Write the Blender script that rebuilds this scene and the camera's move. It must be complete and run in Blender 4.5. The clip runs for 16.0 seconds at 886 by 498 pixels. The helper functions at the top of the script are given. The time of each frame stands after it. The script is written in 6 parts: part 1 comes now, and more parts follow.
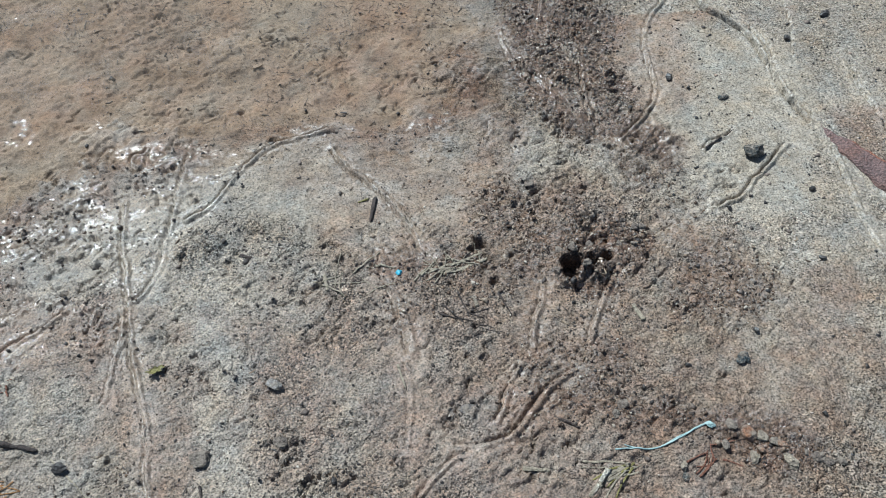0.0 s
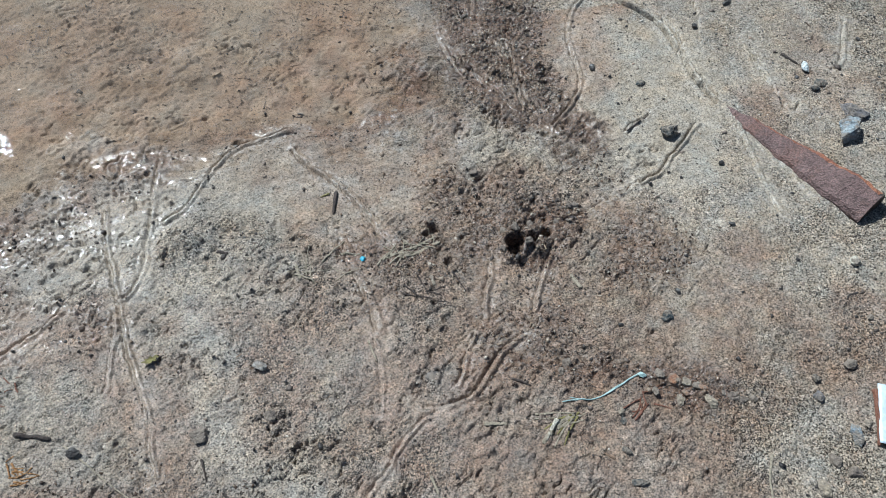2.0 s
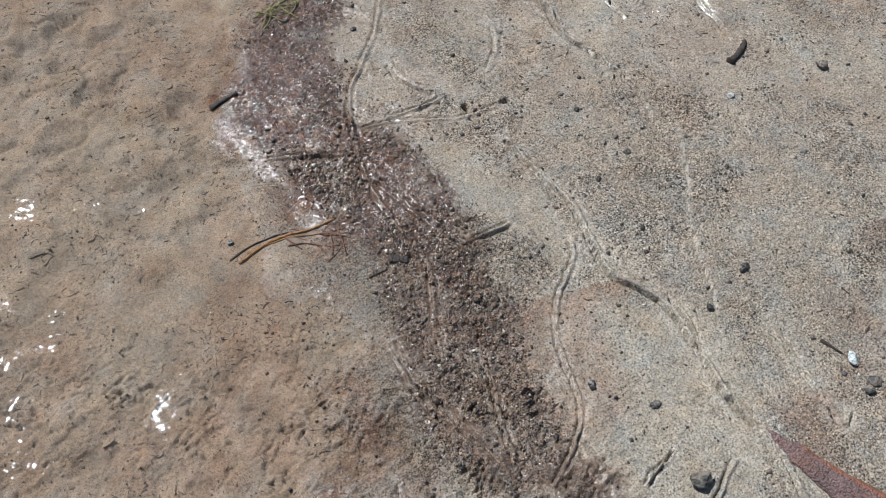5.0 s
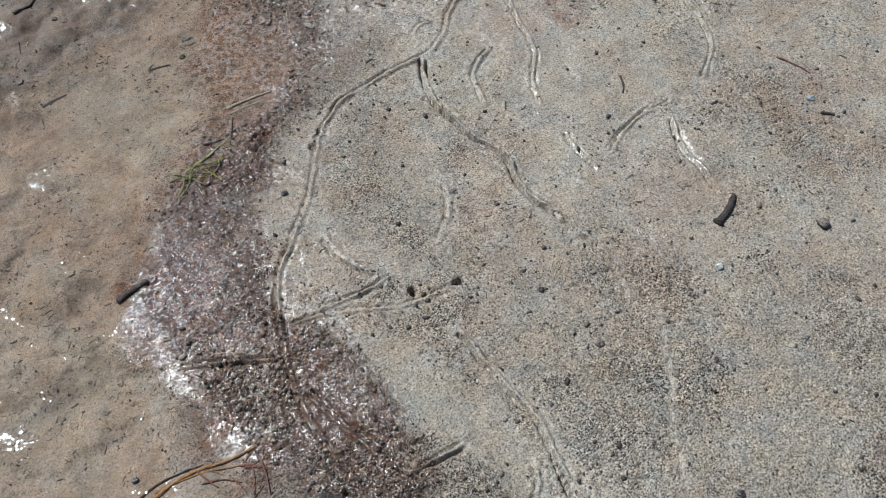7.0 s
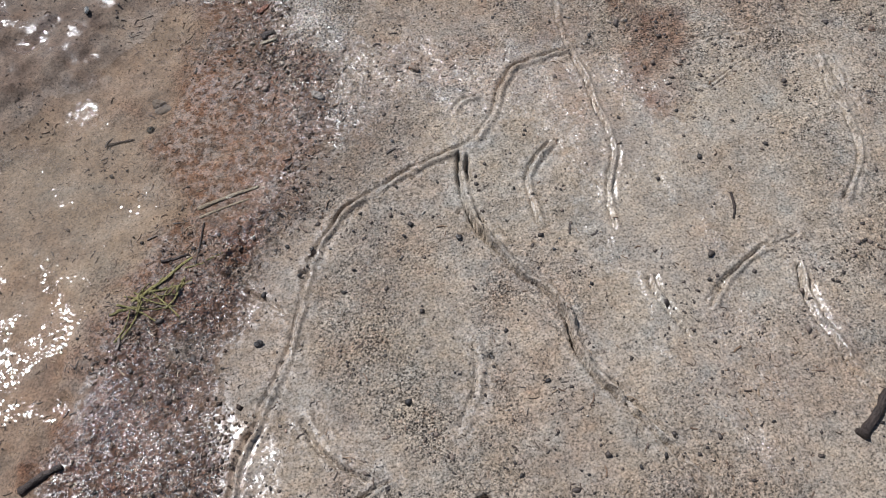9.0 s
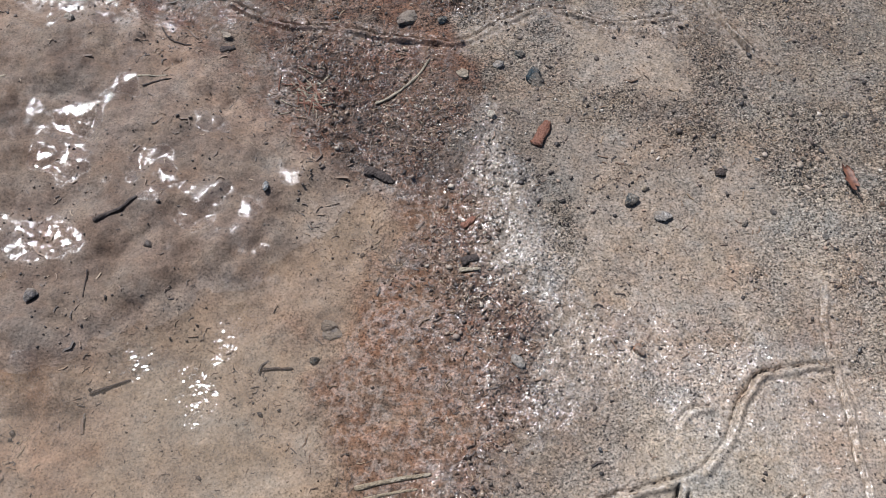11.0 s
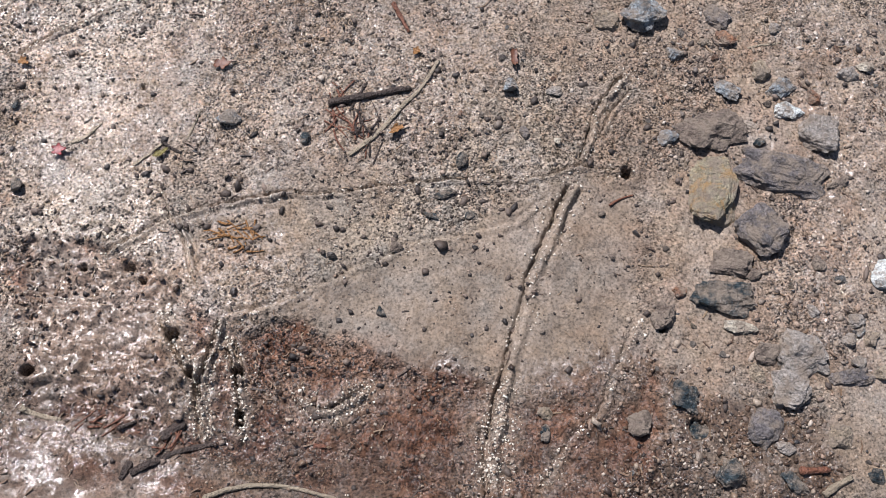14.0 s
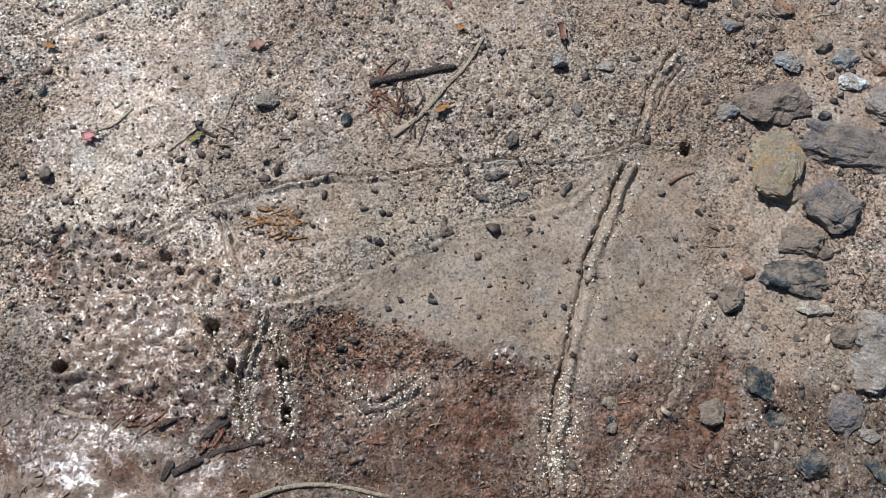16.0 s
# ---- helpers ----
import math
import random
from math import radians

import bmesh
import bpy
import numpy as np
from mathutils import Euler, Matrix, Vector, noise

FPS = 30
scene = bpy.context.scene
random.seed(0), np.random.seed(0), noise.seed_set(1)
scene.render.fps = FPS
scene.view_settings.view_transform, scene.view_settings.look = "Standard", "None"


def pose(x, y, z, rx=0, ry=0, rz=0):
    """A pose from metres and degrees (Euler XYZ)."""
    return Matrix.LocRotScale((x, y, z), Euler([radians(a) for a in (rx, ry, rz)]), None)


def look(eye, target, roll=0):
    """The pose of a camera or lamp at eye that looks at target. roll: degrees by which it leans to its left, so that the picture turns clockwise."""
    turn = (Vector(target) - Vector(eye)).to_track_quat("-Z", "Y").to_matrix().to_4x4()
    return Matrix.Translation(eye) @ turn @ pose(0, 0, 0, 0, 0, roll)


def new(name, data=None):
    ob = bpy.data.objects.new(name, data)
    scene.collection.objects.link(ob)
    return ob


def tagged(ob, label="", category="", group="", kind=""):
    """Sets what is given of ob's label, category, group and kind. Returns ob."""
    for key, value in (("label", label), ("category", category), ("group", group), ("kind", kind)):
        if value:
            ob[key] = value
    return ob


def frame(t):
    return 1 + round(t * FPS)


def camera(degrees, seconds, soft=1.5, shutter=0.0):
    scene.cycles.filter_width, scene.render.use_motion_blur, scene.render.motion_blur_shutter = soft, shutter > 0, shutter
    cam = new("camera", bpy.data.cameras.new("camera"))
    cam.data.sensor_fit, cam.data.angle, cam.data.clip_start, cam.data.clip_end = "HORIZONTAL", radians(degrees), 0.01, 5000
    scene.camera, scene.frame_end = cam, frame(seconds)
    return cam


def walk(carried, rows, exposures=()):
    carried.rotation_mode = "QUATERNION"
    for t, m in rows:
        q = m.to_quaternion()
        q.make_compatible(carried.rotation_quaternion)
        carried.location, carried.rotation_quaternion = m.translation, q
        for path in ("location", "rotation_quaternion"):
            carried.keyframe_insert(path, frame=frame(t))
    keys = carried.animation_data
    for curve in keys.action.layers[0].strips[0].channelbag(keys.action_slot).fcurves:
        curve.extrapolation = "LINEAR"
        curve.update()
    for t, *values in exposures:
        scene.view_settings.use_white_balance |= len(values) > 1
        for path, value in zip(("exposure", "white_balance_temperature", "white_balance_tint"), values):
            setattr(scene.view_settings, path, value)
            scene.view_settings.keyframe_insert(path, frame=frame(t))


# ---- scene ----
cam = camera(50.5, 16.0, soft=0.5)
PATH = [
    (0, (0.016, -0.051, 0.751), (0.079, 1.103, -0.881), -0.9),
    (0.5, (-0.02, -0.14, 0.805), (0.093, 0.993, -0.839), 1.1),
    (1, (-0.013, -0.149, 0.842), (0.14, 0.948, -0.824), 1.7),
    (1.5, (-0.015, -0.131, 0.855), (0.153, 0.962, -0.811), 1.0),
    (2, (-0.009, -0.096, 0.852), (0.182, 0.986, -0.82), 1.5),
    (2.5, (0.018, -0.057, 0.833), (0.213, 1.051, -0.821), 1.0),
    (3, (0.018, -0.03, 0.848), (0.241, 1.072, -0.806), 1.5),
    (3.5, (0.041, 0.039, 0.836), (0.297, 1.133, -0.819), 2.2),
    (4, (0.057, 0.139, 0.836), (0.341, 1.211, -0.828), 3.3),
    (4.2, (0.054, 0.187, 0.855), (0.345, 1.233, -0.825), 3.5),
    (6.3, (0.066, 0.513, 0.832), (0.398, 1.538, -0.853), 0.8),
    (6.5, (0.127, 0.518, 0.836), (0.429, 1.565, -0.842), -1.1),
    (7, (0.178, 0.601, 0.836), (0.49, 1.629, -0.851), 0.8),
    (7.5, (0.195, 0.657, 0.787), (0.454, 1.685, -0.909), 0.3),
    (8, (0.232, 0.719, 0.74), (0.446, 1.732, -0.971), -0.8),
    (8.5, (0.267, 0.796, 0.719), (0.448, 1.785, -1.01), -1.7),
    (9, (0.285, 0.887, 0.691), (0.442, 1.877, -1.039), -2.4),
    (9.5, (0.245, 0.979, 0.667), (0.389, 1.979, -1.059), -1.4),
    (9.7, (0.249, 1.034, 0.675), (0.349, 2.018, -1.063), -2.4),
    (11.8, (0.117, 1.361, 0.685), (0.111, 2.224, -1.119), 3.9),
    (12, (0.093, 1.431, 0.671), (0.105, 2.232, -1.162), 5.1),
    (12.5, (0.073, 1.579, 0.653), (0.114, 2.352, -1.191), 6.3),
    (13, (0.069, 1.671, 0.647), (0.113, 2.444, -1.197), 5.5),
    (13.5, (0.026, 1.726, 0.643), (0.105, 2.484, -1.206), 7.7),
    (14, (0.029, 1.762, 0.631), (0.104, 2.474, -1.237), 8.4),
    (14.5, (0.04, 1.774, 0.627), (0.118, 2.452, -1.252), 9.0),
    (15, (0.04, 1.761, 0.63), (0.125, 2.422, -1.255), 9.7),
    (15.5, (0.009, 1.752, 0.629), (0.07, 2.42, -1.255), 7.4),
    (16, (0.001, 1.755, 0.588), (0.058, 2.495, -1.269), 5.8),
]
# brightness and white balance drift on the way
EXPOSURES = [(0, 0.52, 5610, 1), (4, 0.46, 5810, 5), (6.4, 0.34, 6010, 8), (7, 0.34, 5760, 4), (8.5, 0.27, 5860, 6), (9.0, 0.28, 6110, 12), (9.7, 0.33, 6160, 14), (12.5, 0.66, 6010, 11), (13.5, 0.5, 6270, 16), (14.5, 0.44, 6410, 18), (16, 0.38, 6180, 11)]
walk(cam, [(t, look(eye, target, roll)) for t, eye, target, roll in PATH], EXPOSURES)

# ---- light ----
SUN_AZ, SUN_EL = radians(-38), radians(55)      # the sun stands ahead and to the left of the walk
world = bpy.data.worlds.new("sky")
scene.world = world
world.use_nodes = True
wn, wl = world.node_tree.nodes, world.node_tree.links
sky = wn.new("ShaderNodeTexSky")
sky.sky_type, sky.sun_disc = "NISHITA", False
sky.sun_elevation, sky.sun_rotation = SUN_EL, SUN_AZ
wl.new(sky.outputs[0], wn["Background"].inputs[0])
wn["Background"].inputs[1].default_value = 0.055
lamp = bpy.data.lights.new("sun", "SUN")
lamp.energy, lamp.angle, lamp.color = 5.0, radians(0.55), (1.0, 0.985, 0.955)
sun = new("sun", lamp)
toward = Vector((math.sin(SUN_AZ) * math.cos(SUN_EL), math.cos(SUN_AZ) * math.cos(SUN_EL), math.sin(SUN_EL)))
sun.matrix_world = look(toward * 20, (0, 0, 0))

# ---- materials ----


class Nodes:
    """A short way to write node trees."""

    def __init__(self, name):
        self.m = bpy.data.materials.new(name)
        self.m.use_nodes = True
        self.n, self.l = self.m.node_tree.nodes, self.m.node_tree.links
        self.b = self.n["Principled BSDF"]

    def put(self, where, value):
        if isinstance(value, bpy.types.NodeSocket):
            self.l.new(value, where)
        elif isinstance(value, (tuple, list)):
            where.default_value = (*value, 1)[:4] if len(where.default_value) == 4 else value
        else:
            where.default_value = value

    def coords(self):
        return self.n.new("ShaderNodeNewGeometry").outputs["Position"]

    def local(self):
        return self.n.new("ShaderNodeTexCoord").outputs["Object"]

    def noise(self, scale, detail=3, rough=0.55, at=None, distort=0.0):
        k = self.n.new("ShaderNodeTexNoise")
        self.put(k.inputs["Vector"], at or self.coords())
        k.inputs["Scale"].default_value, k.inputs["Detail"].default_value = scale, detail
        k.inputs["Roughness"].default_value, k.inputs["Distortion"].default_value = rough, distort
        return k.outputs["Fac"]

    def cells(self, scale, out="Color", at=None, feature="F1"):
        k = self.n.new("ShaderNodeTexVoronoi")
        k.feature = feature
        self.put(k.inputs["Vector"], at or self.coords())
        k.inputs["Scale"].default_value = scale
        return k.outputs[out]

    def attr(self, name):
        k = self.n.new("ShaderNodeAttribute")
        k.attribute_name = name
        return k.outputs["Fac"]

    def ramp(self, fac, *stops):
        k = self.n.new("ShaderNodeValToRGB")
        self.put(k.inputs[0], fac)
        e = k.color_ramp.elements
        while len(e) < len(stops):
            e.new(0.5)
        for s, (p, c) in zip(e, stops):
            s.position, s.color = p, (*c, 1) if isinstance(c, tuple) else (c, c, c, 1)
        return k.outputs[0]

    def mix(self, fac, a, b, mode="MIX"):
        k = self.n.new("ShaderNodeMix")
        k.data_type, k.blend_type = "RGBA", mode
        self.put(k.inputs[0], fac), self.put(k.inputs[6], a), self.put(k.inputs[7], b)
        return k.outputs[2]

    def math(self, op, a, b=0.0, clamp=False):
        k = self.n.new("ShaderNodeMath")
        k.operation, k.use_clamp = op, clamp
        self.put(k.inputs[0], a), self.put(k.inputs[1], b)
        return k.outputs[0]

    def span(self, v, lo, hi, to_lo=0.0, to_hi=1.0):
        k = self.n.new("ShaderNodeMapRange")
        self.put(k.inputs[0], v)
        for i, x in enumerate((lo, hi, to_lo, to_hi)):
            self.put(k.inputs[i + 1], x)
        return k.outputs[0]

    def bump(self, height, distance, strength=1.0, normal=None):
        k = self.n.new("ShaderNodeBump")
        self.put(k.inputs["Height"], height)
        self.put(k.inputs["Distance"], distance), self.put(k.inputs["Strength"], strength)
        if normal:
            self.put(k.inputs["Normal"], normal)
        return k.outputs["Normal"]

    def done(self, color=None, rough=None, normal=None, **more):
        for key, v in (("Base Color", color), ("Roughness", rough), ("Normal", normal), *more.items()):
            if v is not None:
                self.put(self.b.inputs[key], v)
        return self.m


def ground_material():
    k = Nodes("mud_and_sand")
    wet, dark, red, silt, shine = k.attr("wet"), k.attr("dark"), k.attr("red"), k.attr("silt"), k.attr("shine")
    sheen = k.attr("sheen")
    big, mid, fine = k.noise(9, 4), k.noise(60, 4, 0.6), k.noise(500, 2, 0.6)
    cell = k.cells(640)
    speck = k.n.new("ShaderNodeSeparateColor")
    k.put(speck.inputs[0], cell)
    tone = k.ramp(speck.outputs[0], (0.0, 0.14), (0.1, 0.38), (0.22, 0.84), (0.8, 1.04), (0.93, 1.2), (0.98, 1.5))
    hue = k.ramp(speck.outputs[1], (0.2, (1.0, 1.0, 1.0)), (0.8, (1.0, 0.98, 0.95)), (0.96, (1.06, 0.93, 0.86)), (1.0, (0.92, 1.0, 1.05)))
    grainy = k.math("MULTIPLY", k.math("SUBTRACT", 1.0, k.math("MULTIPLY", silt, 0.66)), k.span(k.attr("grit"), 0.05, 0.6, 0.45, 1.0))
    sand = k.ramp(big, (0.3, (0.255, 0.214, 0.164)), (0.7, (0.35, 0.305, 0.245)))
    sand = k.mix(k.span(mid, 0.4, 0.7, 0, 0.7), sand, (0.235, 0.2, 0.165))
    mud = k.ramp(k.noise(22, 6, 0.68), (0.3, (0.215, 0.172, 0.13)), (0.5, (0.325, 0.27, 0.21)), (0.7, (0.4, 0.342, 0.275)))
    mud = k.mix(k.noise(8, 3), mud, k.mix(1.0, mud, (0.84, 0.82, 0.8), "MULTIPLY"))
    dried = k.ramp(k.noise(22, 6, 0.68), (0.3, (0.205, 0.173, 0.132)), (0.7, (0.305, 0.267, 0.212)))
    col = k.mix(silt, sand, k.mix(k.span(wet, 0.1, 0.6), dried, mud))
    peat = k.ramp(k.noise(180, 3, 0.6), (0.3, (0.04, 0.025, 0.015)), (0.55, (0.1, 0.064, 0.041)), (0.75, (0.2, 0.138, 0.095)))
    col = k.mix(dark, col, peat)
    rust = k.ramp(k.noise(90, 4, 0.65), (0.3, (0.06, 0.024, 0.014)), (0.6, (0.18, 0.08, 0.043)), (0.8, (0.31, 0.175, 0.11)))
    clay = k.ramp(k.noise(22, 5, 0.6), (0.3, (0.16, 0.106, 0.076)), (0.5, (0.23, 0.158, 0.115)), (0.7, (0.3, 0.21, 0.158)))
    rust = k.mix(k.span(silt, 0.6, 0.95), rust, clay)
    col = k.mix(k.math("MULTIPLY", red, k.span(k.noise(35, 3), 0.3, 0.6, 0.5, 1.0)), col, rust)
    col = k.mix(grainy, col, k.mix(1.0, k.mix(1.0, col, tone, "MULTIPLY"), hue, "MULTIPLY"))
    dot = k.math("MULTIPLY", k.math("LESS_THAN", speck.outputs[2], 0.19), k.math("LESS_THAN", k.cells(640, "Distance"), 0.52))
    col = k.mix(k.math("MULTIPLY", dot, k.span(grainy, 0.5, 1, 0.35, 0.85)), col, (0.035, 0.028, 0.024))
    # fine flecks: grain colours, plus shade between grains put into the colour
    col = k.mix(1.0, col, k.mix(grainy, k.mix(k.span(silt, 0.85, 0.95), k.ramp(fine, (0.32, 0.5), (0.46, 0.95), (0.55, 1.03), (0.7, 1.35)), k.ramp(fine, (0.32, 0.82), (0.55, 1.0), (0.7, 1.1))), k.ramp(fine, (0.37, 0.22), (0.44, 0.8), (0.53, 1.06), (0.66, 1.42))), "MULTIPLY")
    clot = k.ramp(k.noise(170, 3, 0.7), (0.34, 0.62), (0.47, 0.97), (0.55, 1.05), (0.68, 1.35))
    col = k.mix(k.span(grainy, 0.3, 0.9, 0.3, 0.9), col, k.mix(1.0, col, clot, "MULTIPLY"))
    blotch = k.ramp(k.noise(26, 5, 0.65), (0.34, (0.93, 1.0, 1.08)), (0.47, (1.0, 1.0, 1.02)), (0.58, (1.02, 0.99, 0.96)), (0.7, (1.07, 0.97, 0.9)))
    col = k.mix(0.9, col, k.mix(1.0, col, blotch, "MULTIPLY"))
    stain = k.ramp(k.noise(95, 4, 0.7), (0.36, (0.85, 0.86, 0.87)), (0.48, (1.0, 1.0, 1.0)), (0.64, (1.1, 1.08, 1.05)))
    col = k.mix(0.9, col, k.mix(1.0, col, stain, "MULTIPLY"))
    col = k.mix(1.0, col, k.span(wet, 0, 1, 1.0, 0.53), "MULTIPLY")
    patch = k.math("MAXIMUM", k.span(k.noise(170, 3, 0.6), 0.4, 0.54), k.math("MULTIPLY", k.span(silt, 0.6, 0.95), k.span(k.noise(640, 2, 0.6), 0.46, 0.56)))
    gloss = k.math("MULTIPLY", shine, patch)
    rough = k.span(gloss, 0, 0.6, k.span(wet, 0, 1, 0.94, 0.75), k.span(silt, 0.5, 0.95, 0.14, 0.1))
    rough = k.math("MINIMUM", rough, k.span(sheen, 0, 1, 1.0, 0.42))
    amount = k.math("MULTIPLY", k.span(silt, 0, 1, 1.0, 0.3), k.span(shine, 0, 1, 1.0, 0.3))
    # every wet grain is a small facet of its own
    tilt, face = k.n.new("ShaderNodeVectorMath"), k.n.new("ShaderNodeVectorMath")
    tilt.operation, face.operation = "SUBTRACT", "MULTIPLY_ADD"
    k.put(tilt.inputs[0], cell), k.put(tilt.inputs[1], (0.5, 0.5, 0.5))
    k.put(face.inputs[0], tilt.outputs[0])
    spread = k.n.new("ShaderNodeCombineXYZ")
    reach = k.math("MULTIPLY", k.span(silt, 0.3, 1, 0.55, 0.13), k.span(shine, 0.4, 1.0, 0.9, 0.85))
    k.put(spread.inputs[0], reach), k.put(spread.inputs[1], reach)
    k.put(face.inputs[1], spread.outputs[0])
    k.put(face.inputs[2], k.n.new("ShaderNodeNewGeometry").outputs["Normal"])
    unit = k.n.new("ShaderNodeVectorMath")
    unit.operation = "NORMALIZE"
    k.put(unit.inputs[0], face.outputs[0])
    n1 = k.bump(k.noise(300, 4, 0.65), 0.0042, amount, unit.outputs[0])
    n1 = k.bump(k.math("SUBTRACT", 1.0, k.cells(520, "Distance")), 0.0016, k.math("MULTIPLY", amount, grainy), n1)
    return k.done(col, rough, n1, **{"Specular IOR Level": k.math("MAXIMUM", k.span(gloss, 0.15, 0.55, 0.1, 0.8), k.math("MAXIMUM", k.span(wet, 0.1, 1, 0.1, 0.22), k.span(sheen, 0, 1, 0.1, 0.42)))})


def water_material():
    """Shallow turbid water: a tinted clear layer, some silt afloat where it is deeper, and a mirror on top."""
    k = Nodes("muddy_water")
    at = k.coords()
    # a thin film that drapes over the lumps of the bed
    n = k.bump(k.noise(9, 1, 0.4, at), 0.016, 1.0)
    n = k.bump(k.noise(190, 1, 0.5, at, 0.4), 0.0005, 1.0, n)
    clear = k.n.new("ShaderNodeBsdfTransparent")
    clear.inputs[0].default_value = (0.965, 0.94, 0.91, 1)
    silt = k.n.new("ShaderNodeBsdfDiffuse")
    k.put(silt.inputs[0], k.ramp(k.noise(7, 4), (0.3, (0.24, 0.195, 0.152)), (0.7, (0.35, 0.29, 0.232))))
    shiny = k.n.new("ShaderNodeBsdfGlossy")
    shiny.inputs["Roughness"].default_value = 0.06
    k.put(shiny.inputs["Normal"], n)
    fres = k.n.new("ShaderNodeFresnel")
    fres.inputs[0].default_value = 1.33
    k.put(fres.inputs["Normal"], n)
    body, top = k.n.new("ShaderNodeMixShader"), k.n.new("ShaderNodeMixShader")
    k.put(body.inputs[0], k.math("MULTIPLY", k.span(k.attr("depth"), 0.0, 0.025, 0.0, 0.34), k.span(k.noise(11, 4), 0.3, 0.7, 0.45, 1.0)))
    k.l.new(clear.outputs[0], body.inputs[1]), k.l.new(silt.outputs[0], body.inputs[2])
    # open water stands in pools; between them the silt is only damp
    k.put(top.inputs[0], k.math("MULTIPLY", fres.outputs[0], k.math("MULTIPLY", k.span(k.noise(17, 3, 0.5, at), 0.53, 0.6), k.span(k.noise(110, 2, 0.6, at), 0.45, 0.53))))
    k.l.new(body.outputs[0], top.inputs[1]), k.l.new(shiny.outputs[0], top.inputs[2])
    k.l.new(top.outputs[0], k.n["Material Output"].inputs[0])
    return k.m


def stone_material(name, a, b, rough=0.48, vein=None):
    k = Nodes(name)
    at = k.local()
    rnd = k.n.new("ShaderNodeObjectInfo").outputs["Random"]
    moved = k.n.new("ShaderNodeVectorMath")
    k.put(moved.inputs[0], at)
    shift = k.n.new("ShaderNodeCombineXYZ")
    for i in range(3):
        k.put(shift.inputs[i], k.math("MULTIPLY", rnd, 3.0 + i))
    k.put(moved.inputs[1], shift.outputs[0])
    at = moved.outputs[0]
    col = k.ramp(k.noise(90, 5, 0.65, at), (0.32, a), (0.68, b))
    col = k.mix(0.85, col, k.mix(1.0, col, k.ramp(k.noise(520, 4, 0.7, at), (0.3, 0.3), (0.5, 0.95), (0.72, 1.8)), "MULTIPLY"))
    if vein:
        col = k.mix(k.span(k.noise(60, 4, 0.7, at, 1.5), 0.52, 0.62), col, vein)
    col = k.mix(k.span(k.noise(75, 5, 0.75, at), 0.42, 0.58, 0, 0.9), col, k.mix(k.noise(500, 2, 0.6, at), (0.16, 0.125, 0.095), (0.34, 0.285, 0.225)))
    n = k.bump(k.noise(320, 5, 0.7, at), 0.005, 1.0)
    return k.done(col, k.span(k.noise(150, 3, 0.5, at), 0.35, 0.65, rough - 0.2, rough + 0.2), n)


def wood_material(name, a, b, rough=0.7, stretch=14.0, c=None):
    k = Nodes(name)
    mp = k.n.new("ShaderNodeMapping")
    k.put(mp.inputs["Vector"], k.local())
    mp.inputs["Scale"].default_value = (1, stretch, stretch)
    col = k.ramp(k.noise(60, 4, 0.65, mp.outputs[0]), (0.3, a), (0.7, b))
    if c:
        col = k.mix(k.span(k.noise(30, 4, 0.7, k.local()), 0.5, 0.62), col, c)
    n = k.bump(k.noise(110, 4, 0.7, mp.outputs[0]), 0.0012, 0.9)
    n = k.bump(k.noise(450, 3, 0.6, k.local()), 0.0035, 0.9, n)
    return k.done(col, rough, n)


def stake_material(name, a, b, worn):
    """Old wood with a pebbled, eaten surface."""
    k = Nodes(name)
    at = k.local()
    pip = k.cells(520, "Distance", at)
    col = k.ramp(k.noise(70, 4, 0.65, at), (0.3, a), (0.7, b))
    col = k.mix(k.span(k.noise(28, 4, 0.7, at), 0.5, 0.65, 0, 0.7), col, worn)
    # lighter on the pips, darker between them: shading put into the colour
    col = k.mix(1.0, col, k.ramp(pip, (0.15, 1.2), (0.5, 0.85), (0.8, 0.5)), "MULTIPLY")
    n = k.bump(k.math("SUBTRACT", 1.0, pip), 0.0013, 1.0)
    return k.done(col, 0.7, k.bump(k.noise(120, 4, 0.7, at), 0.003, 0.8, n))


def grain_material(name, stops, rough=0.45):
    k = Nodes(name)
    col = k.ramp(k.n.new("ShaderNodeNewGeometry").outputs["Random Per Island"], *stops)
    col = k.mix(0.6, col, k.mix(1.0, col, k.ramp(k.noise(900, 2), (0.3, 0.6), (0.7, 1.4)), "MULTIPLY"))
    return k.done(col, rough, k.bump(k.noise(1500, 2), 0.0004))


def plain_material(name, a, b, rough=0.5, scale=200, **more):
    k = Nodes(name)
    f = k.noise(scale, 3, 0.6, k.local())
    return k.done(k.ramp(f, (0.3, a), (0.7, b)), rough, k.bump(f, 0.0006), **more)


GROUND = ground_material()
WATER = water_material()
GREY = stone_material("grey_stone", (0.22, 0.2, 0.18), (0.42, 0.385, 0.345))
DARK = stone_material("dark_wet_stone", (0.01, 0.017, 0.021), (0.055, 0.076, 0.086), 0.25)
SLATE = stone_material("slate_stone", (0.085, 0.08, 0.08), (0.21, 0.192, 0.19), 0.42)
YELLOW = stone_material("ochre_stone", (0.22, 0.19, 0.12), (0.4, 0.365, 0.26), 0.5, (0.36, 0.23, 0.1))
PALE = stone_material("pale_stone", (0.6, 0.66, 0.65), (0.82, 0.86, 0.85), 0.45)
BLUE = stone_material("blue_grey_stone", (0.17, 0.20, 0.22), (0.42, 0.47, 0.49), 0.4, (0.07, 0.08, 0.09))
TAN = stone_material("tan_stone", (0.27, 0.215, 0.15), (0.42, 0.35, 0.26))
RUST = stone_material("red_stone", (0.16, 0.07, 0.04), (0.34, 0.17, 0.09))
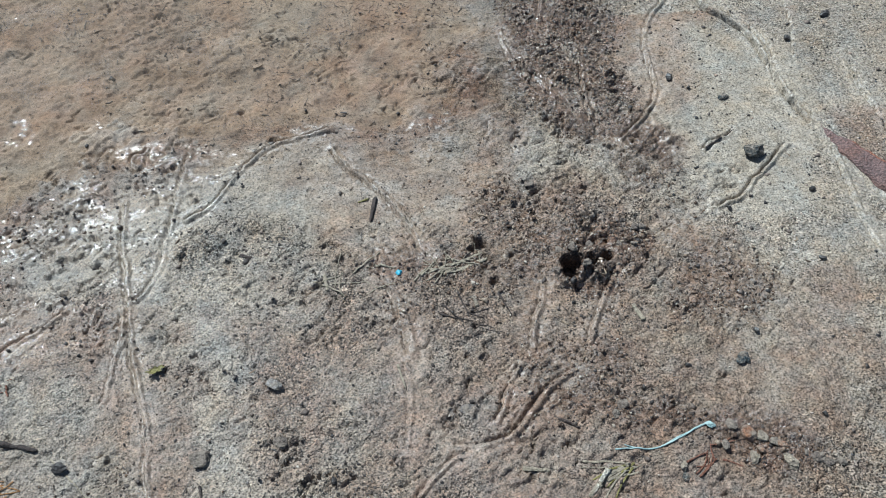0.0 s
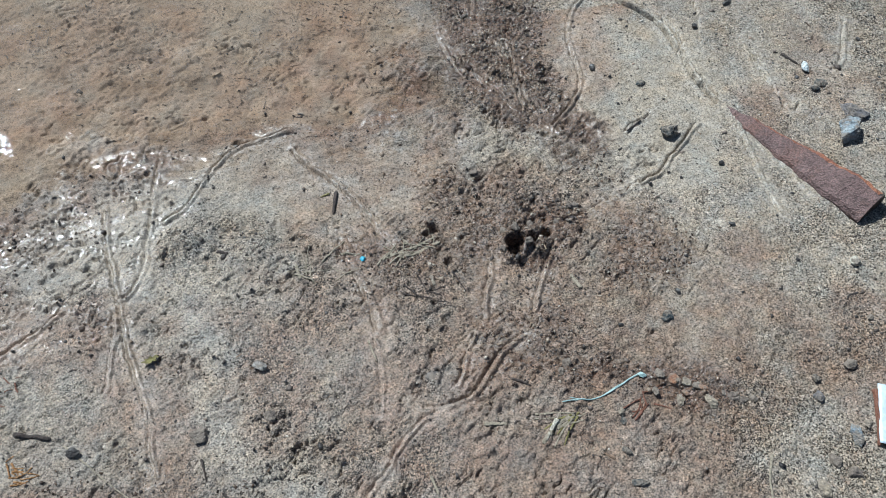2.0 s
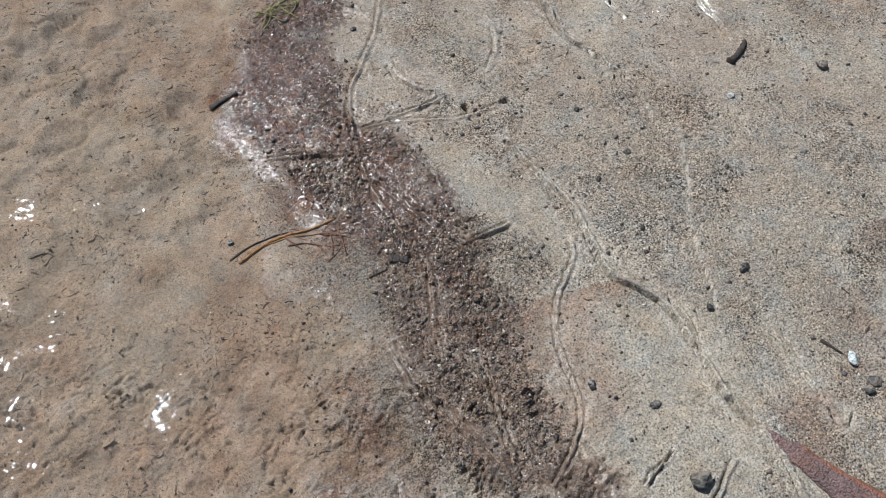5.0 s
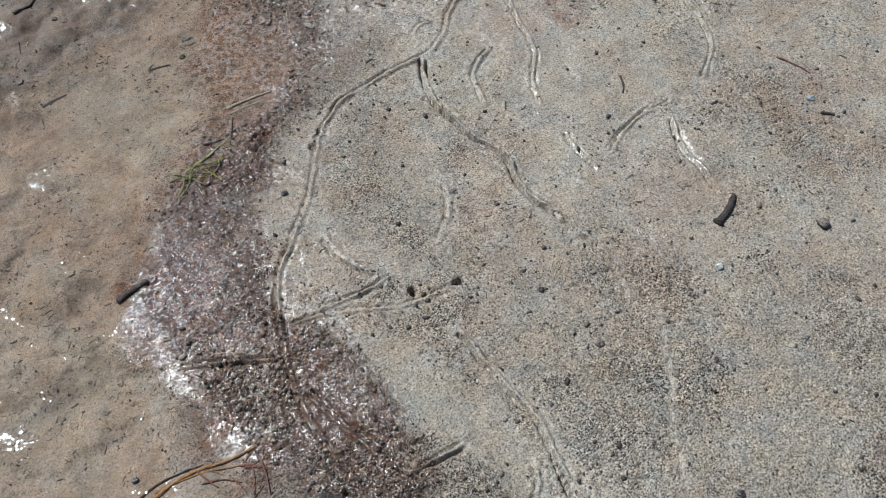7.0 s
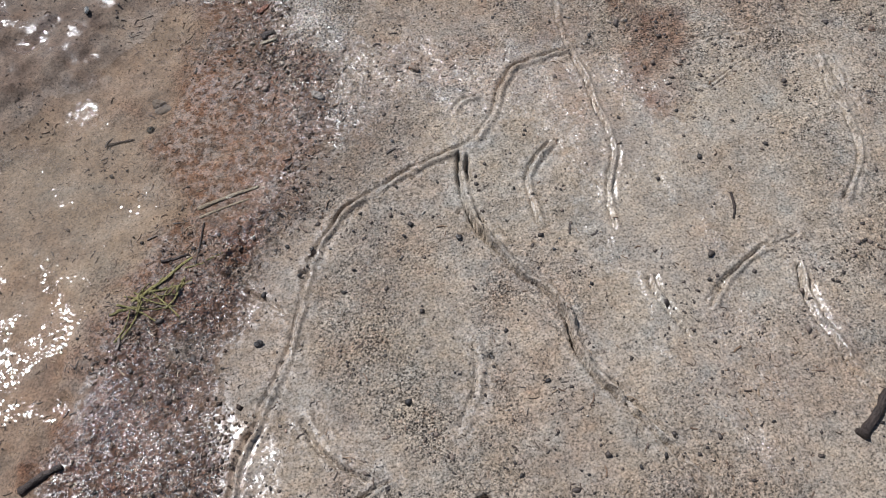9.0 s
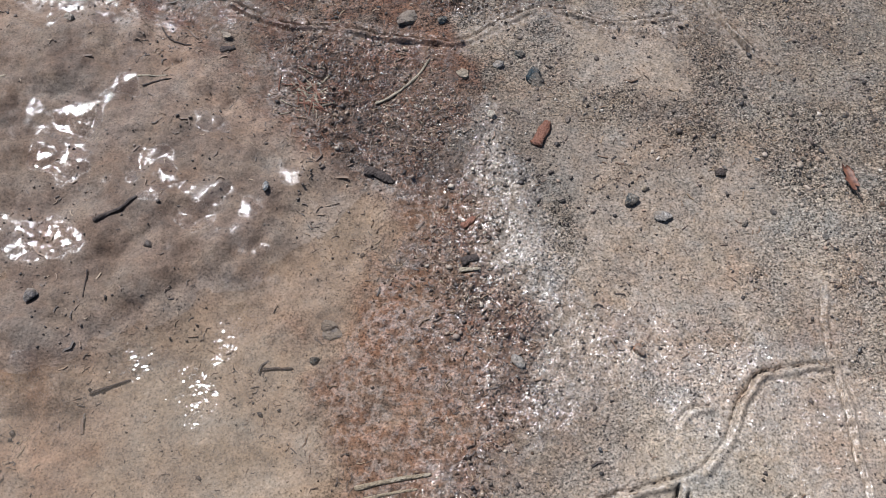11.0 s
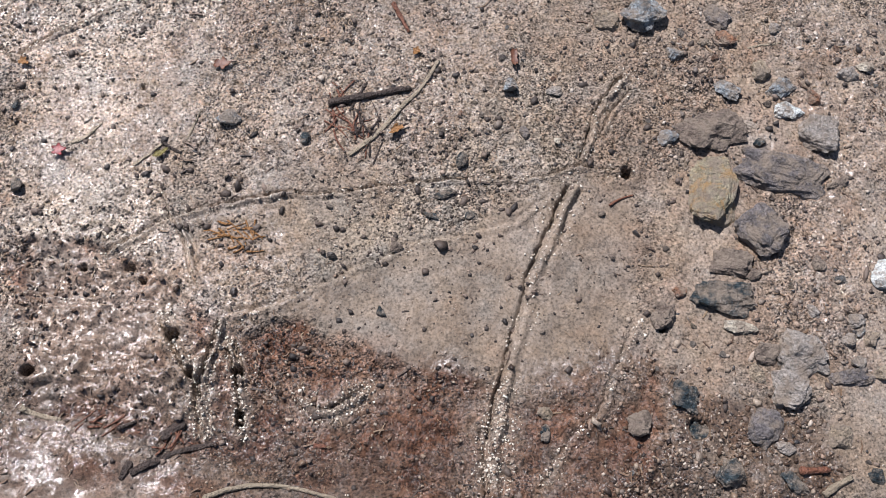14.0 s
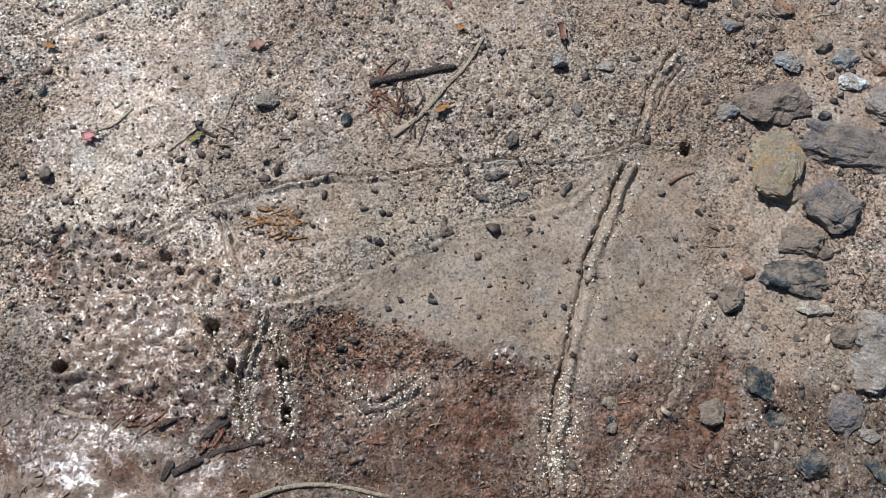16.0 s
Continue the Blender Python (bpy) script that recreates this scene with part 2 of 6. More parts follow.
CREAM = stone_material("cream_stone", (0.46, 0.41, 0.32), (0.66, 0.61, 0.5))
CLOD = stone_material("mud_clod", (0.10, 0.075, 0.06), (0.22, 0.175, 0.14), 0.75)
BLACK = plain_material("black_crumb", (0.012, 0.01, 0.009), (0.05, 0.042, 0.036), 0.45)
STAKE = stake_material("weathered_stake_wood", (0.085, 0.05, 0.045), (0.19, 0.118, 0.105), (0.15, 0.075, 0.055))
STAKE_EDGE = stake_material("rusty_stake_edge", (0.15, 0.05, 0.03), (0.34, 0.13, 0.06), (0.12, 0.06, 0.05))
BARK = wood_material("dark_bark", (0.015, 0.01, 0.008), (0.07, 0.046, 0.035), 0.6)
BROWNW = wood_material("red_brown_wood", (0.11, 0.04, 0.022), (0.22, 0.09, 0.05), 0.55)
STRAW = wood_material("straw", (0.2, 0.165, 0.115), (0.37, 0.31, 0.225), 0.5)
ORANGE = wood_material("orange_plant", (0.2, 0.09, 0.025), (0.36, 0.18, 0.06), 0.5)
GRASS = wood_material("green_straw", (0.12, 0.105, 0.03), (0.26, 0.22, 0.07), 0.5)
TEAL = plain_material("teal_cord", (0.17, 0.25, 0.24), (0.33, 0.41, 0.39), 0.5, 500)
AZURE = plain_material("blue_plastic", (0.02, 0.2, 0.29), (0.04, 0.3, 0.4), 0.4)
WHITE = plain_material("white_plastic", (0.34, 0.41, 0.47), (0.48, 0.54, 0.58), 0.4)
CRIMSON = plain_material("red_leaf", (0.1, 0.012, 0.016), (0.26, 0.035, 0.035), 0.5, 300)
LEAF = plain_material("brown_leaf", (0.06, 0.02, 0.012), (0.17, 0.07, 0.035), 0.55, 300)
SANDGRAIN = grain_material("sand_grains", [(0.0, (0.03, 0.03, 0.032)), (0.14, (0.12, 0.1, 0.085)), (0.45, (0.24, 0.19, 0.142)), (0.75, (0.31, 0.255, 0.198)), (0.9, (0.25, 0.165, 0.115)), (0.98, (0.42, 0.37, 0.31))])
PEATGRAIN = grain_material("peat_grains", [(0.0, (0.02, 0.015, 0.013)), (0.4, (0.07, 0.045, 0.031)), (0.75, (0.16, 0.108, 0.074)), (0.93, (0.25, 0.195, 0.145)), (0.98, (0.36, 0.31, 0.25))], 0.2)
PALEGRAIN = grain_material("pale_grains", [(0.0, (0.22, 0.17, 0.13)), (0.4, (0.4, 0.34, 0.27)), (0.8, (0.6, 0.56, 0.48))], 0.18)
FIBRE = grain_material("plant_fibres", [(0.0, (0.02, 0.012, 0.008)), (0.5, (0.09, 0.05, 0.028)), (0.8, (0.15, 0.09, 0.05)), (0.95, (0.2, 0.14, 0.085))], 0.5)
CRUMB = grain_material("dark_crumbs", [(0.0, (0.014, 0.011, 0.01)), (0.6, (0.06, 0.044, 0.034)), (0.95, (0.17, 0.128, 0.1))], 0.6)

# ---- the lie of the ground ----
WATER_LEVEL = -0.001
COLS, ROWS, Y0, Y1 = 720, 1520, 0.04, 2.29
far = np.array([0.01, 0.03, 0.07, 0.15, 0.3, 0.6, 1.2, 2.5, 5, 10, 20, 40, 80])
PAD = len(far)
ys = np.concatenate([Y0 - far[::-1], np.linspace(Y0, Y1, ROWS), Y1 + far])
# the finely modelled strip follows the walk; beyond it the sheet runs on to the horizon
KNOTS = (0.0, 0.2, 0.5, 0.9, 1.25, 1.5, 1.63, 1.8, 2.0, 2.3)
LEFT = np.interp(ys, KNOTS, (-0.46, -0.44, -0.46, -0.54, -0.38, -0.28, -0.27, -0.32, -0.37, -0.37))
RIGHT = np.interp(ys, KNOTS, (0.5, 0.55, 0.72, 0.93, 1.0, 0.93, 0.84, 0.64, 0.55, 0.5))
GX = np.stack([np.concatenate([l - far[::-1], np.linspace(l, r, COLS), r + far]) for l, r in zip(LEFT, RIGHT)])
GY = np.repeat(ys[:, None], GX.shape[1], 1)


def value_noise(x, y, size, seed):
    """Smooth noise from -1 to 1 with features of that size."""
    rng = np.random.default_rng(seed)
    table = rng.uniform(-1, 1, (256, 256))
    u, v = x / size, y / size
    i, j = np.floor(u).astype(int), np.floor(v).astype(int)
    f, g = u - i, v - j
    f, g = f * f * f * (f * (6 * f - 15) + 10), g * g * g * (g * (6 * g - 15) + 10)
    a, b = table[i & 255, j & 255], table[(i + 1) & 255, j & 255]
    c, d = table[i & 255, (j + 1) & 255], table[(i + 1) & 255, (j + 1) & 255]
    return (a + (b - a) * f) * (1 - g) + (c + (d - c) * f) * g


def fractal(x, y, size, seed, octaves=3):
    return sum(value_noise(x, y, size / 2**k, seed + k) / 2**k for k in range(octaves)) / (2 - 2 ** (1 - octaves))


def clods(x, y, size, seed, reach=0.75):
    """Rounded crumbs of uneven height, packed side by side: 0 in the gaps, up to 1."""
    table = np.random.default_rng(seed).uniform(0, 1, (128, 128, 3))
    i, j = np.floor(x / size).astype(int), np.floor(y / size).astype(int)
    best = np.zeros(x.shape)
    for di in (-1, 0, 1):
        for dj in (-1, 0, 1):
            cell = table[(i + di) & 127, (j + dj) & 127]
            d2 = ((i + di + cell[..., 0]) - x / size) ** 2 + ((j + dj + cell[..., 1]) - y / size) ** 2
            np.maximum(best, (0.35 + 0.65 * cell[..., 2]) * (1 - d2 / reach**2), out=best)
    return best


def distance(line, x, y, closed=False):
    """Distance to a line through points."""
    best = np.full(x.shape, 1e9)
    pts = list(line) + ([line[0]] if closed else [])
    for (ax, ay), (bx, by) in zip(pts, pts[1:]):
        dx, dy = bx - ax, by - ay
        t = np.clip(((x - ax) * dx + (y - ay) * dy) / (dx * dx + dy * dy + 1e-12), 0, 1)
        np.minimum(best, (x - ax - t * dx) ** 2 + (y - ay - t * dy) ** 2, out=best)
    return np.sqrt(best)


def within(line, x, y):
    """Signed distance to a closed outline: positive inside."""
    inside = np.zeros(x.shape, bool)
    for (ax, ay), (bx, by) in zip(line, line[1:] + line[:1]):
        if ay != by:
            inside ^= ((ay > y) != (by > y)) & (x < (bx - ax) * (y - ay) / (by - ay) + ax)
    d = distance(line, x, y, True)
    return np.where(inside, d, -d)


def smooth(line, rounds=2):
    """Rounds the corners of an open line."""
    for _ in range(rounds):
        out = [line[0]]
        for (ax, ay), (bx, by) in zip(line, line[1:]):
            out += [(0.75 * ax + 0.25 * bx, 0.75 * ay + 0.25 * by), (0.25 * ax + 0.75 * bx, 0.25 * ay + 0.75 * by)]
        line = out + [line[-1]]
    return line


def step01(v, lo, hi):
    t = np.clip((v - lo) / (hi - lo), 0, 1)
    return t * t * (3 - 2 * t)


# the shore of the puddle, from the near end to the far end
SHORE = ([(-0.410, 0.525), (-0.377, 0.559), (-0.337, 0.616), (-0.273, 0.625), (-0.208, 0.630), (-0.148, 0.644), (-0.063, 0.651), (-0.000, 0.625), (0.043, 0.642), (0.095, 0.673), (0.081, 0.734)]
         + [(0.082, 0.715), (0.069, 0.754), (0.100, 0.794), (0.081, 0.830), (0.070, 0.890), (0.097, 0.937), (0.062, 0.980), (0.048, 1.040)]
         + [(0.083, 0.973), (0.044, 1.034), (0.014, 1.093), (0.018, 1.153), (0.046, 1.202), (0.089, 1.258), (0.155, 1.341)]
         + [(0.221, 1.375), (0.245, 1.407), (0.256, 1.438), (0.235, 1.505)]
         + [(0.207, 1.480), (0.202, 1.547), (0.197, 1.620)]
         + [(0.215, 1.601), (0.197, 1.600), (0.161, 1.634), (0.108, 1.630), (0.077, 1.676), (0.038, 1.703), (0.006, 1.738), (-0.028, 1.779), (-0.073, 1.815), (-0.099, 1.825), (-0.163, 1.825), (-0.234, 1.831), (-0.289, 1.850)])
PUDDLE = SHORE + [(-0.9, 1.9), (-0.9, 0.7)]


def patch(kind, outline, soft, amount):
    """Notes a patch of ground: its outline, how soft its edge is and how strong it is."""
    kind.append((outline, soft, amount))


# dark wet crumbly ground
DARKS = []
patch(DARKS, [(0.116, 1.067), (0.179, 1.055), (0.223, 0.987), (0.242, 0.909), (0.263, 0.852), (0.262, 0.794), (0.258, 0.724), (0.267, 0.663), (0.284, 0.611), (0.294, 0.563), (0.252, 0.540), (0.226, 0.577), (0.182, 0.639), (0.135, 0.704), (0.133, 0.764), (0.130, 0.820), (0.109, 0.891), (0.114, 0.961), (0.092, 1.003)], 0.03, 0.72)
patch(DARKS, [(0.237, 1.387), (0.176, 1.296), (0.148, 1.222), (0.147, 1.138), (0.152, 1.081), (0.186, 1.048), (0.210, 1.004), (0.230, 0.949), (0.241, 0.912), (0.248, 0.864), (0.258, 0.813), (0.215, 0.802), (0.155, 0.856), (0.105, 0.921), (0.085, 0.980), (0.048, 1.054), (0.017, 1.115), (0.033, 1.165), (0.055, 1.216), (0.095, 1.256), (0.168, 1.337)], 0.025, 1.0)
patch(DARKS, [(0.180, 0.478), (0.220, 0.497), (0.251, 0.478), (0.216, 0.433), (0.179, 0.421), (0.153, 0.432), (0.147, 0.458)], 0.03, 0.7)
patch(DARKS, [(0.281, 0.500), (0.346, 0.474), (0.358, 0.418), (0.331, 0.374), (0.287, 0.358), (0.254, 0.401)], 0.05, 0.45)
patch(DARKS, [(0.159, 0.313), (0.256, 0.294), (0.331, 0.284), (0.372, 0.245), (0.336, 0.225), (0.277, 0.265), (0.203, 0.274)], 0.03, 0.65)
patch(DARKS, [(-0.076, 0.481), (0.023, 0.467), (0.106, 0.468), (0.148, 0.451), (0.120, 0.439), (0.021, 0.445), (-0.041, 0.446)], 0.03, 0.5)
patch(DARKS, [(0.200, 1.325), (0.178, 1.290), (0.179, 1.252), (0.159, 1.226), (0.148, 1.198), (0.153, 1.159), (0.120, 1.112), (0.067, 1.132), (0.078, 1.232), (0.126, 1.296), (0.168, 1.344)], 0.03, 0.8)
patch(DARKS, [(-0.242, 1.993), (-0.202, 1.987), (-0.134, 1.941), (-0.104, 1.943), (-0.049, 1.933), (0.006, 1.922), (0.060, 1.911), (0.098, 1.909), (0.145, 1.903), (0.191, 1.893), (0.189, 1.841), (0.100, 1.830), (-0.011, 1.837), (-0.057, 1.860), (-0.107, 1.855), (-0.221, 1.883)], 0.02, 0.75)
patch(DARKS, [(0.092, 1.906), (0.144, 1.929), (0.185, 1.927), (0.220, 1.915), (0.260, 1.908), (0.312, 1.892), (0.335, 1.856), (0.307, 1.822), (0.243, 1.809), (0.180, 1.823), (0.129, 1.847)], 0.02, 0.7)
patch(DARKS, [(-0.242, 1.993), (-0.207, 1.991), (-0.158, 1.976), (-0.126, 1.941), (-0.103, 1.911), (-0.109, 1.866), (-0.176, 1.878), (-0.222, 1.887)], 0.025, 0.7)
REDS = []
patch(REDS, [(-0.024, 0.358), (0.132, 0.365), (0.281, 0.345), (0.383, 0.277), (0.356, 0.180), (0.302, 0.118), (0.133, 0.131), (-0.011, 0.161), (-0.032, 0.268)], 0.09, 0.5)
patch(REDS, [(-0.080, 0.520), (0.060, 0.560), (0.180, 0.560), (0.280, 0.480), (0.330, 0.380), (0.250, 0.320), (0.050, 0.300), (-0.060, 0.380)], 0.09, 0.42)
patch(REDS, [(0.556, 1.533), (0.660, 1.510), (0.627, 1.449), (0.569, 1.371), (0.545, 1.383), (0.557, 1.457)], 0.03, 0.65)
patch(REDS, [(-0.238, 1.972), (-0.199, 1.966), (-0.133, 1.933), (-0.102, 1.927), (-0.048, 1.925), (0.006, 1.918), (0.060, 1.907), (0.098, 1.905), (0.145, 1.901), (0.191, 1.893), (0.200, 1.841), (0.100, 1.830), (-0.010, 1.830), (-0.055, 1.846), (-0.106, 1.848), (-0.218, 1.868)], 0.03, 0.88)
patch(REDS, [(-0.086, 1.928), (-0.015, 1.928), (0.048, 1.913), (0.119, 1.898), (0.180, 1.878), (0.197, 1.824), (0.233, 1.774), (0.252, 1.726), (0.219, 1.676), (0.103, 1.670), (0.061, 1.715), (0.026, 1.757), (-0.064, 1.830)], 0.04, 0.85)
patch(REDS, [(0.102, 1.562), (0.198, 1.580), (0.221, 1.529), (0.274, 1.434), (0.242, 1.389), (0.181, 1.383), (0.124, 1.440)], 0.05, 0.65)
patch(REDS, [(0.077, 1.676), (0.168, 1.673), (0.223, 1.658), (0.232, 1.499), (0.175, 1.495), (0.153, 1.615)], 0.05, 0.6)
patch(REDS, [(-0.053, 0.447), (0.120, 0.439), (0.135, 0.378), (0.092, 0.342), (0.012, 0.367), (-0.031, 0.415)], 0.06, 0.25)
patch(REDS, [(0.010, 0.950), (0.100, 0.948), (0.102, 0.909), (0.035, 0.911)], 0.03, 0.5)
# smooth silt washed out flat
SILTS = []
patch(SILTS, [(-0.093, 1.947), (-0.044, 1.966), (0.032, 2.003), (0.137, 2.048), (0.196, 2.061), (0.202, 2.004), (0.189, 1.957), (0.172, 1.924), (0.145, 1.907), (0.098, 1.912), (0.067, 1.915), (0.036, 1.917), (0.005, 1.924), (-0.018, 1.935)], 0.02, 0.9)
patch(SILTS, [(0.295, 0.846), (0.319, 0.807), (0.395, 0.767), (0.405, 0.694), (0.428, 0.631), (0.433, 0.560), (0.444, 0.494), (0.345, 0.502), (0.290, 0.590), (0.275, 0.647), (0.276, 0.720)], 0.035, 0.75)
patch(SILTS, [(0.324, 0.797), (0.454, 0.738), (0.461, 0.616), (0.409, 0.497), (0.340, 0.515), (0.269, 0.622), (0.266, 0.741)], 0.04, 0.7)
patch(SILTS, [(0.319, 0.368), (0.419, 0.385), (0.572, 0.411), (0.520, 0.285), (0.412, 0.273), (0.333, 0.310)], 0.08, 0.3)
patch(SILTS, [(0.241, 1.345), (0.171, 1.278), (0.148, 1.196), (0.163, 1.125), (0.171, 1.083), (0.233, 1.080), (0.227, 1.216), (0.281, 1.333)], 0.02, 0.8)
patch(SILTS, [(0.198, 1.045), (0.236, 1.048), (0.296, 1.000), (0.333, 0.931), (0.352, 0.871), (0.327, 0.840), (0.293, 0.889), (0.247, 0.930), (0.231, 0.991)], 0.02, 0.75)
patch(SILTS, [(0.374, 1.233), (0.421, 1.229), (0.431, 1.175), (0.451, 1.131), (0.487, 1.073), (0.395, 1.056), (0.375, 1.114), (0.361, 1.174)], 0.02, 0.75)
patch(SILTS, [(0.191, 1.185), (0.225, 1.173), (0.278, 1.116), (0.299, 1.085), (0.191, 1.098), (0.165, 1.139)], 0.03, 0.6)
patch(SILTS, [(0.175, 1.253), (0.221, 1.287), (0.225, 1.243), (0.187, 1.190), (0.158, 1.216)], 0.015, 0.8)
patch(SILTS, [(0.568, 1.320), (0.628, 1.283), (0.635, 1.223), (0.611, 1.163), (0.563, 1.173), (0.561, 1.238)], 0.03, 0.6)
patch(SILTS, [(0.280, 1.700), (0.443, 1.674), (0.461, 1.606), (0.438, 1.523), (0.357, 1.498), (0.315, 1.555), (0.288, 1.626)], 0.03, 0.65)
patch(SILTS, [(0.392, 1.633), (0.472, 1.678), (0.450, 1.515), (0.298, 1.504), (0.308, 1.555)], 0.06, 0.6)
patch(SILTS, [(0.306, 1.813), (0.419, 1.807), (0.409, 1.735), (0.326, 1.746)], 0.03, 0.8)
patch(SILTS, [(-0.399, 0.556), (-0.319, 0.625), (-0.216, 0.674), (-0.151, 0.597), (-0.207, 0.506), (-0.293, 0.453), (-0.369, 0.409)], 0.05, 0.6)
patch(SILTS, [(-0.120, 2.030), (-0.020, 2.035), (0.020, 2.000), (-0.060, 1.970), (-0.110, 1.960)], 0.04, 0.5)
patch(SILTS, [(-0.038, 1.662), (0.211, 1.608), (0.189, 1.479), (0.135, 1.362), (0.088, 1.293), (-0.021, 1.253)], 0.08, 1.0)
patch(SILTS, [(-0.200, 0.600), (-0.185, 0.639), (-0.126, 0.670), (-0.033, 0.670), (0.058, 0.640), (0.090, 0.575), (0.066, 0.509), (-0.009, 0.500), (-0.082, 0.515), (-0.142, 0.543)], 0.04, 0.8)
MARGIN = SILTS[-1:]

# drifts of short dark plant litter along the water's edge
LITTER = []
patch(LITTER, [(0.217, 1.471), (0.269, 1.417), (0.235, 1.351), (0.166, 1.301), (0.120, 1.217), (0.126, 1.113), (0.081, 1.046), (0.012, 1.066), (0.005, 1.148), (0.050, 1.237), (0.091, 1.314), (0.146, 1.376)], 0.045, 0.8)
patch(LITTER, [(0.211, 1.608), (0.251, 1.553), (0.281, 1.446), (0.260, 1.404), (0.208, 1.353), (0.175, 1.313), (0.152, 1.258), (0.086, 1.211), (0.065, 1.276), (0.084, 1.304), (0.134, 1.351), (0.137, 1.411), (0.099, 1.485), (0.145, 1.546)], 0.05, 0.75)
patch(LITTER, [(0.031, 1.749), (0.083, 1.783), (0.156, 1.779), (0.219, 1.754), (0.228, 1.679), (0.215, 1.642), (0.219, 1.551), (0.179, 1.556), (0.152, 1.637), (0.099, 1.669), (0.062, 1.703)], 0.04, 0.8)
# the trench of dark red crumbs below the silt
TRENCH = []
SLICK = []
patch(SLICK, [(-0.245, 2.006), (-0.195, 1.995), (-0.144, 1.985), (-0.119, 1.957), (-0.103, 1.926), (-0.097, 1.887), (-0.147, 1.879), (-0.218, 1.868)], 0.02, 1.0)
patch(TRENCH, [(-0.244, 2.001), (-0.195, 1.991), (-0.142, 1.973), (-0.107, 1.942), (-0.080, 1.936), (-0.042, 1.946), (-0.017, 1.923), (0.037, 1.910), (0.098, 1.905), (0.106, 1.890), (0.152, 1.899), (0.156, 1.877), (0.191, 1.901), (0.204, 1.933), (0.213, 1.879), (0.174, 1.841), (-0.032, 1.826), (-0.107, 1.851), (-0.218, 1.868)], 0.009, 1.0)

# furrows that worms have left: line, half width, depth, all in metres
TRAILS = []


def furrow(line, half, deep):
    TRAILS.append((line, half, deep))


furrow([(-0.275, 0.562), (-0.269, 0.506), (-0.260, 0.460), (-0.255, 0.437), (-0.244, 0.387), (-0.230, 0.339), (-0.220, 0.294), (-0.214, 0.239)], 0.0032, 0.0022)
furrow([(-0.214, 0.630), (-0.223, 0.564), (-0.225, 0.500), (-0.233, 0.464), (-0.246, 0.440), (-0.256, 0.436)], 0.003, 0.002)
furrow([(-0.063, 0.647), (-0.094, 0.637), (-0.128, 0.630), (-0.155, 0.604), (-0.172, 0.573), (-0.188, 0.547), (-0.210, 0.531)], 0.0032, 0.003)
furrow([(-0.065, 0.620), (-0.044, 0.582), (-0.013, 0.553), (0.009, 0.517), (0.025, 0.483), (0.031, 0.468)], 0.0028, 0.002)
furrow([(-0.019, 0.485), (-0.008, 0.441), (0.003, 0.396), (0.011, 0.360)], 0.0045, 0.0028)
furrow([(0.005, 0.354), (0.007, 0.320), (0.001, 0.270)], 0.0025, 0.0015)
furrow([(0.138, 0.433), (0.128, 0.394), (0.116, 0.360)], 0.0032, 0.003)
furrow([(0.106, 0.347), (0.095, 0.322), (0.079, 0.291)], 0.003, 0.003)
furrow([(0.211, 0.447), (0.195, 0.414), (0.178, 0.380), (0.169, 0.363)], 0.003, 0.0032)
furrow([(0.152, 0.338), (0.124, 0.318), (0.105, 0.294), (0.088, 0.277), (0.064, 0.268), (0.038, 0.270)], 0.0035, 0.0035)
furrow([(0.063, 0.267), (0.040, 0.261), (0.018, 0.240), (-0.011, 0.206), (-0.021, 0.191)], 0.003, 0.002)
furrow([(0.432, 0.688), (0.435, 0.740), (0.426, 0.773)], 0.003, 0.002)
furrow([(0.464, 0.583), (0.466, 0.524), (0.469, 0.481), (0.474, 0.448)], 0.003, 0.002)
furrow([(0.467, 0.569), (0.497, 0.511), (0.515, 0.467)], 0.0025, 0.0014)
furrow([(0.420, 0.588), (0.383, 0.557), (0.361, 0.529), (0.324, 0.508)], 0.0028, 0.0035)
furrow([(0.365, 0.612), (0.345, 0.598), (0.328, 0.587)], 0.002, 0.002)
furrow([(0.133, 0.789), (0.153, 0.729), (0.182, 0.681), (0.209, 0.639)], 0.003, 0.002)
furrow([(0.213, 0.753), (0.220, 0.711), (0.213, 0.677)], 0.003, 0.002)
furrow([(-0.260, 0.434), (-0.258, 0.389), (-0.260, 0.349), (-0.265, 0.331)], 0.0028, 0.0016)
furrow([(-0.381, 0.379), (-0.361, 0.396), (-0.339, 0.410), (-0.312, 0.434)], 0.0032, 0.0018)
furrow([(0.513, 0.709), (0.530, 0.636), (0.534, 0.587), (0.548, 0.605)], 0.003, 0.0016)
furrow([(0.660, 0.732), (0.633, 0.673), (0.611, 0.645)], 0.003, 0.0014)
furrow([(0.105, 0.643), (0.106, 0.629), (0.097, 0.612)], 0.003, 0.0028)
furrow([(0.140, 0.625), (0.130, 0.617), (0.132, 0.599)], 0.003, 0.0032)
furrow([(-0.257, 0.638), (-0.262, 0.628), (-0.272, 0.629), (-0.276, 0.619), (-0.270, 0.610), (-0.262, 0.614), (-0.262, 0.626)], 0.0022, 0.0025)
furrow([(0.347, 0.857), (0.344, 0.836), (0.316, 0.808), (0.297, 0.771), (0.292, 0.732), (0.297, 0.693), (0.293, 0.665), (0.268, 0.632), (0.243, 0.606)], 0.0032, 0.0035)
furrow([(0.320, 1.013), (0.340, 0.965), (0.362, 0.913), (0.369, 0.875), (0.367, 0.832), (0.373, 0.805), (0.400, 0.783), (0.421, 0.762), (0.427, 0.721), (0.433, 0.681), (0.439, 0.643), (0.451, 0.615)], 0.0038, 0.007)
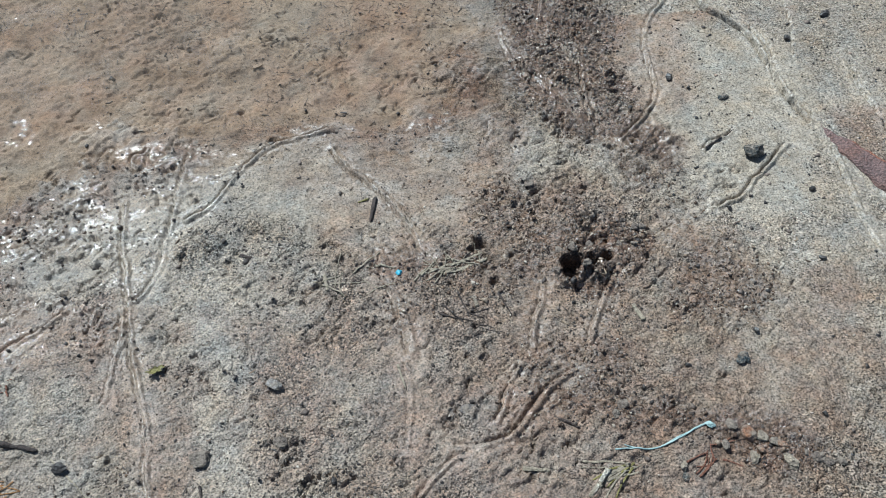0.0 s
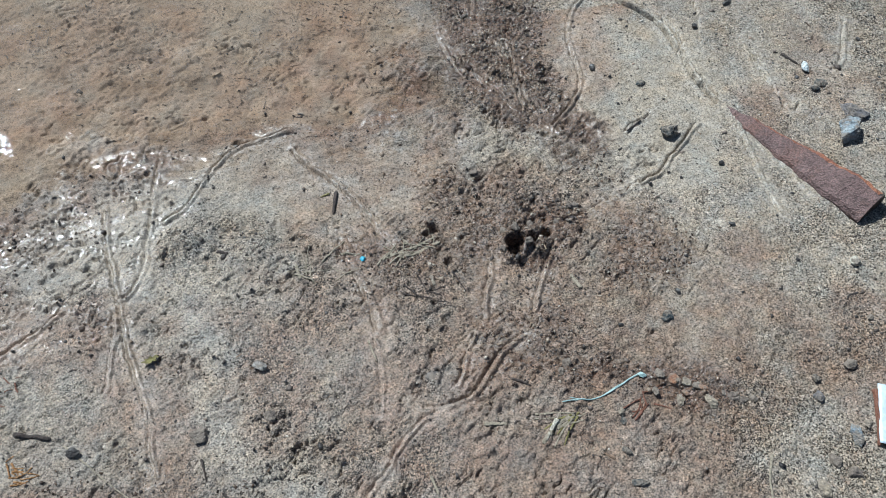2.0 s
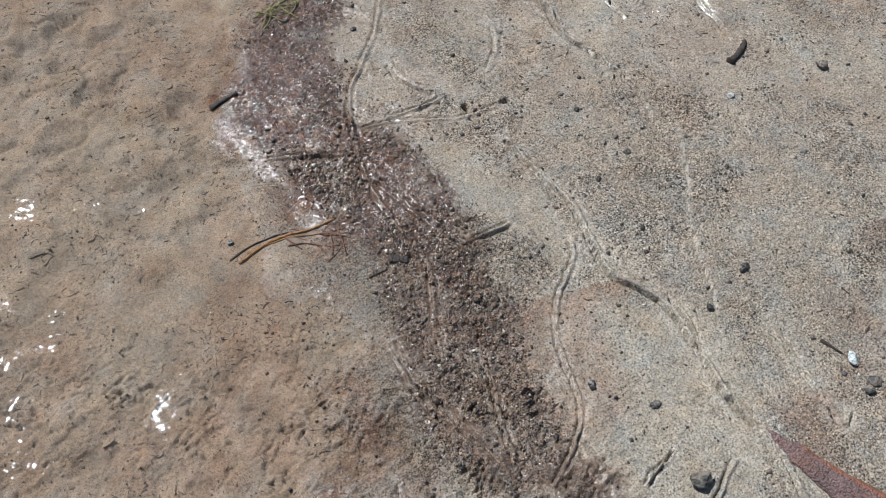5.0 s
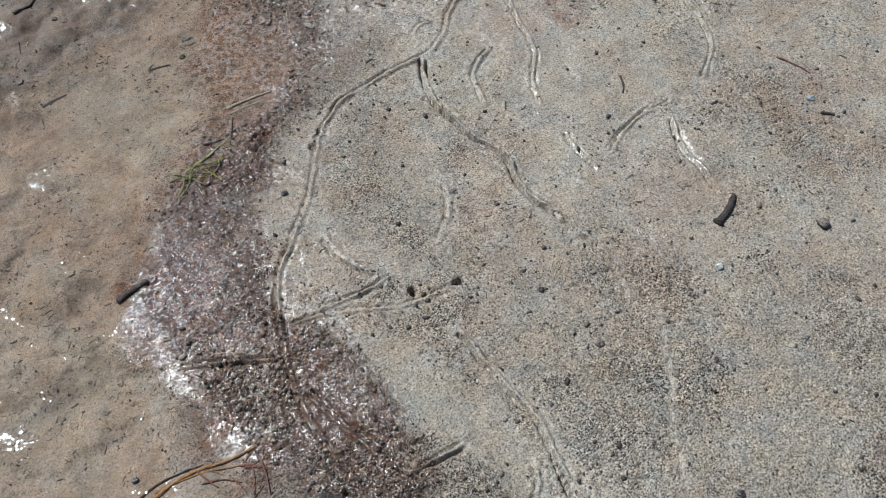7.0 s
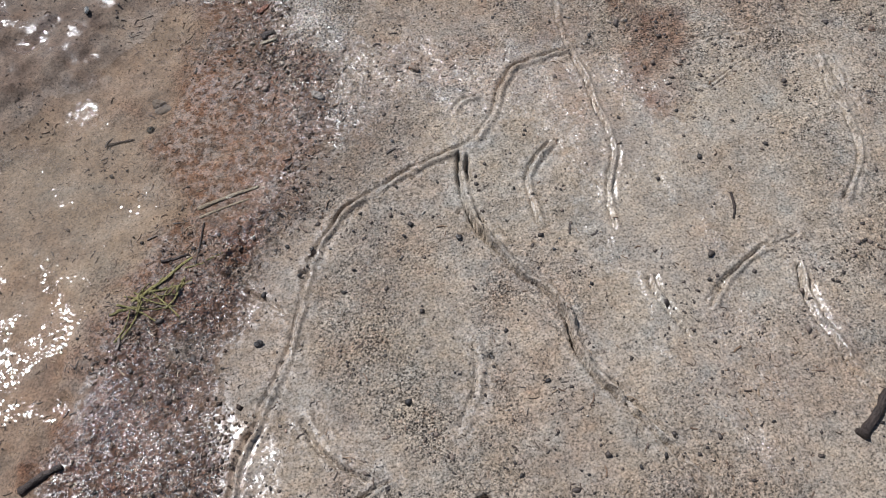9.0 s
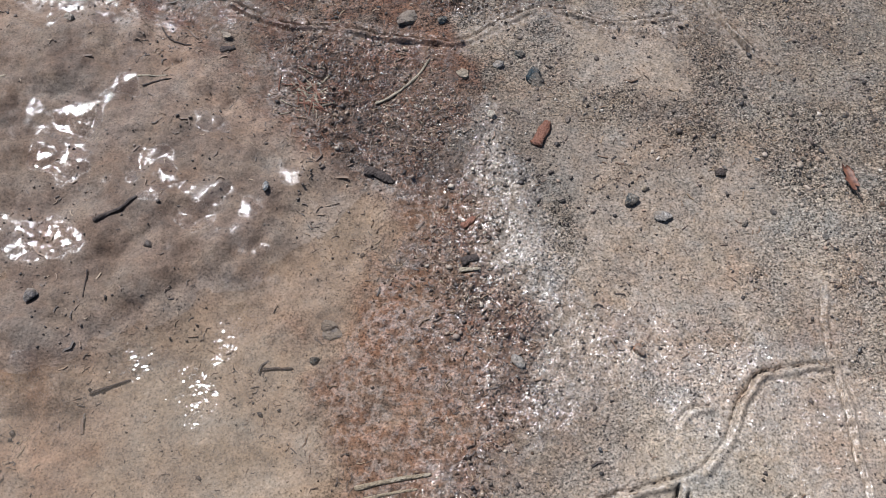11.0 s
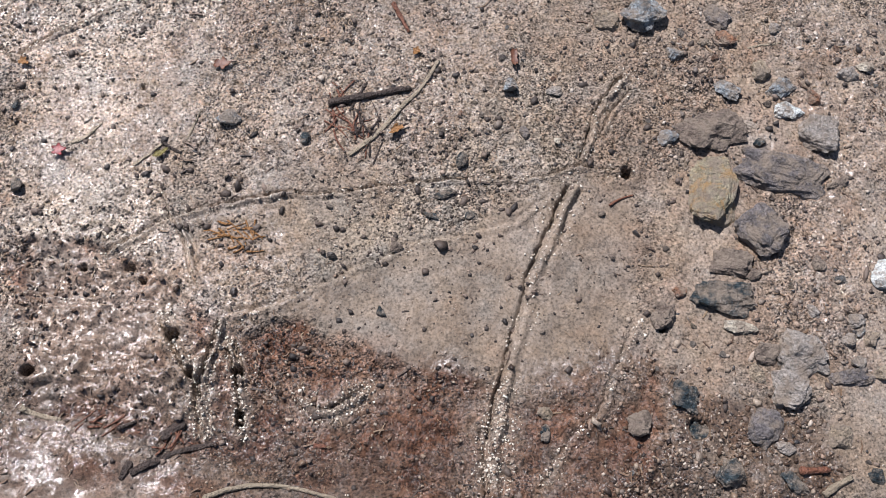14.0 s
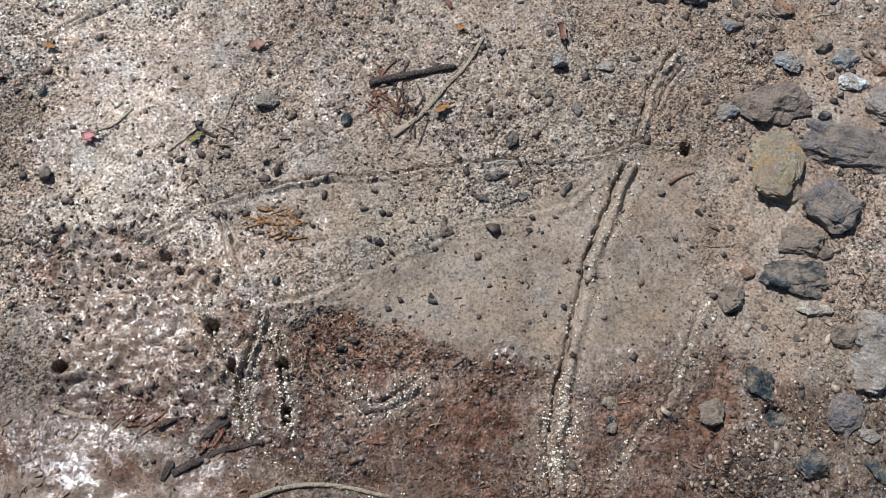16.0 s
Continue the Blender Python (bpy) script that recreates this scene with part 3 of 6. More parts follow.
furrow([(0.368, 0.871), (0.372, 0.826), (0.388, 0.810), (0.409, 0.789)], 0.003, 0.002)
furrow([(0.164, 0.990), (0.193, 0.946), (0.212, 0.914), (0.234, 0.882), (0.264, 0.892), (0.290, 0.897)], 0.003, 0.0032)
furrow([(0.196, 0.759), (0.215, 0.732), (0.217, 0.688), (0.218, 0.638)], 0.003, 0.0026)
furrow([(0.130, 0.780), (0.141, 0.740), (0.158, 0.700), (0.188, 0.665)], 0.003, 0.0022)
furrow([(0.342, 1.366), (0.285, 1.347), (0.244, 1.304), (0.225, 1.253), (0.207, 1.204), (0.177, 1.153), (0.158, 1.119), (0.152, 1.081), (0.151, 1.037), (0.152, 1.000), (0.157, 0.964), (0.175, 0.925), (0.191, 0.882), (0.190, 0.834), (0.180, 0.796)], 0.0032, 0.0036)
furrow([(0.492, 1.053), (0.499, 1.031), (0.501, 1.006)], 0.0025, 0.0014)
furrow([(0.193, 1.073), (0.233, 1.080), (0.276, 1.091)], 0.003, 0.0034)
furrow([(0.165, 1.062), (0.204, 1.067), (0.252, 1.058), (0.283, 1.053), (0.311, 1.060), (0.338, 1.064)], 0.003, 0.0025)
furrow([(0.144, 1.028), (0.098, 1.038), (0.046, 1.047)], 0.003, 0.002)
furrow([(0.524, 0.983), (0.510, 0.927), (0.481, 0.845), (0.474, 0.783), (0.459, 0.699)], 0.0013, 0.0016)
furrow([(0.551, 1.182), (0.577, 1.208), (0.621, 1.230)], 0.0028, 0.0024)
furrow([(0.633, 1.206), (0.633, 1.167), (0.636, 1.137)], 0.0034, 0.0026)
furrow([(0.358, 1.194), (0.356, 1.159), (0.333, 1.123)], 0.004, 0.0016)
furrow([(0.511, 1.474), (0.470, 1.468), (0.446, 1.459), (0.426, 1.422), (0.410, 1.395), (0.386, 1.381), (0.342, 1.368), (0.309, 1.356), (0.281, 1.338), (0.259, 1.319), (0.235, 1.290)], 0.0036, 0.0036)
furrow([(0.413, 1.435), (0.394, 1.432), (0.383, 1.421), (0.385, 1.401)], 0.003, 0.0018)
furrow([(0.383, 1.378), (0.378, 1.342), (0.378, 1.306), (0.393, 1.274), (0.407, 1.248), (0.425, 1.234), (0.434, 1.205), (0.435, 1.174), (0.442, 1.148), (0.457, 1.121)], 0.0036, 0.0075)
furrow([(0.457, 1.121), (0.478, 1.089), (0.495, 1.059), (0.500, 1.035)], 0.0025, 0.0045)
furrow([(0.514, 1.542), (0.508, 1.497), (0.512, 1.459), (0.517, 1.416), (0.520, 1.369), (0.512, 1.332), (0.500, 1.304), (0.498, 1.269)], 0.0028, 0.003)
furrow([(0.465, 1.370), (0.438, 1.347), (0.433, 1.318), (0.436, 1.288)], 0.0032, 0.0026)
furrow([(0.548, 1.187), (0.575, 1.208), (0.604, 1.221), (0.644, 1.233)], 0.0025, 0.0022)
furrow([(0.634, 1.207), (0.631, 1.175), (0.638, 1.140), (0.647, 1.091)], 0.0034, 0.0036)
furrow([(0.735, 1.419), (0.734, 1.363), (0.734, 1.323), (0.726, 1.293), (0.699, 1.256)], 0.0028, 0.0022)
furrow([(0.743, 1.410), (0.747, 1.374), (0.751, 1.339)], 0.0025, 0.0016)
furrow([(0.511, 1.221), (0.512, 1.194), (0.529, 1.160)], 0.0028, 0.0016)
furrow([(0.177, 1.274), (0.194, 1.263), (0.211, 1.246)], 0.003, 0.0018)
furrow([(0.217, 1.156), (0.224, 1.131), (0.258, 1.098)], 0.005, 0.002)
furrow([(0.635, 1.455), (0.670, 1.458), (0.728, 1.457)], 0.002, 0.0018)
furrow([(0.622, 1.401), (0.662, 1.420), (0.680, 1.423)], 0.002, 0.0016)
furrow([(-0.182, 1.983), (-0.168, 1.993), (-0.136, 2.016), (-0.106, 2.028), (-0.059, 2.035), (-0.011, 2.042), (0.030, 2.051), (0.071, 2.057), (0.112, 2.056), (0.137, 2.064), (0.163, 2.072), (0.190, 2.070)], 0.0028, 0.003)
furrow([(0.150, 2.054), (0.137, 2.026), (0.123, 1.999), (0.119, 1.970), (0.109, 1.937), (0.100, 1.905), (0.095, 1.874), (0.092, 1.829)], 0.0058, 0.0034)
furrow([(0.193, 1.953), (0.180, 1.920), (0.164, 1.885), (0.140, 1.861), (0.126, 1.835)], 0.0036, 0.0011)
furrow([(-0.092, 1.945), (-0.066, 1.950), (-0.037, 1.968), (0.001, 1.985), (0.032, 2.001), (0.072, 2.010), (0.104, 2.020), (0.133, 2.044)], 0.0036, 0.0009)
furrow([(0.158, 2.077), (0.163, 2.105), (0.177, 2.135), (0.194, 2.151)], 0.0036, 0.0024)
furrow([(0.171, 2.096), (0.181, 2.121), (0.198, 2.141)], 0.0026, 0.0015)
furrow([(-0.096, 1.943), (-0.098, 1.927), (-0.103, 1.911), (-0.106, 1.888), (-0.100, 1.866)], 0.003, 0.003)
furrow([(-0.152, 2.045), (-0.141, 2.020), (-0.126, 1.995), (-0.114, 1.966)], 0.0025, 0.0016)
furrow([(-0.270, 2.140), (-0.248, 2.156), (-0.218, 2.178), (-0.194, 2.188)], 0.0022, 0.0016)
furrow([(-0.038, 1.891), (-0.021, 1.877), (0.007, 1.897)], 0.004, 0.002)
furrow([(-0.005, 1.820), (0.030, 1.804), (0.056, 1.791), (0.097, 1.791), (0.139, 1.785), (0.180, 1.777), (0.209, 1.776), (0.234, 1.787), (0.255, 1.805), (0.277, 1.820), (0.303, 1.824), (0.344, 1.809), (0.382, 1.809), (0.420, 1.816)], 0.0042, 0.0032)
furrow([(0.390, 2.043), (0.404, 1.995), (0.406, 1.979), (0.415, 1.938), (0.425, 1.909)], 0.0032, 0.0022)
furrow([(0.407, 1.973), (0.417, 1.915), (0.434, 1.872), (0.454, 1.832), (0.485, 1.778)], 0.0036, 0.0024)
furrow([(0.210, 0.461), (0.244, 0.474), (0.280, 0.491), (0.309, 0.506), (0.330, 0.513)], 0.0032, 0.0012)
furrow([(-0.136, 1.941), (-0.128, 1.929), (-0.117, 1.916), (-0.109, 1.899), (-0.103, 1.889)], 0.003, 0.0042)
furrow([(-0.091, 1.922), (-0.085, 1.909), (-0.078, 1.888), (-0.075, 1.866)], 0.003, 0.003)
# pits: place, radius, depth
PITS = []


def pits(spots, radius, deep):
    PITS.append((spots, radius, deep))


pits([(0.166, 0.454), (0.165, 0.440), (0.189, 0.451), (0.203, 0.457)], 0.0095, 0.026)
pits([(0.206, 0.475), (0.223, 0.480)], 0.0038, 0.006)
pits([(0.080, 0.477), (0.072, 0.473)], 0.0062, 0.013)
pits([(0.092, 0.437), (0.231, 0.596)], 0.004, 0.007)
pits([(0.287, 1.069), (0.336, 1.065)], 0.006, 0.013)
pits([(0.367, 1.178), (0.229, 1.281), (0.368, 1.314), (0.373, 1.350)], 0.003, 0.004)
pits([(-0.154, 1.967), (-0.196, 1.975)], 0.0034, 0.01)
pits([(-0.128, 1.929), (-0.113, 1.904), (-0.082, 1.907), (-0.077, 1.877), (-0.077, 1.871), (-0.221, 1.900), (0.189, 2.070)], 0.0052, 0.014)
pits([(0.210, 1.950), (0.234, 1.880)], 0.006, 0.008)
pits([(-0.173, 2.117), (-0.222, 2.114), (-0.162, 1.976)], 0.0035, 0.006)
pits([(0.175, 0.882), (-0.127, 0.636)], 0.006, 0.007)


def mask_of(areas, seed):
    out = np.zeros(GX.shape)
    for i, (line, soft, amount) in enumerate(areas):
        d = within(line, GX, GY)
        d += soft * 0.9 * fractal(GX, GY, 0.06, seed + 7 * i, 4) + soft * 0.25 * fractal(GX, GY, 0.012, seed + 5 + 7 * i, 2)
        out = np.maximum(out, amount * step01(d, -soft * 0.55, soft * 0.55))
    return out


sd = within(PUDDLE, GX, GY) + 0.014 * fractal(GX, GY, 0.07, 50, 4)
dark, red, silt = mask_of(DARKS, 100), mask_of(REDS, 300), mask_of(SILTS, 500)
under = step01(sd, -0.01, 0.03)                       # under the puddle
silt = np.maximum(silt, 0.95 * step01(sd + 0.035 * fractal(GX, GY, 0.05, 140, 4), -0.055, 0.03))
dark = dark * (1 - 0.75 * under)
litter, trench = mask_of(LITTER, 1200), mask_of(TRENCH, 1300)
dark = np.maximum(np.maximum(dark, 0.68 * litter), 0.4 * trench) * (1 - 0.4 * trench)
red = np.maximum(np.maximum(red, 0.9 * litter), 0.9 * trench)
silt = np.maximum(silt * (1 - trench), 0.8 * mask_of(SILTS[:1], 500))
calm = step01(GX - 0.25 + 0.1 * fractal(GX, GY, 0.12, 1500, 3), 0.0, 0.12) * step01(GY, 0.9, 1.05) * (1 - step01(GY, 1.35, 1.5))
silt = np.maximum(silt, calm * np.clip(0.55 + 0.9 * fractal(GX, GY, 0.1, 1510, 3), 0.1, 0.8))
# stretches of coarse grit
grit_mask = np.zeros(GX.shape)
GRITS = []
patch(GRITS, [(0.210, 2.219), (0.417, 2.233), (0.366, 1.840), (0.181, 1.833), (0.204, 1.941), (0.205, 2.070)], 0.05, 1.0)
patch(GRITS, [(-0.065, 2.199), (0.156, 2.215), (0.137, 2.085), (-0.053, 2.064)], 0.06, 0.4)
patch(GRITS, [(0.443, 1.674), (0.551, 1.657), (0.562, 1.408), (0.523, 1.443), (0.508, 1.578)], 0.04, 0.7)
patch(GRITS, [(0.222, 1.740), (0.246, 1.742), (0.241, 1.612), (0.257, 1.501), (0.232, 1.499)], 0.03, 0.8)
patch(GRITS, [(0.353, 1.051), (0.470, 0.954), (0.422, 0.727), (0.475, 0.665), (0.378, 0.695), (0.367, 0.893)], 0.1, 0.15)
patch(GRITS, [(0.543, 0.722), (0.671, 0.696), (0.629, 0.520), (0.543, 0.565)], 0.08, 0.2)
for line, soft, amount in GRITS:
    grit_mask = np.maximum(grit_mask, amount * step01(within(line, GX, GY) + soft * 0.6 * fractal(GX, GY, 0.07, 840, 3), -soft, soft))
silt = np.maximum(silt, grit_mask * step01(GY, 1.8, 1.9) * np.clip(0.55 + 0.8 * fractal(GX, GY, 0.05, 1520, 3), 0.15, 0.85))
mottle = step01(fractal(GX, GY, 0.16, 130, 4), -0.05, 0.5) * (1 - step01(GY, 0.75, 0.95)) * (1 - step01(GX, 0.25, 0.38))
margin = mask_of(MARGIN, 1600)
dark = np.maximum(dark, 0.5 * mottle * (1 - silt) * (1 - under)) * (1 - 0.7 * margin)
red = np.maximum(red, 0.45 * step01(fractal(GX, GY, 0.1, 150, 3), 0.0, 0.4) * (GY < 0.8) * (1 - under))
red = np.maximum(red, 0.38 * grit_mask * step01(GY, 1.8, 1.95))
dark *= np.clip(1.0 + 0.7 * fractal(GX, GY, 0.03, 110, 3), 0.45, 1.0)
red = np.maximum(red, 0.4 * dark)
# furrows
dips, banks, track = np.zeros(GX.shape), np.zeros(GX.shape), np.zeros(GX.shape)
WOBX = 0.003 * fractal(GX, GY, 0.03, 30, 2) + 0.0014 * fractal(GX, GY, 0.007, 31, 2)
WOBY = 0.003 * fractal(GX, GY, 0.03, 33, 2) + 0.0014 * fractal(GX, GY, 0.007, 34, 2)
for line, half, deep in TRAILS:
    line, deep = smooth(line), (1.5 if deep > 0.0025 else 1.9) * deep * (0.85 if line[0][1] < 0.75 else 1)
    if 0.75 < line[len(line) // 2][1] < 1.6 and half > 0.002:
        half, deep = 1.2 * half, max(0.82 * deep, 0.0029)
    elif line[0][1] < 0.75:
        half, deep = 1.25 * half, 1.1 * deep
    j = np.searchsorted(ys, (min(p[1] for p in line) - 0.03, max(p[1] for p in line) + 0.03))
    part_x = GX[j[0]:j[1]]
    cols = np.flatnonzero((part_x > min(p[0] for p in line) - 0.03).any(0) & (part_x < max(p[0] for p in line) + 0.03).any(0))
    win = (slice(j[0], j[1]), slice(cols[0], cols[-1] + 1))
    x, y = GX[win] + WOBX[win], GY[win] + WOBY[win]
    d = distance(line, x, y)
    keep = np.clip(0.95 + 0.5 * fractal(x, y, 0.03, 40, 2), 0.6, 1.2)
    (ox, oy), (qx, qy) = line[0], line[-1]
    side = half if (oy - qy) * toward.x + (qx - ox) * toward.y > 0 else -half
    edges = [distance([(px - q * (cy - ay) / math.hypot(cx - ax, cy - ay), py + q * (cx - ax) / math.hypot(cx - ax, cy - ay)) for (ax, ay), (px, py), (cx, cy) in zip(line, line[1:], line[2:])], x, y) for q in (0.8 * side, -1.1 * side, -0.25 * side)]
    along = abs((qx - ox) * toward.x + (qy - oy) * toward.y) / math.hypot(qx - ox, qy - oy) / math.cos(SUN_EL)
    along = min(max((along - 0.6) / 0.35, 0), 1) * (line[0][1] > 0.6)
    slot = np.exp(-((edges[0] / (0.0006 + 0.12 * half)) ** 4)) * (0.5 + 0.5 * step01(fractal(x, y, 0.05, 47, 3), -0.4, 0.2))
    rim = np.exp(-((edges[1] / (0.0012 + 0.0003 * along)) ** 2)) * step01(fractal(x, y, 0.04, 49, 3), -0.2, 0.3)
    dips[win] = np.maximum(dips[win], deep * keep * (1 + 0.7 * along) * np.maximum(slot, (0.18 + 0.5 * along) * rim))
    bank = 0.45 * np.exp(-((d / (0.95 * half)) ** 4)) + 0.6 * np.exp(-((edges[2] / (0.5 * half)) ** 2)) + 0.2 * np.exp(-(((d - 2.1 * half) / (0.8 * half)) ** 2))
    banks[win] = np.maximum(banks[win], deep * keep * bank * np.clip(0.8 + 0.7 * fractal(x, y, 0.03, 44, 2), 0.3, 1))
    track[win] = np.maximum(track[win], min(deep / 0.003, 1) * keep.clip(0, 1) * np.exp(-((d / (2.7 * half)) ** 2)))
silt = np.maximum(silt, 0.6 * track * (1 - trench) * (1 - 0.75 * step01(GY, 1.8, 1.9))) * (1 - 0.6 * litter)
pale = 1 - 0.75 * track * step01(GY, 1.8, 1.85)
dark, red = dark * pale, red * pale
smudge = step01(fractal(GX, GY, 0.09, 160, 4), 0.05, 0.45) * under * step01(sd, 0.3, 0.0)
red = np.maximum(red, 0.55 * smudge)
crumble = np.clip(0.55 + 0.9 * fractal(GX, GY, 0.1, 700, 4) + 0.35 * dark - 0.8 * silt + 0.35 * grit_mask, 0.04, 1.5) * (1 - 0.85 * track)
patchy = np.clip(0.55 + 1.7 * fractal(GX, GY, 0.055, 70, 4), 0.06, 1.3)
H = 0.004 * fractal(GX, GY, 0.35, 1, 2) + 0.0036 * fractal(GX, GY, 0.07, 4, 3)
wx, wy = GX + 0.004 * fractal(GX, GY, 0.012, 90, 2), GY + 0.004 * fractal(GX, GY, 0.012, 93, 2)
# trampled mud in the near part: a crust of small clods, chips and nicks; finer crumbs elsewhere and where the ground is dark
trampled = (1 - step01(GY + 0.35 * GX, 0.74, 0.95)) * (1 - step01(GX + 0.08 * fractal(GX, GY, 0.1, 171, 3), 0.3, 0.42)) * (1 - 0.8 * margin)
cx, cy = 0.78 * wx + 0.62 * wy, 0.62 * wx - 0.78 * wy
nick = np.exp(-((fractal(0.55 * cx, 1.25 * cy, 0.016, 170, 3) / 0.055) ** 2)) * step01(fractal(GX, GY, 0.02, 172, 3), -0.1, 0.25)
chunk = step01(fractal(0.7 * cx, 1.2 * cy, 0.0085, 175, 3), 0.1, 0.35)
crust = step01(fractal(GX, GY, 0.045, 176, 3), -0.25, 0.3)
fine = np.clip(0.25 + 0.9 * dark + 0.5 * grit_mask, 0, 1)
H += np.maximum(crumble, 0.8 * trampled * (1 - 0.85 * track)) * ((0.0022 + 0.0022 * trampled) * fractal(GX, GY, 0.028, 8, 3) + 0.0014 * fractal(wx, wy, 0.0062, 12, 2)
                + trampled * (0.35 + 0.65 * crust) * (0.0032 * chunk - 0.0078 * nick + 0.003 * clods(wx, wy, 0.0068, 177, 0.7))
                + patchy * fine * (0.0052 * np.abs(fractal(wx, wy, 0.011, 14, 2)) - 0.001 + 0.0024 * clods(0.7 * wx, wy, 0.0046, 16, 0.6)))
grit = np.clip(crumble * (0.25 + 0.75 * patchy), 0, 1) * (1 - 0.4 * trampled)
H += 0.0003 * value_noise(GX, GY, 0.004, 18)
rippled = np.exp(-(((sd + 0.03) / 0.06) ** 2)) * (GY < 0.75)
H += rippled * 0.0018 * fractal(0.4 * GX, GY, 0.007, 19, 2)
H += np.where(sd > 0, -np.minimum(sd, 0.2) * 0.05, np.minimum(-sd, 0.08) * 0.05)
# rounded lumps of slick mud that stand out of the film of water at the far end
LUMPS = [(-0.289, 1.850), (-0.205, 1.833), (-0.113, 1.821), (-0.062, 1.782), (-0.013, 1.736), (0.039, 1.698), (0.074, 1.666), (0.110, 1.611), (0.070, 1.545), (0.010, 1.470), (-0.120, 1.430), (-0.300, 1.460)]
lump = step01(within(LUMPS, GX, GY) + 0.03 * fractal(GX, GY, 0.05, 149, 3), -0.05, 0.06)
H += under * (1 - 0.8 * lump) * (0.5 + 0.5 * step01(GY, 0.9, 1.2)) * (np.clip(0.5 + 1.6 * fractal(GX, GY, 0.22, 21, 2), 0.12, 1.3) * (0.02 * fractal(GX, GY, 0.085, 20, 4) + 0.01 * np.abs(fractal(GX, GY, 0.04, 24, 2)) + (0.0012 + 0.0038 * step01(GY, 1.35, 1.55)) * fractal(wx, wy, 0.018, 28, 3)) - 0.004 * step01(sd, 0.02, 0.1))
silt = np.maximum(silt, lump)
red = np.maximum(red, 0.9 * lump)
red = np.maximum(red, (0.5 + 0.4 * step01(GY, 1.6, 1.7)) * step01(sd, -0.06, 0.0) * step01(GY, 1.4, 1.6))
slick = mask_of(SLICK, 1400)
silt, dark, red = silt * (1 - slick) + 0.5 * slick, dark * (1 - 0.6 * slick), red * (1 - 0.55 * slick)
red = np.maximum(red, 0.22 * step01(GY, 0.8, 1.1) * np.clip(0.8 + 1.2 * fractal(GX, GY, 0.1, 155, 3), 0, 1.6))
red = np.maximum(red, 0.68 * step01(sd, -0.06, 0.0) * np.clip(0.9 + fractal(GX, GY, 0.12, 156, 3), 0.4, 1.3))
H += lump * (0.013 + 0.0075 * clods(wx, wy, 0.034, 26, 0.85) + 0.008 * fractal(GX, GY, 0.07, 25, 2) + 0.0024 * fractal(GX, GY, 0.018, 27, 2))
H += 0.9 * banks * (1 - np.clip(dips / 0.0012, 0, 1)) - 1.05 * dips
for spots, radius, deep in PITS:
    for x, y in spots:
        j = np.searchsorted(ys, (y - 0.05, y + 0.05))
        d = np.hypot(GX[j[0]:j[1]] - x, GY[j[0]:j[1]] - y)
        grow = 0.8 + 0.25 * math.sin(977 * x + 631 * y)
        d = np.where(d < 0.03, d / grow * np.clip(1 + 0.9 * fractal(GX[j[0]:j[1]], GY[j[0]:j[1]], 0.016, 61, 2), 0.65, 1.6), 1.0)
        H[j[0]:j[1]] += deep * (0.1 * np.exp(-(((d - 1.7 * radius) / radius) ** 2)) - step01(-d, -radius * 1.1, -radius * 0.75))
# away from its shore the puddle's bed stays under water
rise = np.maximum(H - (WATER_LEVEL - 0.003), 0)
H -= 0.85 * rise * step01(sd, 0.03, 0.07) * (1 - lump)
H += litter * under * np.maximum(WATER_LEVEL + 0.0006 + 0.0022 * fractal(GX, GY, 0.03, 1210, 3) - H, 0)
H += trench * (0.0022 * np.abs(fractal(wx, wy, 0.02, 1310, 3)) + 0.0016 * clods(wx, wy, 0.0055, 1320, 0.7) - 0.0042)
H += slick * (0.003 * clods(wx, wy, 0.018, 1410, 0.8) + 0.0022 * clods(0.6 * wx, wy, 0.0048, 1420, 0.75) + 0.0016 * fractal(0.5 * GX, GY, 0.004, 1430, 2) - 0.001)
wet_bed = step01(sd, -0.02, 0.04)
wet = np.clip(np.maximum(step01(sd, -0.16, 0.0) * 0.75, 0.55 * dark) + 0.25 * fractal(GX, GY, 0.15, 80, 3) + 0.5 * step01(GY, 1.48, 1.68) * (1 - 0.95 * step01(GY, 1.84, 1.97)), 0, 1)
wet = np.maximum(np.maximum(wet * (1 - 0.6 * wet_bed), 1.0 * lump), 0.75 * mask_of(SILTS[:1], 500))
WETS = []
patch(WETS, [(0.33, 2.21), (0.5, 2.21), (0.5, 1.9), (0.42, 1.86), (0.31, 2.0)], 0.07, 0.6)
patch(WETS, [(-0.152, 2.193), (0.093, 2.210), (0.103, 2.092), (-0.012, 2.058), (-0.083, 2.036), (-0.131, 2.097)], 0.08, 0.5)
patch(WETS, [(0.513, 1.226), (0.525, 1.218), (0.535, 1.163), (0.552, 1.092), (0.565, 1.044), (0.547, 1.044), (0.528, 1.102), (0.507, 1.164)], 0.02, 0.95)
patch(WETS, [(0.635, 1.229), (0.649, 1.220), (0.645, 1.151), (0.640, 1.127), (0.626, 1.140), (0.623, 1.192)], 0.015, 0.9)
patch(WETS, [(0.525, 1.464), (0.541, 1.453), (0.527, 1.374), (0.519, 1.312), (0.493, 1.276), (0.508, 1.365)], 0.02, 0.9)
patch(WETS, [(0.476, 1.446), (0.504, 1.447), (0.500, 1.413), (0.478, 1.411)], 0.015, 0.95)
patch(WETS, [(-0.278, 2.184), (-0.139, 2.194), (-0.123, 2.097), (-0.143, 2.007), (-0.103, 1.911), (-0.063, 1.853), (-0.209, 1.818)], 0.16, 1.0)
patch(WETS, [(0.211, 1.608), (0.279, 1.593), (0.312, 1.439), (0.278, 1.420)], 0.03, 1.0)
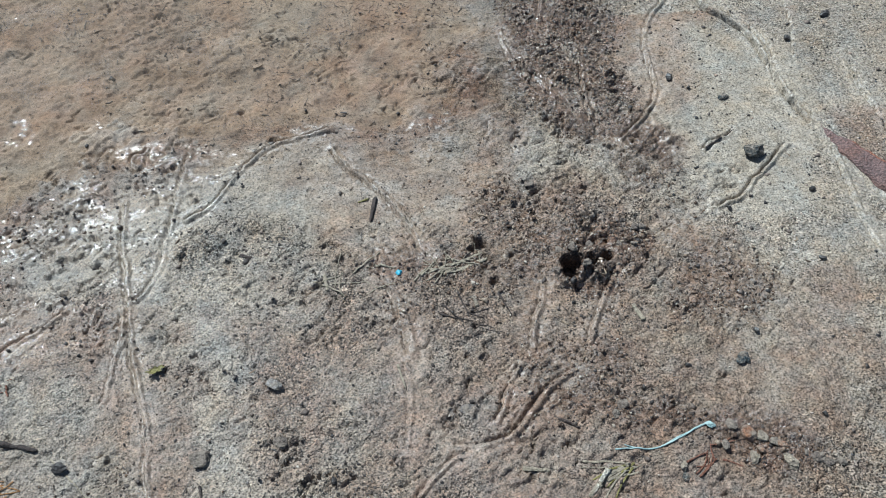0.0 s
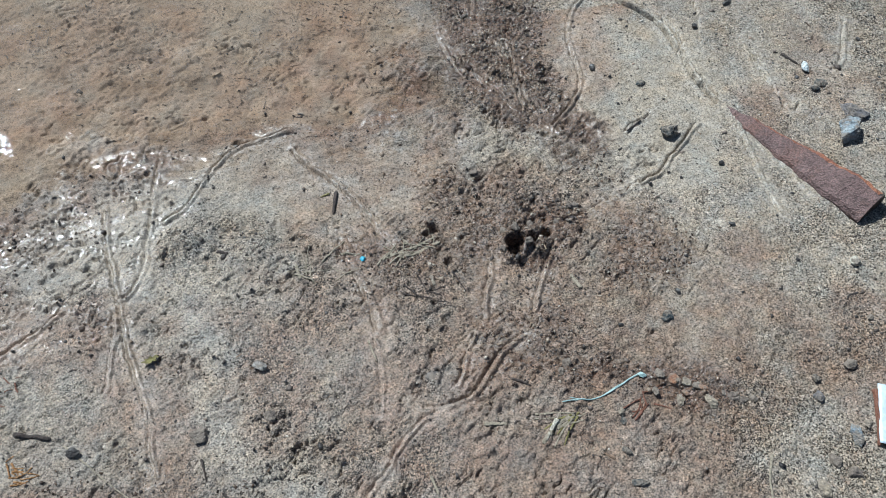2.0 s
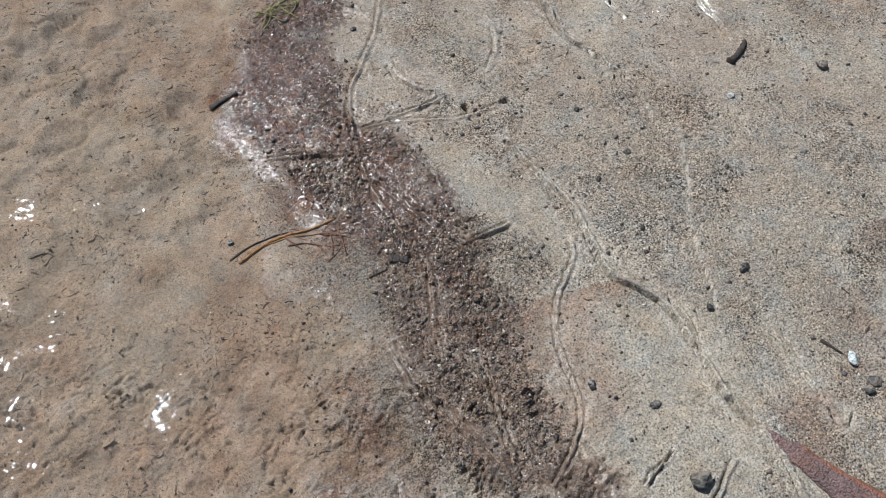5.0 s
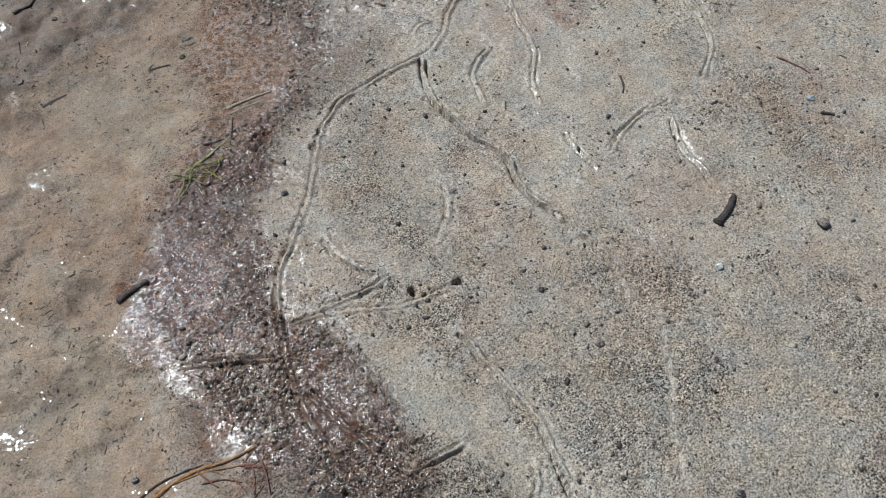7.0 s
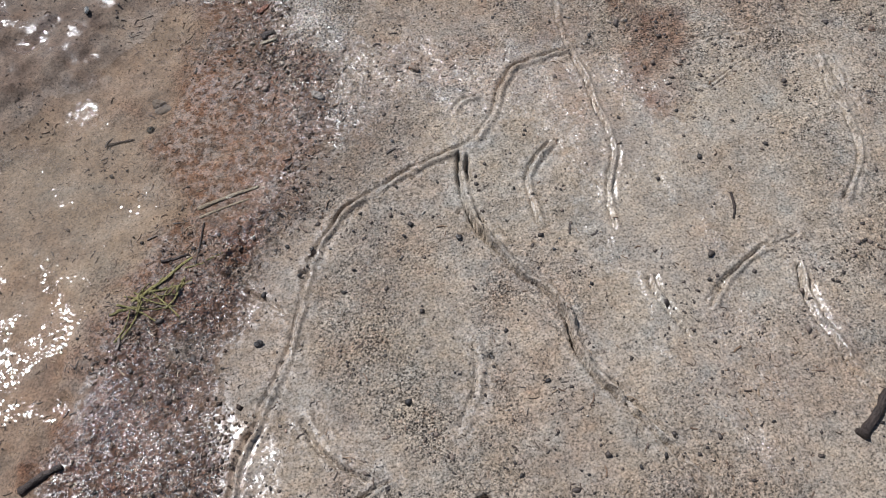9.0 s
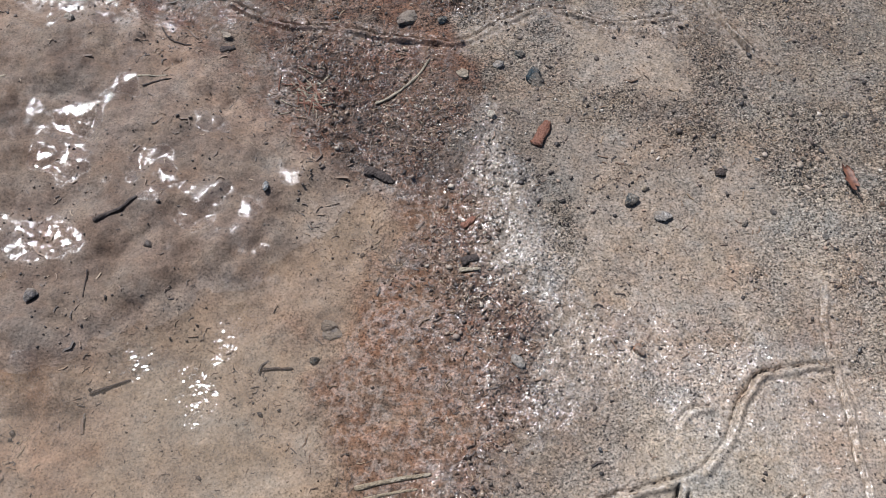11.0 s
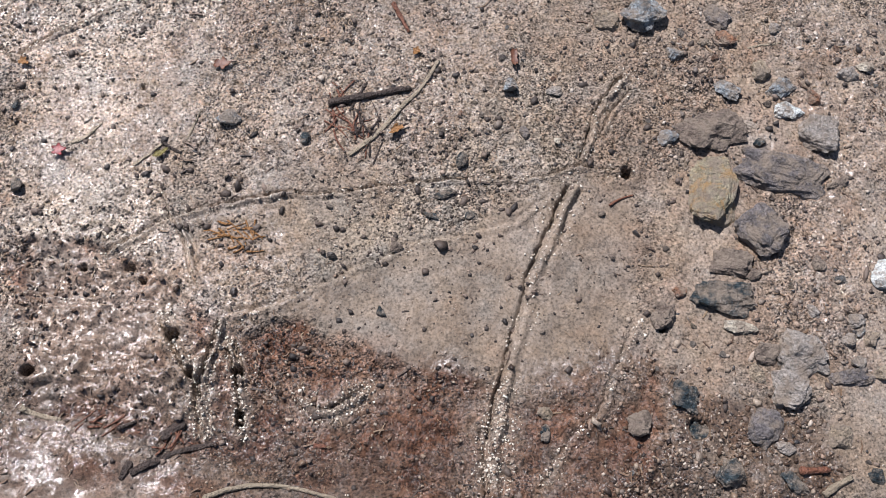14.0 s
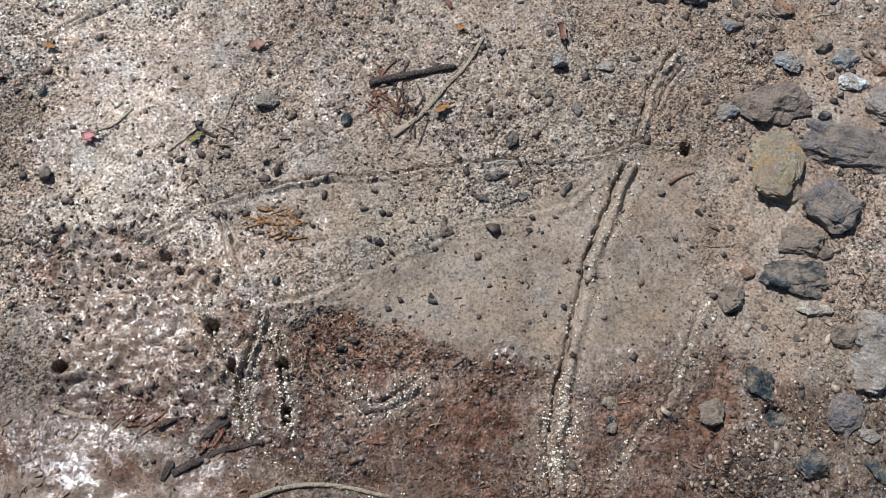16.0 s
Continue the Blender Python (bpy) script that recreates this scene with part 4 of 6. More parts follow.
patch(WETS, [(0.232, 1.730), (0.259, 1.681), (0.267, 1.605), (0.298, 1.504), (0.236, 1.499), (0.228, 1.620)], 0.03, 0.9)
patch(WETS, [(-0.399, 0.556), (-0.319, 0.625), (-0.216, 0.674), (-0.161, 0.575), (-0.220, 0.473), (-0.289, 0.427), (-0.364, 0.385)], 0.08, 0.7)
patch(WETS, [(0.005, 1.094), (0.129, 1.199), (0.173, 1.114), (0.250, 0.949), (0.190, 0.886), (0.091, 0.971)], 0.05, 1.0)
patch(WETS, [(0.255, 1.522), (0.559, 1.436), (0.548, 1.110), (0.513, 1.211), (0.499, 1.391), (0.364, 1.429)], 0.06, 0.95)
patch(WETS, [(-0.184, 1.923), (-0.167, 1.938), (-0.140, 1.931), (-0.130, 1.914), (-0.159, 1.903)], 0.012, 1.0)
streaks = np.where(GY < 0.75, step01(fractal(0.4 * GX, GY, 0.014, 147, 3), 0.02, 0.25), 1.0)
shine = np.clip(streaks * mask_of(WETS, 900) * (1 - 0.6 * lump) + 0.35 * np.exp(-((sd / 0.03) ** 2)) * step01(fractal(GX, GY, 0.05, 145, 3), 0.1, 0.4) * (1 - step01(GY, 1.45, 1.6)) + 0.52 * dark + (0.25 - 0.2 * step01(GY, 1.8, 1.9) + 0.5 * trench) * track + 0.12 * litter + 1.0 * slick + 0.9 * lump * step01(fractal(GX, GY, 0.04, 148, 3), 0.08, 0.32) + 0.22 * (1 - lump), 0, 1) * np.maximum(np.maximum(1 - step01(sd, 0.005, 0.02), lump), litter)

# a damp skin over the mud in the near part
sheen = (1 - step01(GX + 0.9 * (GY - 0.4) + 0.12 * fractal(GX, GY, 0.09, 950, 4), -0.12, 0.2)) * (1 - step01(GY, 0.55, 0.7)) * (1 - 0.6 * dark) + 0.15 * trampled * step01(fractal(GX, GY, 0.08, 960, 4), 0.0, 0.4)
sheen = np.clip(np.maximum(sheen, 1.0 * slick), 0, 1) * (1 - under)


def height(x, y):
    """The ground's height at a place."""
    j = int(np.clip(np.searchsorted(ys, y) - 1, 0, len(ys) - 2))
    i = int(np.clip(PAD + (x - LEFT[j]) / (RIGHT[j] - LEFT[j]) * (COLS - 1), 0, GX.shape[1] - 2))
    return float(H[j:j + 2, i:i + 2].mean())


def sheet(name, heights, material, attributes):
    rows, cols = heights.shape
    m = bpy.data.meshes.new(name)
    index = np.arange(rows * cols).reshape(rows, cols)
    quads = np.stack([index[:-1, :-1], index[:-1, 1:], index[1:, 1:], index[1:, :-1]], -1).reshape(-1, 4)
    m.vertices.add(rows * cols)
    m.vertices.foreach_set("co", np.stack([GX, GY, heights], -1).astype(np.float32).ravel())
    m.loops.add(quads.size)
    m.loops.foreach_set("vertex_index", quads.astype(np.int32).ravel())
    m.polygons.add(len(quads))
    m.polygons.foreach_set("loop_start", np.arange(0, quads.size, 4, dtype=np.int32))
    m.polygons.foreach_set("use_smooth", np.ones(len(quads), bool))
    for key, values in attributes.items():
        m.attributes.new(key, "FLOAT", "POINT").data.foreach_set("value", values.astype(np.float32).ravel())
    m.update(calc_edges=True)
    m.validate()
    m.materials.append(material)
    return new(name, m)


# beyond the walk the ground runs on evenly
away = np.maximum(np.maximum(LEFT[:, None] - GX, GX - RIGHT[:, None]), 0) + np.maximum(np.maximum(ys[PAD] - GY, GY - ys[-PAD - 1]), 0)
away = 1 - np.exp(-away / 0.12)
bed = step01(sd, -0.02, 0.06)
H = H * (1 - away) + away * (0.004 - 0.016 * bed)
dark, red, wet = dark * (1 - away) + 0.05 * away, red * (1 - away) + away * (0.1 + 0.4 * bed), wet * (1 - away) + away * (0.12 + 0.2 * bed)
silt, shine = silt * (1 - away) + away * (0.4 + 0.55 * bed), shine * (1 - away) + 0.04 * away
sheen, grit = sheen * (1 - away), grit * (1 - away) + 0.4 * away
ground = sheet("ground", H, GROUND, {"wet": wet, "dark": dark, "red": red, "silt": silt, "shine": shine, "sheen": sheen, "grit": grit})
tagged(ground, "wet grey-brown mud and sand with worm furrows", "ground", kind="structure")


def water_sheet():
    """The puddle lies level; the ground rises out of it at the shore."""
    cols = [0, 4, 7, 10] + list(range(PAD, PAD + int(COLS * 0.75), 4))
    rows = [int(j) for j in np.flatnonzero((ys > 0.3) & (ys < 2.1))[::4]]
    n, m = len(rows), len(cols)
    index = np.arange(n * m).reshape(n, m)
    deep = np.maximum(WATER_LEVEL - H[np.ix_(rows, cols)], 0)
    wide = sd[np.ix_(rows, cols)] > -0.03
    verts = [(GX[j, i], ys[j], WATER_LEVEL) for j in rows for i in cols]
    faces = [(index[j, i], index[j, i + 1], index[j + 1, i + 1], index[j + 1, i]) for j in range(n - 1) for i in range(m - 1) if wide[j:j + 2, i:i + 2].any()]
    mesh = bpy.data.meshes.new("puddle")
    mesh.from_pydata(verts, [], [tuple(int(q) for q in f) for f in faces])
    mesh.attributes.new("depth", "FLOAT", "POINT").data.foreach_set("value", deep.astype(np.float32).ravel())
    mesh.materials.append(WATER)
    return new("puddle", mesh)


tagged(water_sheet(), "shallow puddle of turbid brown water", "puddle", kind="structure")

# ---- builders ----


def link(name, verts, faces, material, parent=None, label="", pose_at=None, smooth_faces=True):
    m = bpy.data.meshes.new(name)
    m.from_pydata([tuple(v) for v in verts], [], faces)
    m.update()
    m.polygons.foreach_set("use_smooth", np.full(len(m.polygons), smooth_faces))
    m.materials.append(material)
    ob = new(name, m)
    if pose_at is not None:
        ob.matrix_world = pose_at
    if parent:
        ob.parent = parent
    if label:
        tagged(ob, label)
    return ob


def ball(level):
    bm = bmesh.new()
    bmesh.ops.create_icosphere(bm, subdivisions=level, radius=1.0)
    v = np.array([p.co[:] for p in bm.verts])
    f = [[p.index for p in q.verts] for q in bm.faces]
    bm.free()
    return v, f


BALLS = {n: ball(n) for n in (1, 2, 3, 4)}
rng = np.random.default_rng(5)


def rock_shape(level, facets, rough, boxy=1.0):
    """A lump with flat, slightly rounded facets."""
    v, f = BALLS[level]
    v = np.sign(v) * np.abs(v) ** boxy
    normals = rng.normal(size=(facets, 3))
    normals /= np.linalg.norm(normals, axis=1)[:, None]
    cut = rng.uniform(0.5, 0.92, facets) + (0.3 if boxy < 0.7 else 0)
    v = v / np.linalg.norm(v, axis=1)[:, None] * np.minimum(np.linalg.norm(v, axis=1), 1.5)[:, None]
    dots = v @ normals.T
    r = np.where(dots > 0.05, cut / np.maximum(dots, 0.05), 9).min(1)
    r = np.minimum(r, 1.12 if boxy == 1 else 1.0)
    off = rng.uniform(-50, 50, 3)
    wob = np.array([noise.fractal(Vector(p * 1.6 + off), 0.9, 2.1, 4) for p in v])
    wob += 0.35 * np.array([noise.fractal(Vector(p * 6 + off), 0.8, 2.1, 3) for p in v])
    v = v * (r * (1 + rough * wob))[:, None]
    return v / np.abs(v).max(0), f


def stone(x, y, length, width, turn, material, name="stone", label="grey stone half sunk in the mud", tall=0.6, sunk=0.3, facets=8, rough=0.16, group="stones in the mud", category="stone", level=None, boxy=1.0):
    tall = tall * min(length, width)
    v, f = rock_shape(level or (4 if length > 0.02 else 3), facets, rough, boxy)
    v = v * np.array([length, width, tall]) / 2
    at = pose(x, y, height(x, y) + tall * (0.5 - sunk), 0, 0, turn)
    ob = link(name, v, f, material, pose_at=at, smooth_faces=False)
    return tagged(ob, label, category, group)


def rod(line, radius, material, name, flat=1.0, taper=0.6, lift=0.7, parent=None, label="", category="", group="", arch=0.0, sides=8, lumpy=0.18):
    """A stem, twig, blade or cord that lies on the ground along a line."""
    line = smooth(line, 2)
    (ax, ay), (bx, by) = line[0], line[-1]
    turn = math.atan2(by - ay, bx - ax)
    c, s = math.cos(turn), math.sin(turn)
    n = len(line)
    base = height(ax, ay)
    verts, faces = [], []
    for i, (x, y) in enumerate(line):
        k = i / (n - 1)
        (px, py), (qx, qy) = line[max(i - 1, 0)], line[min(i + 1, n - 1)]
        tx, ty = qx - px, qy - py
        size = math.hypot(tx, ty) or 1
        nx, ny = -ty / size, tx / size
        r = radius * (1 - (1 - taper) * k) * (1 + lumpy * noise.noise(Vector((x * 160, y * 160, 3))))
        if i in (0, n - 1):
            r *= 0.6
        z = max(height(x + 0.003 * nx, y), height(x, y)) + lift * r * flat + arch * 4 * k * (1 - k)
        for q in range(sides):
            a = 2 * math.pi * q / sides
            rr = r * (1 + 0.15 * math.sin(3 * a + 9 * x * 40) + lumpy * noise.noise(Vector((x * 300, y * 300, 2.2 * a))))
            wx, wy = x + nx * math.cos(a) * rr - ax, y + ny * math.cos(a) * rr - ay
            verts.append((c * wx + s * wy, -s * wx + c * wy, z + math.sin(a) * rr * flat - base))
    for i in range(n - 1):
        for q in range(sides):
            a, b = i * sides + q, i * sides + (q + 1) % sides
            faces.append((a, b, b + sides, a + sides))
    faces += [tuple(range(sides))[::-1], tuple((n - 1) * sides + q for q in range(sides))]
    ob = link(name, verts, faces, material, pose_at=Matrix.Translation((ax, ay, base)) @ Matrix.Rotation(turn, 4, "Z"))
    if parent:
        ob.parent = parent
        ob.matrix_parent_inverse = parent.matrix_world.inverted()
    return tagged(ob, label, category, group)


def base_at(name, x, y, label, category, group=""):
    ob = new(name)
    ob.matrix_world = Matrix.Translation((x, y, height(x, y)))
    ob.empty_display_size = 0.01
    bpy.context.view_layer.update()
    return tagged(ob, label, category, group)


def adopt(child, parent):
    """Makes a built piece a part of a thing."""
    bpy.context.view_layer.update()
    child.parent, child.matrix_parent_inverse = parent, parent.matrix_world.inverted()
    for key in ("category", "group"):
        if key in child:
            del child[key]
    return child


# ---- the stake ----


def stake():
    (ax, ay), (bx, by) = [(0.451, 0.619), (0.569, 0.435)]
    length, turn = math.hypot(bx - ax, by - ay), math.atan2(by - ay, bx - ax)
    base = height(bx, by)
    thing = new("wooden_stake")
    thing.matrix_world = Matrix.Translation((ax, ay, base - 0.002)) @ Matrix.Rotation(turn, 4, "Z")
    tagged(thing, "weathered red-brown wooden stake with its point in the mud", "wood")
    n, verts, faces = 60, [], []
    outline = [(-0.5, -0.15), (-0.52, 0.25), (-0.44, 0.5), (-0.2, 0.72), (0.08, 0.92), (0.25, 1.0), (0.36, 0.95), (0.5, 0.62), (0.52, 0.2), (0.5, -0.15)]
    m = len(outline)
    for i in range(n + 1):
        k = i / n
        w = 0.044 * min(1, 0.13 + 1.05 * k ** 0.8)
        h = 0.024 * min(1, 0.1 + 1.1 * k)
        for q, (u, v) in enumerate(outline):
            p = Vector((k * length, u * w, v * h))
            p += Vector((0, 1, 0.6)) * 0.0022 * noise.fractal(p * 45, 0.8, 2, 4) + Vector((0, 0, 0.0007 * noise.noise(p * 420)))
            verts.append(p + Vector((0.004 * noise.noise(Vector((q, 2, 7))) if i == n else 0, 0, 0)))
    for i in range(n):
        for q in range(m - 1):
            a = i * m + q
            faces.append((a, a + m, a + m + 1, a + 1))
        faces.append((i * m + m - 1, i * m + m - 1 + m, i * m + m, i * m))
    faces.append(tuple(range(m)))
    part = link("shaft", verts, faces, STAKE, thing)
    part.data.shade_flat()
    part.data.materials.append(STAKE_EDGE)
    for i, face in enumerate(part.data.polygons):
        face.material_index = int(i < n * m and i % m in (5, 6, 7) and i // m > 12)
    # broken end face, coloured near black: its shade is put into the colour
    end = [(length + 0.0006 + 0.001 * noise.noise(Vector((u * 9, v * 9, 1))), u * 0.043, v * 0.0235) for u, v in outline]
    back = [(x - 0.004, y, z) for x, y, z in end]
    ring = [(q, (q + 1) % m, m + (q + 1) % m, m + q) for q in range(m)]
    link("broken_end", end + back, [tuple(range(m)), tuple(range(2 * m - 1, m - 1, -1))] + ring, BARK, thing, "broken end grain, with shade in its dark colour")


stake()

# ---- gravel at the far end ----
PLACED = []


def gravel(x, y, length, width, turn, material, label):
    PLACED.append((x, y, length / 2))
    stone(x, y, 1.1 * length, 1.1 * width, turn, material, "stone", label + " half sunk in the mud", tall=0.55 if length > 0.02 else 0.7, sunk=0.42, facets=11, rough=0.24, group="gravel at the end of the walk", boxy=0.4 if material is YELLOW else 0.6 if material is SLATE else 0.8)


gravel(0.175, 2.203, 0.0251, 0.0194, 5, TAN, "tan stone")
gravel(0.207, 2.209, 0.0360, 0.0324, -2, BLUE, "mottled blue-grey stone")
gravel(0.267, 2.212, 0.0220, 0.0176, -30, SLATE, "dark slate stone")
gravel(0.251, 2.107, 0.0592, 0.0347, -5, CLOD, "large rough brown-grey stone")
gravel(0.220, 2.099, 0.0161, 0.0121, 30, BLUE, "small greenish stone")
gravel(0.254, 2.058, 0.0570, 0.0355, -94, YELLOW, "ochre stone block with a squared edge")
gravel(0.307, 2.074, 0.0691, 0.0350, -8, SLATE, "long flat slate stone")
gravel(0.289, 2.029, 0.0368, 0.0367, -43, SLATE, "purple-grey slate stone")
gravel(0.300, 2.163, 0.0170, 0.0198, 0, TAN, "small orange-tan stone")
gravel(0.314, 2.149, 0.0240, 0.0216, 2, BLUE, "pale grey stone with a light ring")
gravel(0.320, 2.129, 0.0261, 0.0151, 4, PALE, "pale greenish stone")
gravel(0.338, 2.143, 0.0130, 0.0151, 4, RUST, "small red-brown stone")
gravel(0.341, 2.106, 0.0351, 0.0335, 3, GREY, "flat pale grey stone")
gravel(0.292, 2.100, 0.0102, 0.0095, -11, DARK, "small blue-black stone")
gravel(0.272, 2.190, 0.0166, 0.0147, -25, RUST, "red-brown stone")
gravel(0.257, 2.186, 0.0120, 0.0107, -5, TAN, "small pinkish stone")
gravel(0.270, 2.144, 0.0214, 0.0154, -37, BLUE, "blue-white broken stone")
gravel(0.257, 1.976, 0.0530, 0.0290, -8, DARK, "broad black wet stone")
gravel(0.265, 1.952, 0.0240, 0.0104, -2, CREAM, "small white oblong pebble")
gravel(0.212, 1.958, 0.0220, 0.0230, 24, CLOD, "pointed red-brown stone")
gravel(0.309, 1.936, 0.0371, 0.0354, -5, GREY, "broad grey-green stone")
gravel(0.282, 1.936, 0.0170, 0.0173, -3, CLOD, "reddish grey stone")
gravel(0.275, 1.920, 0.0120, 0.0130, 0, TAN, "small orange stone")
gravel(0.339, 1.921, 0.0286, 0.0104, 12, SLATE, "thin slate sliver")
gravel(0.298, 1.908, 0.0290, 0.0275, -12, GREY, "rounded pale pinkish grey stone")
gravel(0.223, 1.900, 0.0225, 0.0199, -32, DARK, "dark mottled stone")
gravel(0.235, 1.877, 0.0282, 0.0207, -23, DARK, "blue-black wet stone")
gravel(0.277, 1.882, 0.0206, 0.0268, -29, SLATE, "dark grey stone")
gravel(0.330, 1.880, 0.0190, 0.0181, 0, TAN, "rounded tan stone")
gravel(0.249, 1.852, 0.0200, 0.0199, -3, DARK, "dark green-grey stone")
gravel(0.293, 1.847, 0.0202, 0.0149, -20, DARK, "blue-black stone")
gravel(0.351, 1.852, 0.0132, 0.0112, -9, DARK, "small blue-black stone")
gravel(0.225, 1.977, 0.0120, 0.0086, 5, RUST, "small red stone")
gravel(0.348, 1.960, 0.0140, 0.0112, 0, GREY, "small grey stone")
gravel(0.343, 1.947, 0.0120, 0.0104, -5, GREY, "small grey stone")
gravel(0.369, 2.166, 0.0170, 0.0132, -3, GREY, "small grey stone")
gravel(0.383, 2.173, 0.0140, 0.0097, 0, CREAM, "small cream pebble")
gravel(0.314, 2.204, 0.0100, 0.0097, -6, GREY, "small grey stone")
gravel(0.230, 2.174, 0.0151, 0.0112, -8, BLUE, "small blue-grey stone")
gravel(0.319, 1.966, 0.0102, 0.0095, -11, GREY, "small grey stone")
gravel(0.320, 1.926, 0.0130, 0.0098, -32, GREY, "small grey stone")
gravel(0.289, 1.869, 0.0136, 0.0091, -17, GREY, "small grey stone")
gravel(0.359, 1.948, 0.0120, 0.0112, -5, TAN, "small tan stone")
gravel(0.365, 1.923, 0.0141, 0.0130, -8, TAN, "tan stone")
gravel(0.278, 1.994, 0.0120, 0.0112, -5, CLOD, "small brown stone")
gravel(0.350, 2.069, 0.0215, 0.0086, 28, CLOD, "small brown stone")
gravel(0.349, 1.932, 0.0120, 0.0095, 5, GREY, "small grey stone")
gravel(0.264, 2.001, 0.0338, 0.0215, -12, CLOD, "grey-brown stone sunk deep in the mud")
gravel(0.283, 1.740, 0.0165, 0.0199, -14, DARK, "wet blue-black pebble")
gravel(0.197, 1.805, 0.0102, 0.0095, -11, DARK, "small dark pebble")
gravel(0.162, 1.804, 0.0255, 0.0125, 42, CLOD, "flat brown-grey stone")
gravel(0.128, 1.873, 0.0117, 0.0078, -70, DARK, "small dark pebble")
gravel(0.403, 2.044, 0.0124, 0.0132, 14, CREAM, "small cream stone")
gravel(0.416, 2.057, 0.0122, 0.0130, -9, DARK, "small black stone")
gravel(0.243, 1.697, 0.0082, 0.0078, -14, CREAM, "small cream pebble")
gravel(0.269, 1.769, 0.0091, 0.0078, -6, DARK, "small dark pebble")
gravel(0.218, 1.741, 0.0120, 0.0104, 0, TAN, "small tan pebble")
gravel(0.250, 1.753, 0.0100, 0.0086, -6, GREY, "small grey pebble")
gravel(0.328, 2.003, 0.0117, 0.0110, -20, CLOD, "small brown stone")
gravel(0.350, 1.919, 0.0190, 0.0078, 18, SLATE, "small slate sliver")
gravel(0.352, 1.954, 0.0094, 0.0088, 32, BLUE, "small grey-blue pebble")
gravel(-0.146, 1.789, 0.0091, 0.0095, -6, GREY, "small grey pebble")
gravel(0.127, 1.887, 0.0114, 0.0104, -15, TAN, "pale pinkish pebble")
stone(0.382, 1.997, 0.0360, 0.0302, 0, PALE, "stone", "pale greenish-white stone lying on the sand", tall=0.62, sunk=0.2, facets=16, rough=0.12, group="gravel at the end of the walk")

# ---- stones and pebbles along the walk ----


def loose(x, y, length, width, turn, material, label, tall, sunk):
    word = "crumb" if "crumb" in label else "clod" if "clod" in label else "chip" if "chip" in label else "flake" if "flake" in label else "pebble" if "pebble" in label else "stone"
    if len(label.split()) < 4:
        label += " lying on the muddy ground"
    if word == "crumb":
        length, width = length * 0.8, width * 0.8
    stone(x, y, length, width, turn, material, word, label, tall=tall, sunk=sunk, group="loose stones and crumbs", category=word)


loose(0.378, 0.579, 0.0224, 0.0206, -10, DARK, "angular black pebble lying on pale silt", 0.75, 0.1)
loose(0.588, 0.546, 0.0289, 0.0363, -14, BLUE, "blue-white rock with a dark underside", 0.75, 0.15)
loose(0.607, 0.578, 0.0386, 0.0321, -31, SLATE, "flat blue-grey stone sunk in the sand", 0.4, 0.45)
loose(0.576, 0.655, 0.0124, 0.0174, -14, PALE, "small white pebble", 0.7, 0.2)
loose(0.577, 0.622, 0.0134, 0.0137, -27, DARK, "small black pebble", 0.7, 0.2)
loose(0.526, 0.372, 0.0122, 0.0158, -9, CREAM, "small white pebble on the sand", 0.7, 0.25)
loose(0.474, 0.256, 0.0170, 0.0132, -3, CLOD, "dark brown clod", 0.7, 0.2)
loose(0.434, 0.248, 0.0102, 0.0091, -11, DARK, "small dark pebble", 0.7, 0.2)
loose(0.431, 0.230, 0.0136, 0.0131, -54, SLATE, "dark grey pebble", 0.6, 0.3)
loose(0.451, 0.186, 0.0136, 0.0259, -17, BLUE, "blue-grey pebble", 0.6, 0.3)
loose(0.399, 0.139, 0.0153, 0.0210, -11, TAN, "tan pebble", 0.7, 0.25)
loose(0.466, 0.194, 0.0082, 0.0105, -14, TAN, "small brown pebble", 0.7, 0.2)
loose(0.308, 0.339, 0.0143, 0.0118, -12, DARK, "small dark stone", 0.6, 0.3)
loose(-0.106, 0.284, 0.0133, 0.0132, -13, CLOD, "dark clod", 0.7, 0.2)
loose(-0.389, 0.423, 0.0133, 0.0158, -13, DARK, "dark pebble in wet mud", 0.7, 0.2)
loose(-0.061, 0.247, 0.0085, 0.0104, -21, BLACK, "black crumb", 0.8, 0.2)
loose(-0.129, 0.634, 0.0124, 0.0137, -14, BLACK, "black crumb at the water's edge", 0.8, 0.2)
loose(-0.291, 0.275, 0.0140, 0.0097, 4, BLACK, "black clod", 0.7, 0.1)
loose(-0.175, 0.274, 0.0190, 0.0171, -3, CLOD, "dark mud clod", 0.6, 0.3)
loose(-0.113, 0.338, 0.0142, 0.0105, -39, GREY, "small grey pebble", 0.6, 0.3)
loose(0.054, 0.303, 0.0160, 0.0110, -4, SLATE, "blue-grey flake", 0.3, 0.2)
loose(0.313, 0.695, 0.0104, 0.0092, -17, BLACK, "black crumb", 0.8, 0.2)
loose(0.425, 0.527, 0.0092, 0.0092, -13, BLACK, "black crumb", 0.8, 0.2)
loose(0.410, 0.441, 0.0104, 0.0076, -17, BLACK, "black crumb", 0.8, 0.2)
loose(0.367, 0.659, 0.0085, 0.0092, -21, DARK, "small dark pebble", 0.8, 0.2)
loose(0.461, 0.746, 0.0103, 0.0104, -29, BLACK, "black crumb", 0.8, 0.2)
loose(0.662, 0.695, 0.0085, 0.0076, -21, BLACK, "black crumb", 0.8, 0.2)
loose(0.336, 0.508, 0.0089, 0.0079, -27, BLACK, "black crumb", 0.8, 0.2)
loose(0.326, 0.367, 0.0089, 0.0078, -27, BLACK, "black crumb", 0.8, 0.2)
loose(0.255, 0.335, 0.0092, 0.0066, -13, BLACK, "black crumb", 0.8, 0.2)
